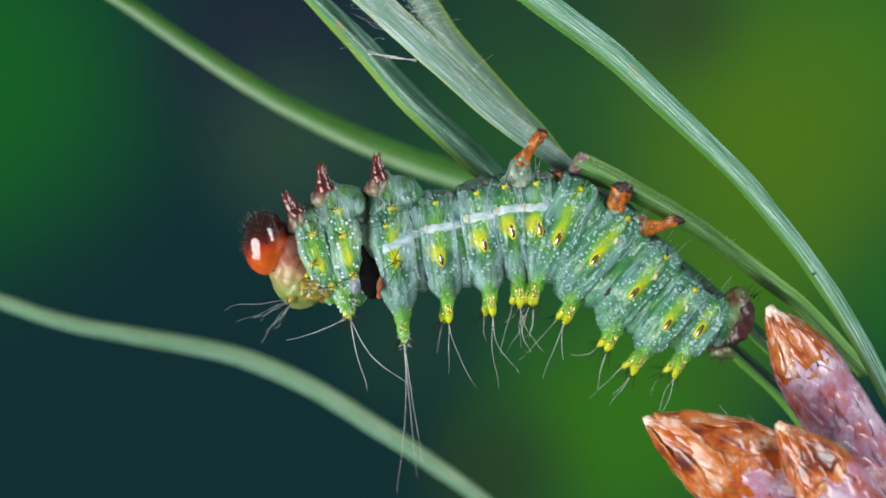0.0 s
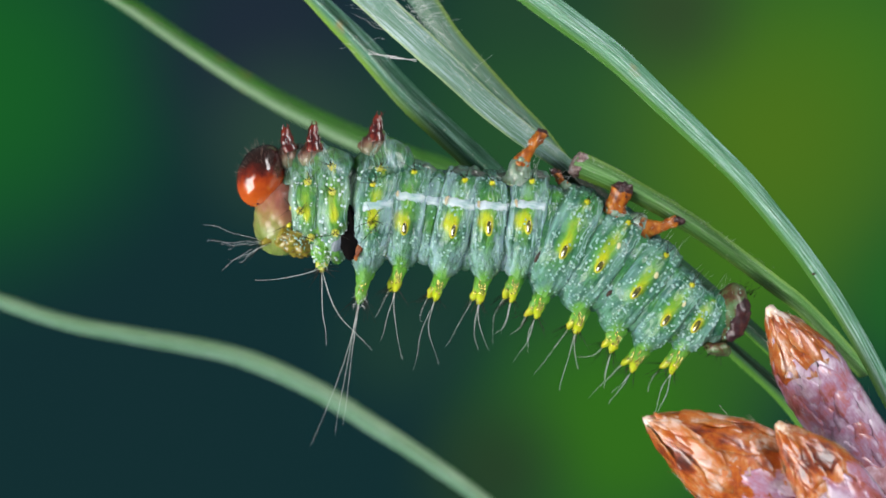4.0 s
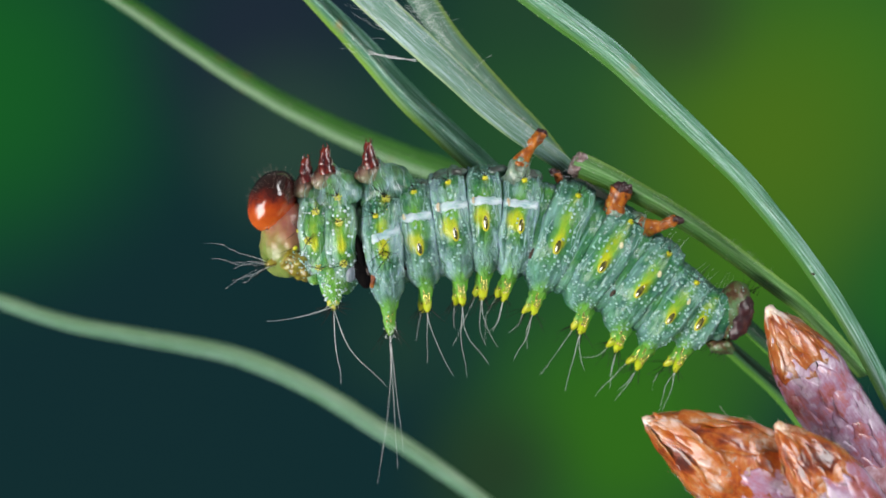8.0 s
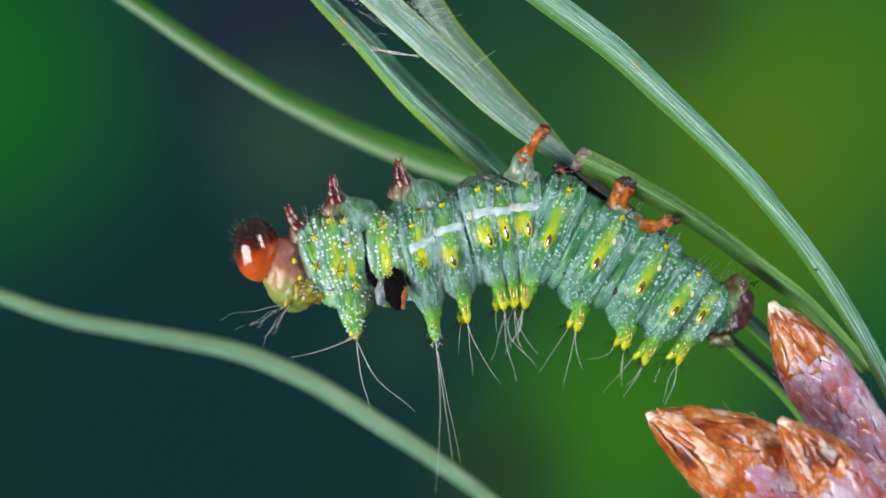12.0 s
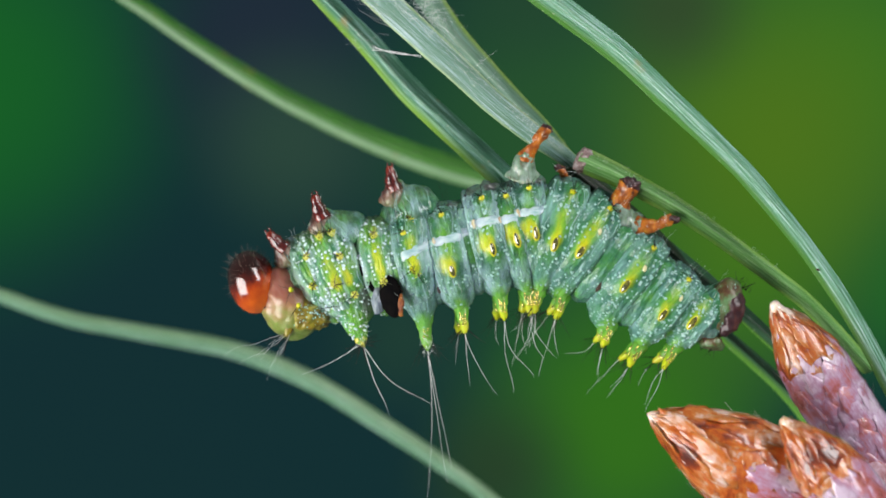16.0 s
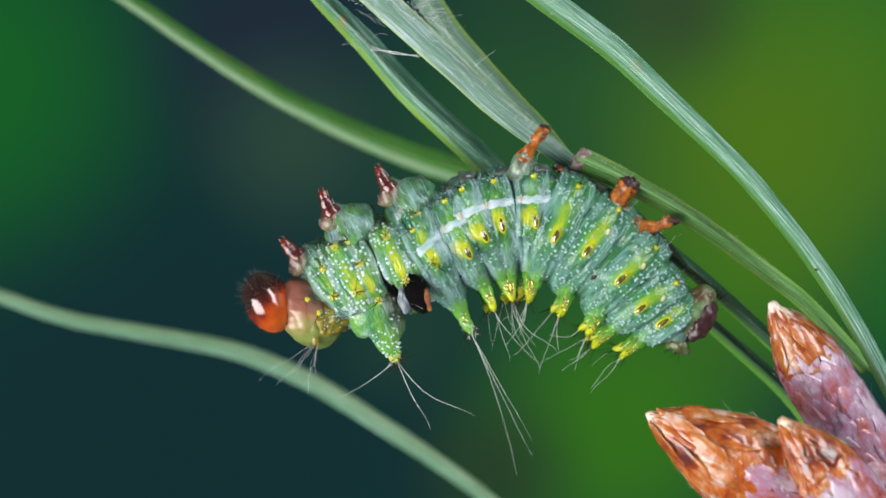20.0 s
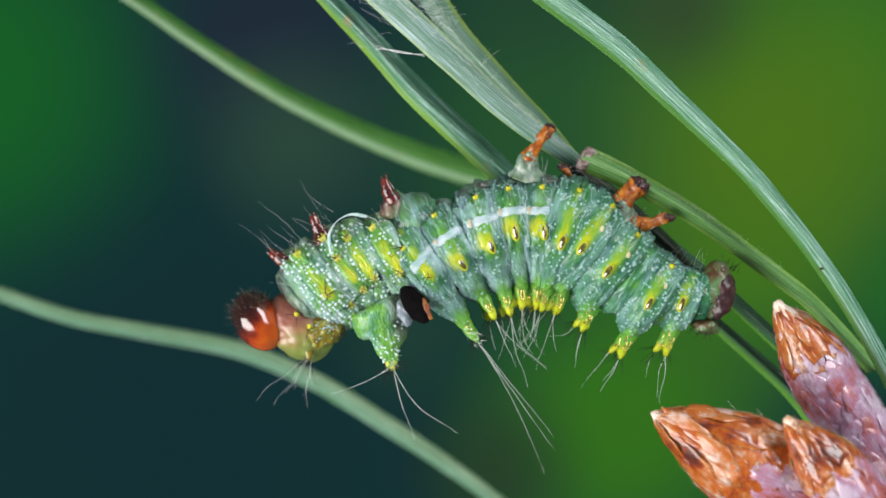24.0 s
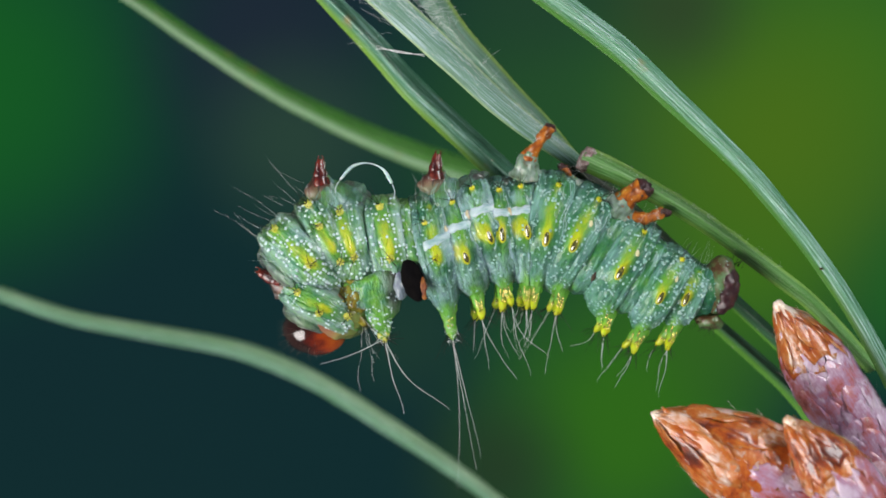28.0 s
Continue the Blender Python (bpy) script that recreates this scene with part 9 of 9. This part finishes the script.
    walk(moving["F5"], [
        (0, side(4.38, 0.36, 32, 1.10)), (0.5, side(4.32, 0.19, 32, 1.10)), (1, side(4.35, 0.15, 31, 1.10)), (1.5, side(4.43, 0.07, 28, 1.10)), (2, side(4.50, 0.07, 28, 1.10)), (2.5, side(4.54, 0.06, 28, 1.10)),
        (3, side(4.56, 0.04, 29, 1.10)), (3.5, side(4.57, 0.03, 28, 1.10)), (5.5, side(4.35, 0.26, 34, 1.10)), (6, side(4.30, 0.32, 33, 1.10)), (6.5, side(4.30, 0.25, 31, 1.10)), (7, side(4.37, 0.21, 30, 1.10)),
        (7.5, side(4.43, 0.10, 27, 1.10)), (8, side(4.48, 0.14, 28, 1.10)), (8.5, side(4.48, 0.17, 27, 1.10)), (9, side(4.49, 0.02, 30, 1.10)), (9.5, side(4.50, 0.09, 28, 1.10)), (10, side(4.52, 0.14, 29, 1.10)),
        (10.5, side(4.45, 0.34, 28, 1.10)), (11, side(4.29, 0.29, 34, 1.10)), (11.5, side(4.18, 0.05, 28, 1.00)), (12, side(4.13, 0.15, 26, 1.00)), (12.5, side(4.15, 0.06, 27, 1.00)), (14.5, side(4.02, 0.27, 25, 1.00)),
        (15, side(4.08, 0.21, 28, 1.00)), (15.5, side(4.02, 0.04, 28, 1.00)), (16, side(3.92, 0.27, 27, 1.00)), (16.5, side(4.04, 0.19, 26, 1.00)), (17, side(4.06, 0.06, 29, 1.00)), (17.5, side(3.95, 0.17, 23, 1.00)),
        (18, side(4.00, 0.15, 25, 1.00)), (18.5, side(4.31, 0.08, 26, 1.00)), (19, side(4.24, 0.16, 26, 1.00)), (19.5, side(4.03, 0.49, 24, 1.00)), (20, side(4.13, 0.40, 32, 1.00)), (20.5, side(4.19, 0.20, 30, 1.00)),
        (21, side(3.91, 0.40, 19, 1.00)), (21.5, side(3.92, 0.43, 21, 1.00)), (23.5, side(4.00, 0.15, 27, 1.00)), (24, side(3.95, 0.32, 28, 1.00)), (24.5, side(3.81, 0.53, 21, 1.00)), (25, side(3.87, 0.29, 24, 1.00)),
        (25.5, side(3.85, 0.22, 27, 1.00)), (26, side(3.62, 0.39, 21, 1.00)), (26.5, side(3.73, 0.17, 21, 1.00)), (27, side(3.70, 0.26, 29, 1.00)), (27.5, side(3.58, 0.50, 12, 1.00)), (28, side(3.53, 0.43, 21, 1.00)),])
    walk(moving["F6"], [
        (0, side(5.62, -0.56, 41, 1.10)), (0.5, side(5.70, -0.71, 37, 1.10)), (1, side(5.74, -0.72, 36, 1.10)), (1.5, side(5.82, -0.71, 35, 1.10)), (2, side(5.80, -0.67, 35, 1.10)), (2.5, side(5.79, -0.67, 36, 1.10)),
        (3, side(5.76, -0.68, 36, 1.10)), (3.5, side(5.76, -0.67, 36, 1.10)), (5.5, side(5.39, -0.56, 41, 1.10)), (6, side(5.54, -0.61, 40, 1.10)), (6.5, side(5.72, -0.65, 36, 1.10)), (7, side(5.78, -0.65, 35, 1.10)),
        (7.5, side(5.83, -0.68, 34, 1.10)), (8, side(5.81, -0.63, 36, 1.10)), (8.5, side(5.73, -0.58, 37, 1.10)), (9, side(5.60, -0.74, 40, 1.10)), (9.5, side(5.63, -0.60, 37, 1.10)), (10, side(5.50, -0.49, 39, 1.10)),
        (10.5, side(5.46, -0.37, 43, 1.10)), (11, side(5.37, -0.56, 41, 1.10)), (11.5, side(5.41, -0.63, 34, 1.00)), (12, side(5.61, -0.64, 32, 1.00)), (12.5, side(5.24, -0.59, 36, 1.00)), (14.5, side(5.20, -0.41, 34, 1.00)),
        (15, side(5.47, -0.60, 35, 1.00)), (15.5, side(5.05, -0.56, 37, 1.00)), (16, side(5.07, -0.46, 36, 1.00)), (16.5, side(5.48, -0.56, 33, 1.00)), (17, side(5.11, -0.66, 41, 1.00)), (17.5, side(4.96, -0.42, 38, 1.00)),
        (18, side(5.36, -0.52, 31, 1.00)), (18.5, side(5.44, -0.61, 40, 1.00)), (19, side(5.09, -0.38, 38, 1.00)), (19.5, side(5.22, -0.16, 35, 1.00)), (20, side(5.20, -0.36, 43, 1.00)), (20.5, side(5.09, -0.45, 42, 1.00)),
        (21, side(4.92, -0.07, 33, 1.00)), (21.5, side(5.22, -0.15, 30, 1.00)), (23.5, side(5.09, -0.45, 33, 1.00)), (24, side(4.73, -0.20, 38, 1.00)), (24.5, side(4.95, -0.08, 34, 1.00)), (25, side(5.06, -0.30, 31, 1.00)),
        (25.5, side(4.71, -0.29, 36, 1.00)), (26, side(4.69, -0.14, 31, 1.00)), (26.5, side(5.01, -0.43, 30, 1.00)), (27, side(4.65, -0.37, 38, 1.00)), (27.5, side(4.60, 0.06, 32, 1.00)), (28, side(4.74, -0.16, 30, 1.00)),])
    walk(moving["F7"], [
        (0, side(6.78, -1.58, 41, 1.10)), (0.5, side(6.90, -1.60, 38, 1.10)), (1, side(6.91, -1.58, 37, 1.10)), (1.5, side(6.97, -1.53, 37, 1.10)), (2, side(6.91, -1.49, 39, 1.10)), (2.5, side(6.87, -1.49, 39, 1.10)),
        (3, side(6.84, -1.51, 39, 1.10)), (3.5, side(6.82, -1.48, 39, 1.10)), (5.5, side(6.62, -1.63, 38, 1.10)), (6, side(6.77, -1.63, 38, 1.10)), (6.5, side(6.94, -1.53, 36, 1.10)), (7, side(6.98, -1.49, 36, 1.10)),
        (7.5, side(7.00, -1.47, 36, 1.10)), (8, side(6.92, -1.45, 38, 1.10)), (8.5, side(6.78, -1.43, 40, 1.10)), (9, side(6.48, -1.53, 40, 1.10)), (9.5, side(6.66, -1.40, 40, 1.10)), (10, side(6.50, -1.33, 41, 1.10)),
        (10.5, side(6.53, -1.46, 44, 1.10)), (11, side(6.61, -1.63, 38, 1.10)), (11.5, side(6.72, -1.56, 39, 1.00)), (12, side(6.88, -1.40, 34, 1.00)), (12.5, side(6.19, -1.31, 37, 1.00)), (14.5, side(6.59, -1.34, 35, 1.00)),
        (15, side(6.65, -1.44, 40, 1.00)), (15.5, side(6.00, -1.32, 40, 1.00)), (16, side(6.40, -1.45, 38, 1.00)), (16.5, side(6.72, -1.37, 39, 1.00)), (17, side(5.89, -1.37, 41, 1.00)), (17.5, side(6.18, -1.44, 40, 1.00)),
        (18, side(6.67, -1.32, 37, 1.00)), (18.5, side(6.32, -1.40, 50, 1.00)), (19, side(6.15, -1.26, 40, 1.00)), (19.5, side(6.50, -1.10, 39, 1.00)), (20, side(6.11, -1.30, 52, 1.00)), (20.5, side(5.88, -1.20, 40, 1.00)),
        (21, side(6.19, -1.00, 39, 1.00)), (21.5, side(6.49, -0.94, 38, 1.00)), (23.5, side(6.08, -1.11, 33, 1.00)), (24, side(5.79, -1.06, 37, 1.00)), (24.5, side(6.21, -0.96, 37, 1.00)), (25, side(6.32, -1.08, 34, 1.00)),
        (25.5, side(5.69, -1.05, 37, 1.00)), (26, side(6.10, -1.05, 33, 1.00)), (26.5, side(6.35, -1.24, 32, 1.00)), (27, side(5.56, -1.08, 32, 1.00)), (27.5, side(5.87, -0.86, 36, 1.00)), (28, side(6.13, -0.98, 31, 1.00)),])
    walk(moving["F8"], [
        (0, side(7.80, -2.23, 37, 1.10)), (0.5, side(7.89, -2.18, 35, 1.10)), (1, side(7.89, -2.16, 35, 1.10)), (1.5, side(7.92, -2.10, 36, 1.10)), (2, side(7.86, -2.09, 37, 1.10)), (2.5, side(7.82, -2.09, 37, 1.10)),
        (3, side(7.79, -2.09, 37, 1.10)), (3.5, side(7.74, -2.06, 37, 1.10)), (5.5, side(7.76, -2.23, 30, 1.10)), (6, side(7.87, -2.22, 31, 1.10)), (6.5, side(7.92, -2.07, 33, 1.10)), (7, side(7.94, -2.03, 34, 1.10)),
        (7.5, side(7.95, -2.00, 34, 1.10)), (8, side(7.87, -2.02, 35, 1.10)), (8.5, side(7.74, -2.05, 38, 1.10)), (9, side(7.42, -2.07, 34, 1.10)), (9.5, side(7.61, -2.01, 39, 1.10)), (10, side(7.52, -1.98, 36, 1.10)),
        (10.5, side(7.61, -2.17, 36, 1.10)), (11, side(7.77, -2.25, 31, 1.10)), (11.5, side(7.90, -2.37, 36, 1.00)), (12, side(7.84, -1.92, 34, 1.00)), (12.5, side(7.23, -1.88, 34, 1.00)), (14.5, side(7.69, -1.94, 36, 1.00)),
        (15, side(7.47, -2.05, 45, 1.00)), (15.5, side(7.02, -1.99, 39, 1.00)), (16, side(7.47, -2.09, 38, 1.00)), (16.5, side(7.60, -2.01, 45, 1.00)), (17, side(6.79, -1.90, 37, 1.00)), (17.5, side(7.28, -2.13, 38, 1.00)),
        (18, side(7.59, -1.95, 44, 1.00)), (18.5, side(6.94, -2.09, 58, 1.00)), (19, side(7.27, -1.94, 37, 1.00)), (19.5, side(7.48, -1.76, 41, 1.00)), (20, side(6.77, -2.06, 56, 1.00)), (20.5, side(6.80, -1.72, 35, 1.00)),
        (21, side(7.28, -1.70, 39, 1.00)), (21.5, side(7.37, -1.57, 44, 1.00)), (23.5, side(6.85, -1.48, 27, 1.00)), (24, side(6.93, -1.63, 28, 1.00)), (24.5, side(7.14, -1.50, 34, 1.00)), (25, side(7.25, -1.57, 32, 1.00)),
        (25.5, side(6.76, -1.61, 30, 1.00)), (26, side(7.19, -1.56, 29, 1.00)), (26.5, side(7.34, -1.71, 30, 1.00)), (27, side(6.51, -1.42, 22, 1.00)), (27.5, side(6.97, -1.41, 29, 1.00)), (28, side(7.17, -1.45, 29, 1.00)),])
    walk(moving["fold3"], [
        (0, side(-1.55, 0.21, -6, 1.10)), (0.5, side(-1.68, 0.23, -7, 1.10)), (1, side(-1.86, 0.78, -1, 1.10)), (1.5, side(-2.08, 0.68, -7, 1.10)), (2, side(-2.03, 0.75, -7, 1.10)), (2.5, side(-2.04, 0.98, -8, 1.10)),
        (3, side(-1.96, 1.06, -10, 1.10)), (3.5, side(-2.18, 1.49, 0, 1.10)), (5.5, side(-1.84, 1.07, 17, 1.10)), (6, side(-1.55, 0.63, 11, 1.10)), (6.5, side(-1.40, -0.02, -7, 1.10)), (7, side(-1.69, 0.56, 1, 1.10)),
        (7.5, side(-1.81, 0.54, 0, 1.10)), (8, side(-1.88, 0.51, -4, 1.10)), (8.5, side(-2.14, 0.77, -3, 1.10)), (9, side(-2.10, 1.08, 1, 1.10)), (9.5, side(-2.37, 1.38, 10, 1.10)), (10, side(-2.28, 1.15, 15, 1.10)),
        (10.5, side(-1.98, 1.15, 18, 1.10)), (11, side(-1.69, 0.81, 17, 1.10)), (11.5, side(-1.81, 0.74, 7, 1.00)), (12, side(-1.34, -0.21, -7, 1.00)), (12.5, side(-1.61, 0.40, -1, 1.00)), (14.5, side(-1.71, -0.15, -4, 1.00)),
        (15, side(-0.96, -0.53, -21, 1.00)), (15.5, side(-1.58, -0.09, -12, 1.00)), (16, side(-1.64, -0.47, -9, 1.00)), (16.5, side(-1.07, -0.65, -15, 1.00)), (17, side(-1.60, -0.08, -12, 1.00)), (17.5, side(-1.72, 0.07, -1, 1.00)),
        (18, side(-1.21, -0.25, -2, 1.00)), (18.5, side(-1.25, -0.33, -25, 1.00)), (19, side(-1.43, -0.45, -17, 1.00)), (19.5, side(-0.96, -1.05, -17, 1.00)), (20, side(-1.04, -0.37, -24, 1.00)), (20.5, side(-1.42, -0.40, -24, 1.00)),
        (21, side(-1.67, -0.42, -13, 1.00)), (21.5, side(-0.75, -0.79, -24, 1.00)), (23.5, side(-1.63, 0.18, -15, 1.00)), (24, side(-1.41, -0.55, -34, 1.00)), (24.5, side(-0.90, -1.28, -42, 1.00)), (25, side(-1.20, -0.34, -29, 1.00)),
        (25.5, side(-1.53, -0.30, -31, 1.00)), (26, side(-1.38, -0.44, -28, 1.00)), (26.5, side(-0.95, -0.47, -30, 1.00)), (27, side(-1.53, 0.16, -20, 1.00)), (27.5, side(-1.25, -0.41, -21, 1.00)), (28, side(-1.26, 0.01, -11, 1.00)),])
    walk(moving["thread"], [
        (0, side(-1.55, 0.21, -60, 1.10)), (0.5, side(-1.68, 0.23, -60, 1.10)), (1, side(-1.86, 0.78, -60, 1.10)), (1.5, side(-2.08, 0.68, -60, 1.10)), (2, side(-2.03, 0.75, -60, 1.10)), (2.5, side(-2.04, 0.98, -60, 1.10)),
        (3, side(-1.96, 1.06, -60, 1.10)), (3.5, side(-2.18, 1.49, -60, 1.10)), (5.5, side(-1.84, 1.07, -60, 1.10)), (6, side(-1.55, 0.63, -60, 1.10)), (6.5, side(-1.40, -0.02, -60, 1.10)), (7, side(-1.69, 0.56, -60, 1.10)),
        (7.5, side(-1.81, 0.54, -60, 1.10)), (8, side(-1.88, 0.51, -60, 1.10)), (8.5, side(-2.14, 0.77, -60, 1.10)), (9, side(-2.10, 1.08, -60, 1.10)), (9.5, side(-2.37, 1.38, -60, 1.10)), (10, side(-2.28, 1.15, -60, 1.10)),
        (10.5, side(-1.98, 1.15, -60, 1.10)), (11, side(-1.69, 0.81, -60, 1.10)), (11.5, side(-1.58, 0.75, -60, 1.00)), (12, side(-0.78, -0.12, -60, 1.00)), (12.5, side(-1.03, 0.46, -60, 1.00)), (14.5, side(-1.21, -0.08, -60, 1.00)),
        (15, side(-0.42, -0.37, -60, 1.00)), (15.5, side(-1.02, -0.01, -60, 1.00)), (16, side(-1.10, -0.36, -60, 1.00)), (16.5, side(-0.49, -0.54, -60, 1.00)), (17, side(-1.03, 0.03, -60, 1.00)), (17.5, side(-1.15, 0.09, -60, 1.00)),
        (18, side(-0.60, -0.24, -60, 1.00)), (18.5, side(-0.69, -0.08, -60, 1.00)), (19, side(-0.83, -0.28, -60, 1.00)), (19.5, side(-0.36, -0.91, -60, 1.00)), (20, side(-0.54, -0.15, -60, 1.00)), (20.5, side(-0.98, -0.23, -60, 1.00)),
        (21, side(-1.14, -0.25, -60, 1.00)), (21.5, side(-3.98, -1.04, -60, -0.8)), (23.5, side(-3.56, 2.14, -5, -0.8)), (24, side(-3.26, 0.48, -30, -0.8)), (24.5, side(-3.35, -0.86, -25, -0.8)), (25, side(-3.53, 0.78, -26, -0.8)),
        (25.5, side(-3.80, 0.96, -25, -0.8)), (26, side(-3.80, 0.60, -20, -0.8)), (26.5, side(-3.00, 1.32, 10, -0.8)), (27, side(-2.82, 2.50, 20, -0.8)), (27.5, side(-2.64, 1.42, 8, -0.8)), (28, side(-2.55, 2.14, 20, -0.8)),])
    walk(moving["hairs"], [
        (0, side(-0.75, -1.90, -6, 1.10)), (0.5, side(-0.88, -1.88, -7, 1.10)), (1, side(-1.05, -1.33, -1, 1.10)), (1.5, side(-1.27, -1.43, -7, 1.10)), (2, side(-1.22, -1.36, -7, 1.10)), (2.5, side(-1.23, -1.12, -8, 1.10)),
        (3, side(-1.15, -1.05, -10, 1.10)), (3.5, side(-1.37, -0.62, 0, 1.10)), (5.5, side(-1.03, -1.03, 17, 1.10)), (6, side(-0.75, -1.47, 11, 1.10)), (6.5, side(-0.60, -2.13, -7, 1.10)), (7, side(-0.88, -1.55, 1, 1.10)),
        (7.5, side(-1.00, -1.57, 0, 1.10)), (8, side(-1.08, -1.60, -4, 1.10)), (8.5, side(-1.34, -1.34, -3, 1.10)), (9, side(-1.30, -1.03, 1, 1.10)), (9.5, side(-1.57, -0.73, 10, 1.10)), (10, side(-1.48, -0.95, 15, 1.10)),
        (10.5, side(-1.18, -0.96, 18, 1.10)), (11, side(-0.88, -1.30, 17, 1.10)), (11.5, side(-0.77, -1.36, 9, 1.00)), (12, side(0.02, -2.23, -9, 1.00)), (12.5, side(-0.22, -1.65, -3, 1.00)), (14.5, side(-0.40, -2.18, -3, 1.00)),
        (15, side(0.39, -2.48, -23, 1.00)), (15.5, side(-0.21, -2.12, -15, 1.00)), (16, side(-0.30, -2.47, -9, 1.00)), (16.5, side(0.31, -2.64, -17, 1.00)), (17, side(-0.23, -2.08, -14, 1.00)), (17.5, side(-0.35, -2.02, -1, 1.00)),
        (18, side(0.20, -2.34, -4, 1.00)), (18.5, side(0.12, -2.19, -28, 1.00)), (19, side(-0.03, -2.38, -18, 1.00)), (19.5, side(0.44, -3.02, -19, 1.00)), (20, side(0.26, -2.26, -27, 1.00)), (20.5, side(-0.17, -2.34, -27, 1.00)),
        (21, side(-0.34, -2.35, -13, 1.00)), (21.5, side(-2.92, -1.76, -34, 1.00)), (23.5, side(-4.24, 0.42, -19, 1.00)), (24, side(-4.10, -1.32, -40, 1.00)), (24.5, side(-4.16, -3.75, -81, 1.00)), (25, side(-4.25, -1.22, -49, 1.00)),
        (25.5, side(-4.28, -0.90, -41, 1.00)), (26, side(-4.46, -2.29, -67, 1.00)), (26.5, side(-4.46, -1.72, -55, 1.00)), (27, side(-3.92, -0.00, -29, 1.00)), (27.5, side(-5.00, -2.06, -58, 1.00)), (28, side(-4.67, -0.41, -49, 1.00)),])
    walk(moving["proleg"], [
        (0, side(0.03, 0.22, 0, 0.00)), (0.5, side(0.03, 0.22, 0, 0.00)), (1, side(0.03, 0.22, 0, 0.00)), (1.5, side(0.03, 0.22, 0, 0.00)), (2, side(0.06, 0.22, 0, 0.00)), (2.5, side(0.06, 0.19, 0, 0.00)),
        (3, side(0.06, 0.19, 0, 0.00)), (3.5, side(0.06, 0.19, 0, 0.00)), (5.5, side(-0.06, 0.25, 0, 0.00)), (6, side(-0.06, 0.25, 0, 0.00)), (6.5, side(-0.06, 0.25, 0, 0.00)), (7, side(0.00, 0.22, 0, 0.00)),
        (7.5, side(0.00, 0.22, 0, 0.00)), (8, side(0.03, 0.22, 0, 0.00)), (8.5, side(0.03, 0.22, 0, 0.00)), (9, side(0.03, 0.19, 0, 0.00)), (9.5, side(0.00, 0.19, 0, 0.00)), (10, side(0.00, 0.19, 0, 0.00)),
        (10.5, side(-0.11, 0.30, 0, 0.00)), (11, side(-0.08, 0.28, 0, 0.00)), (11.5, side(-0.14, 0.06, 0, 0.00)), (12, side(-0.19, 0.08, 0, 0.00)), (12.5, side(-0.19, 0.03, 0, 0.00)), (14.5, side(-0.30, 0.08, 0, 0.00)),
        (15, side(-0.19, 0.06, 0, 0.00)), (15.5, side(-0.22, 0.06, 0, 0.00)), (16, side(-0.25, 0.11, 0, 0.00)), (16.5, side(-0.06, 0.06, 0, 0.00)), (17, side(-0.06, -0.05, 0, 0.00)), (17.5, side(-0.30, 0.08, 0, 0.00)),
        (18, side(-0.19, 0.08, 0, 0.00)), (18.5, side(0.06, -0.08, 0, 0.00)), (19, side(-0.06, -0.03, 0, 0.00)), (19.5, side(-0.36, 0.17, 0, 0.00)), (20, side(-0.22, 0.06, 0, 0.00)), (20.5, side(-0.25, 0.03, 0, 0.00)),
        (21, side(-0.52, 0.22, 0, 0.00)), (21.5, side(-0.50, 0.22, 0, 0.00)), (23.5, side(-0.41, 0.14, 0, 0.00)), (24, side(-0.52, 0.14, 0, 0.00)), (24.5, side(-0.52, 0.22, 0, 0.00)), (25, side(-0.44, 0.19, 0, 0.00)),
        (25.5, side(-0.47, 0.19, 0, 0.00)), (26, side(-0.47, 0.19, 0, 0.00)), (26.5, side(-0.50, 0.22, 0, 0.00)), (27, side(-0.50, 0.19, 0, 0.00)), (27.5, side(-0.63, 0.30, 0, 0.00)), (28, side(-0.63, 0.30, 0, 0.00)),])

    walk(moving["proleg_mid"], [(0, pivoted(0, 0, 0)), (11, pivoted(0, 0, 0)), (12.5, pivoted(4, -0.02, 0.05)), (17, pivoted(10, -0.06, 0.05)), (20, pivoted(14, -0.10, 0.10)),
                                (23.5, pivoted(24, -0.12, 0.16)), (26, pivoted(30, -0.12, 0.18)), (28, pivoted(36, -0.12, 0.20))])


motions()
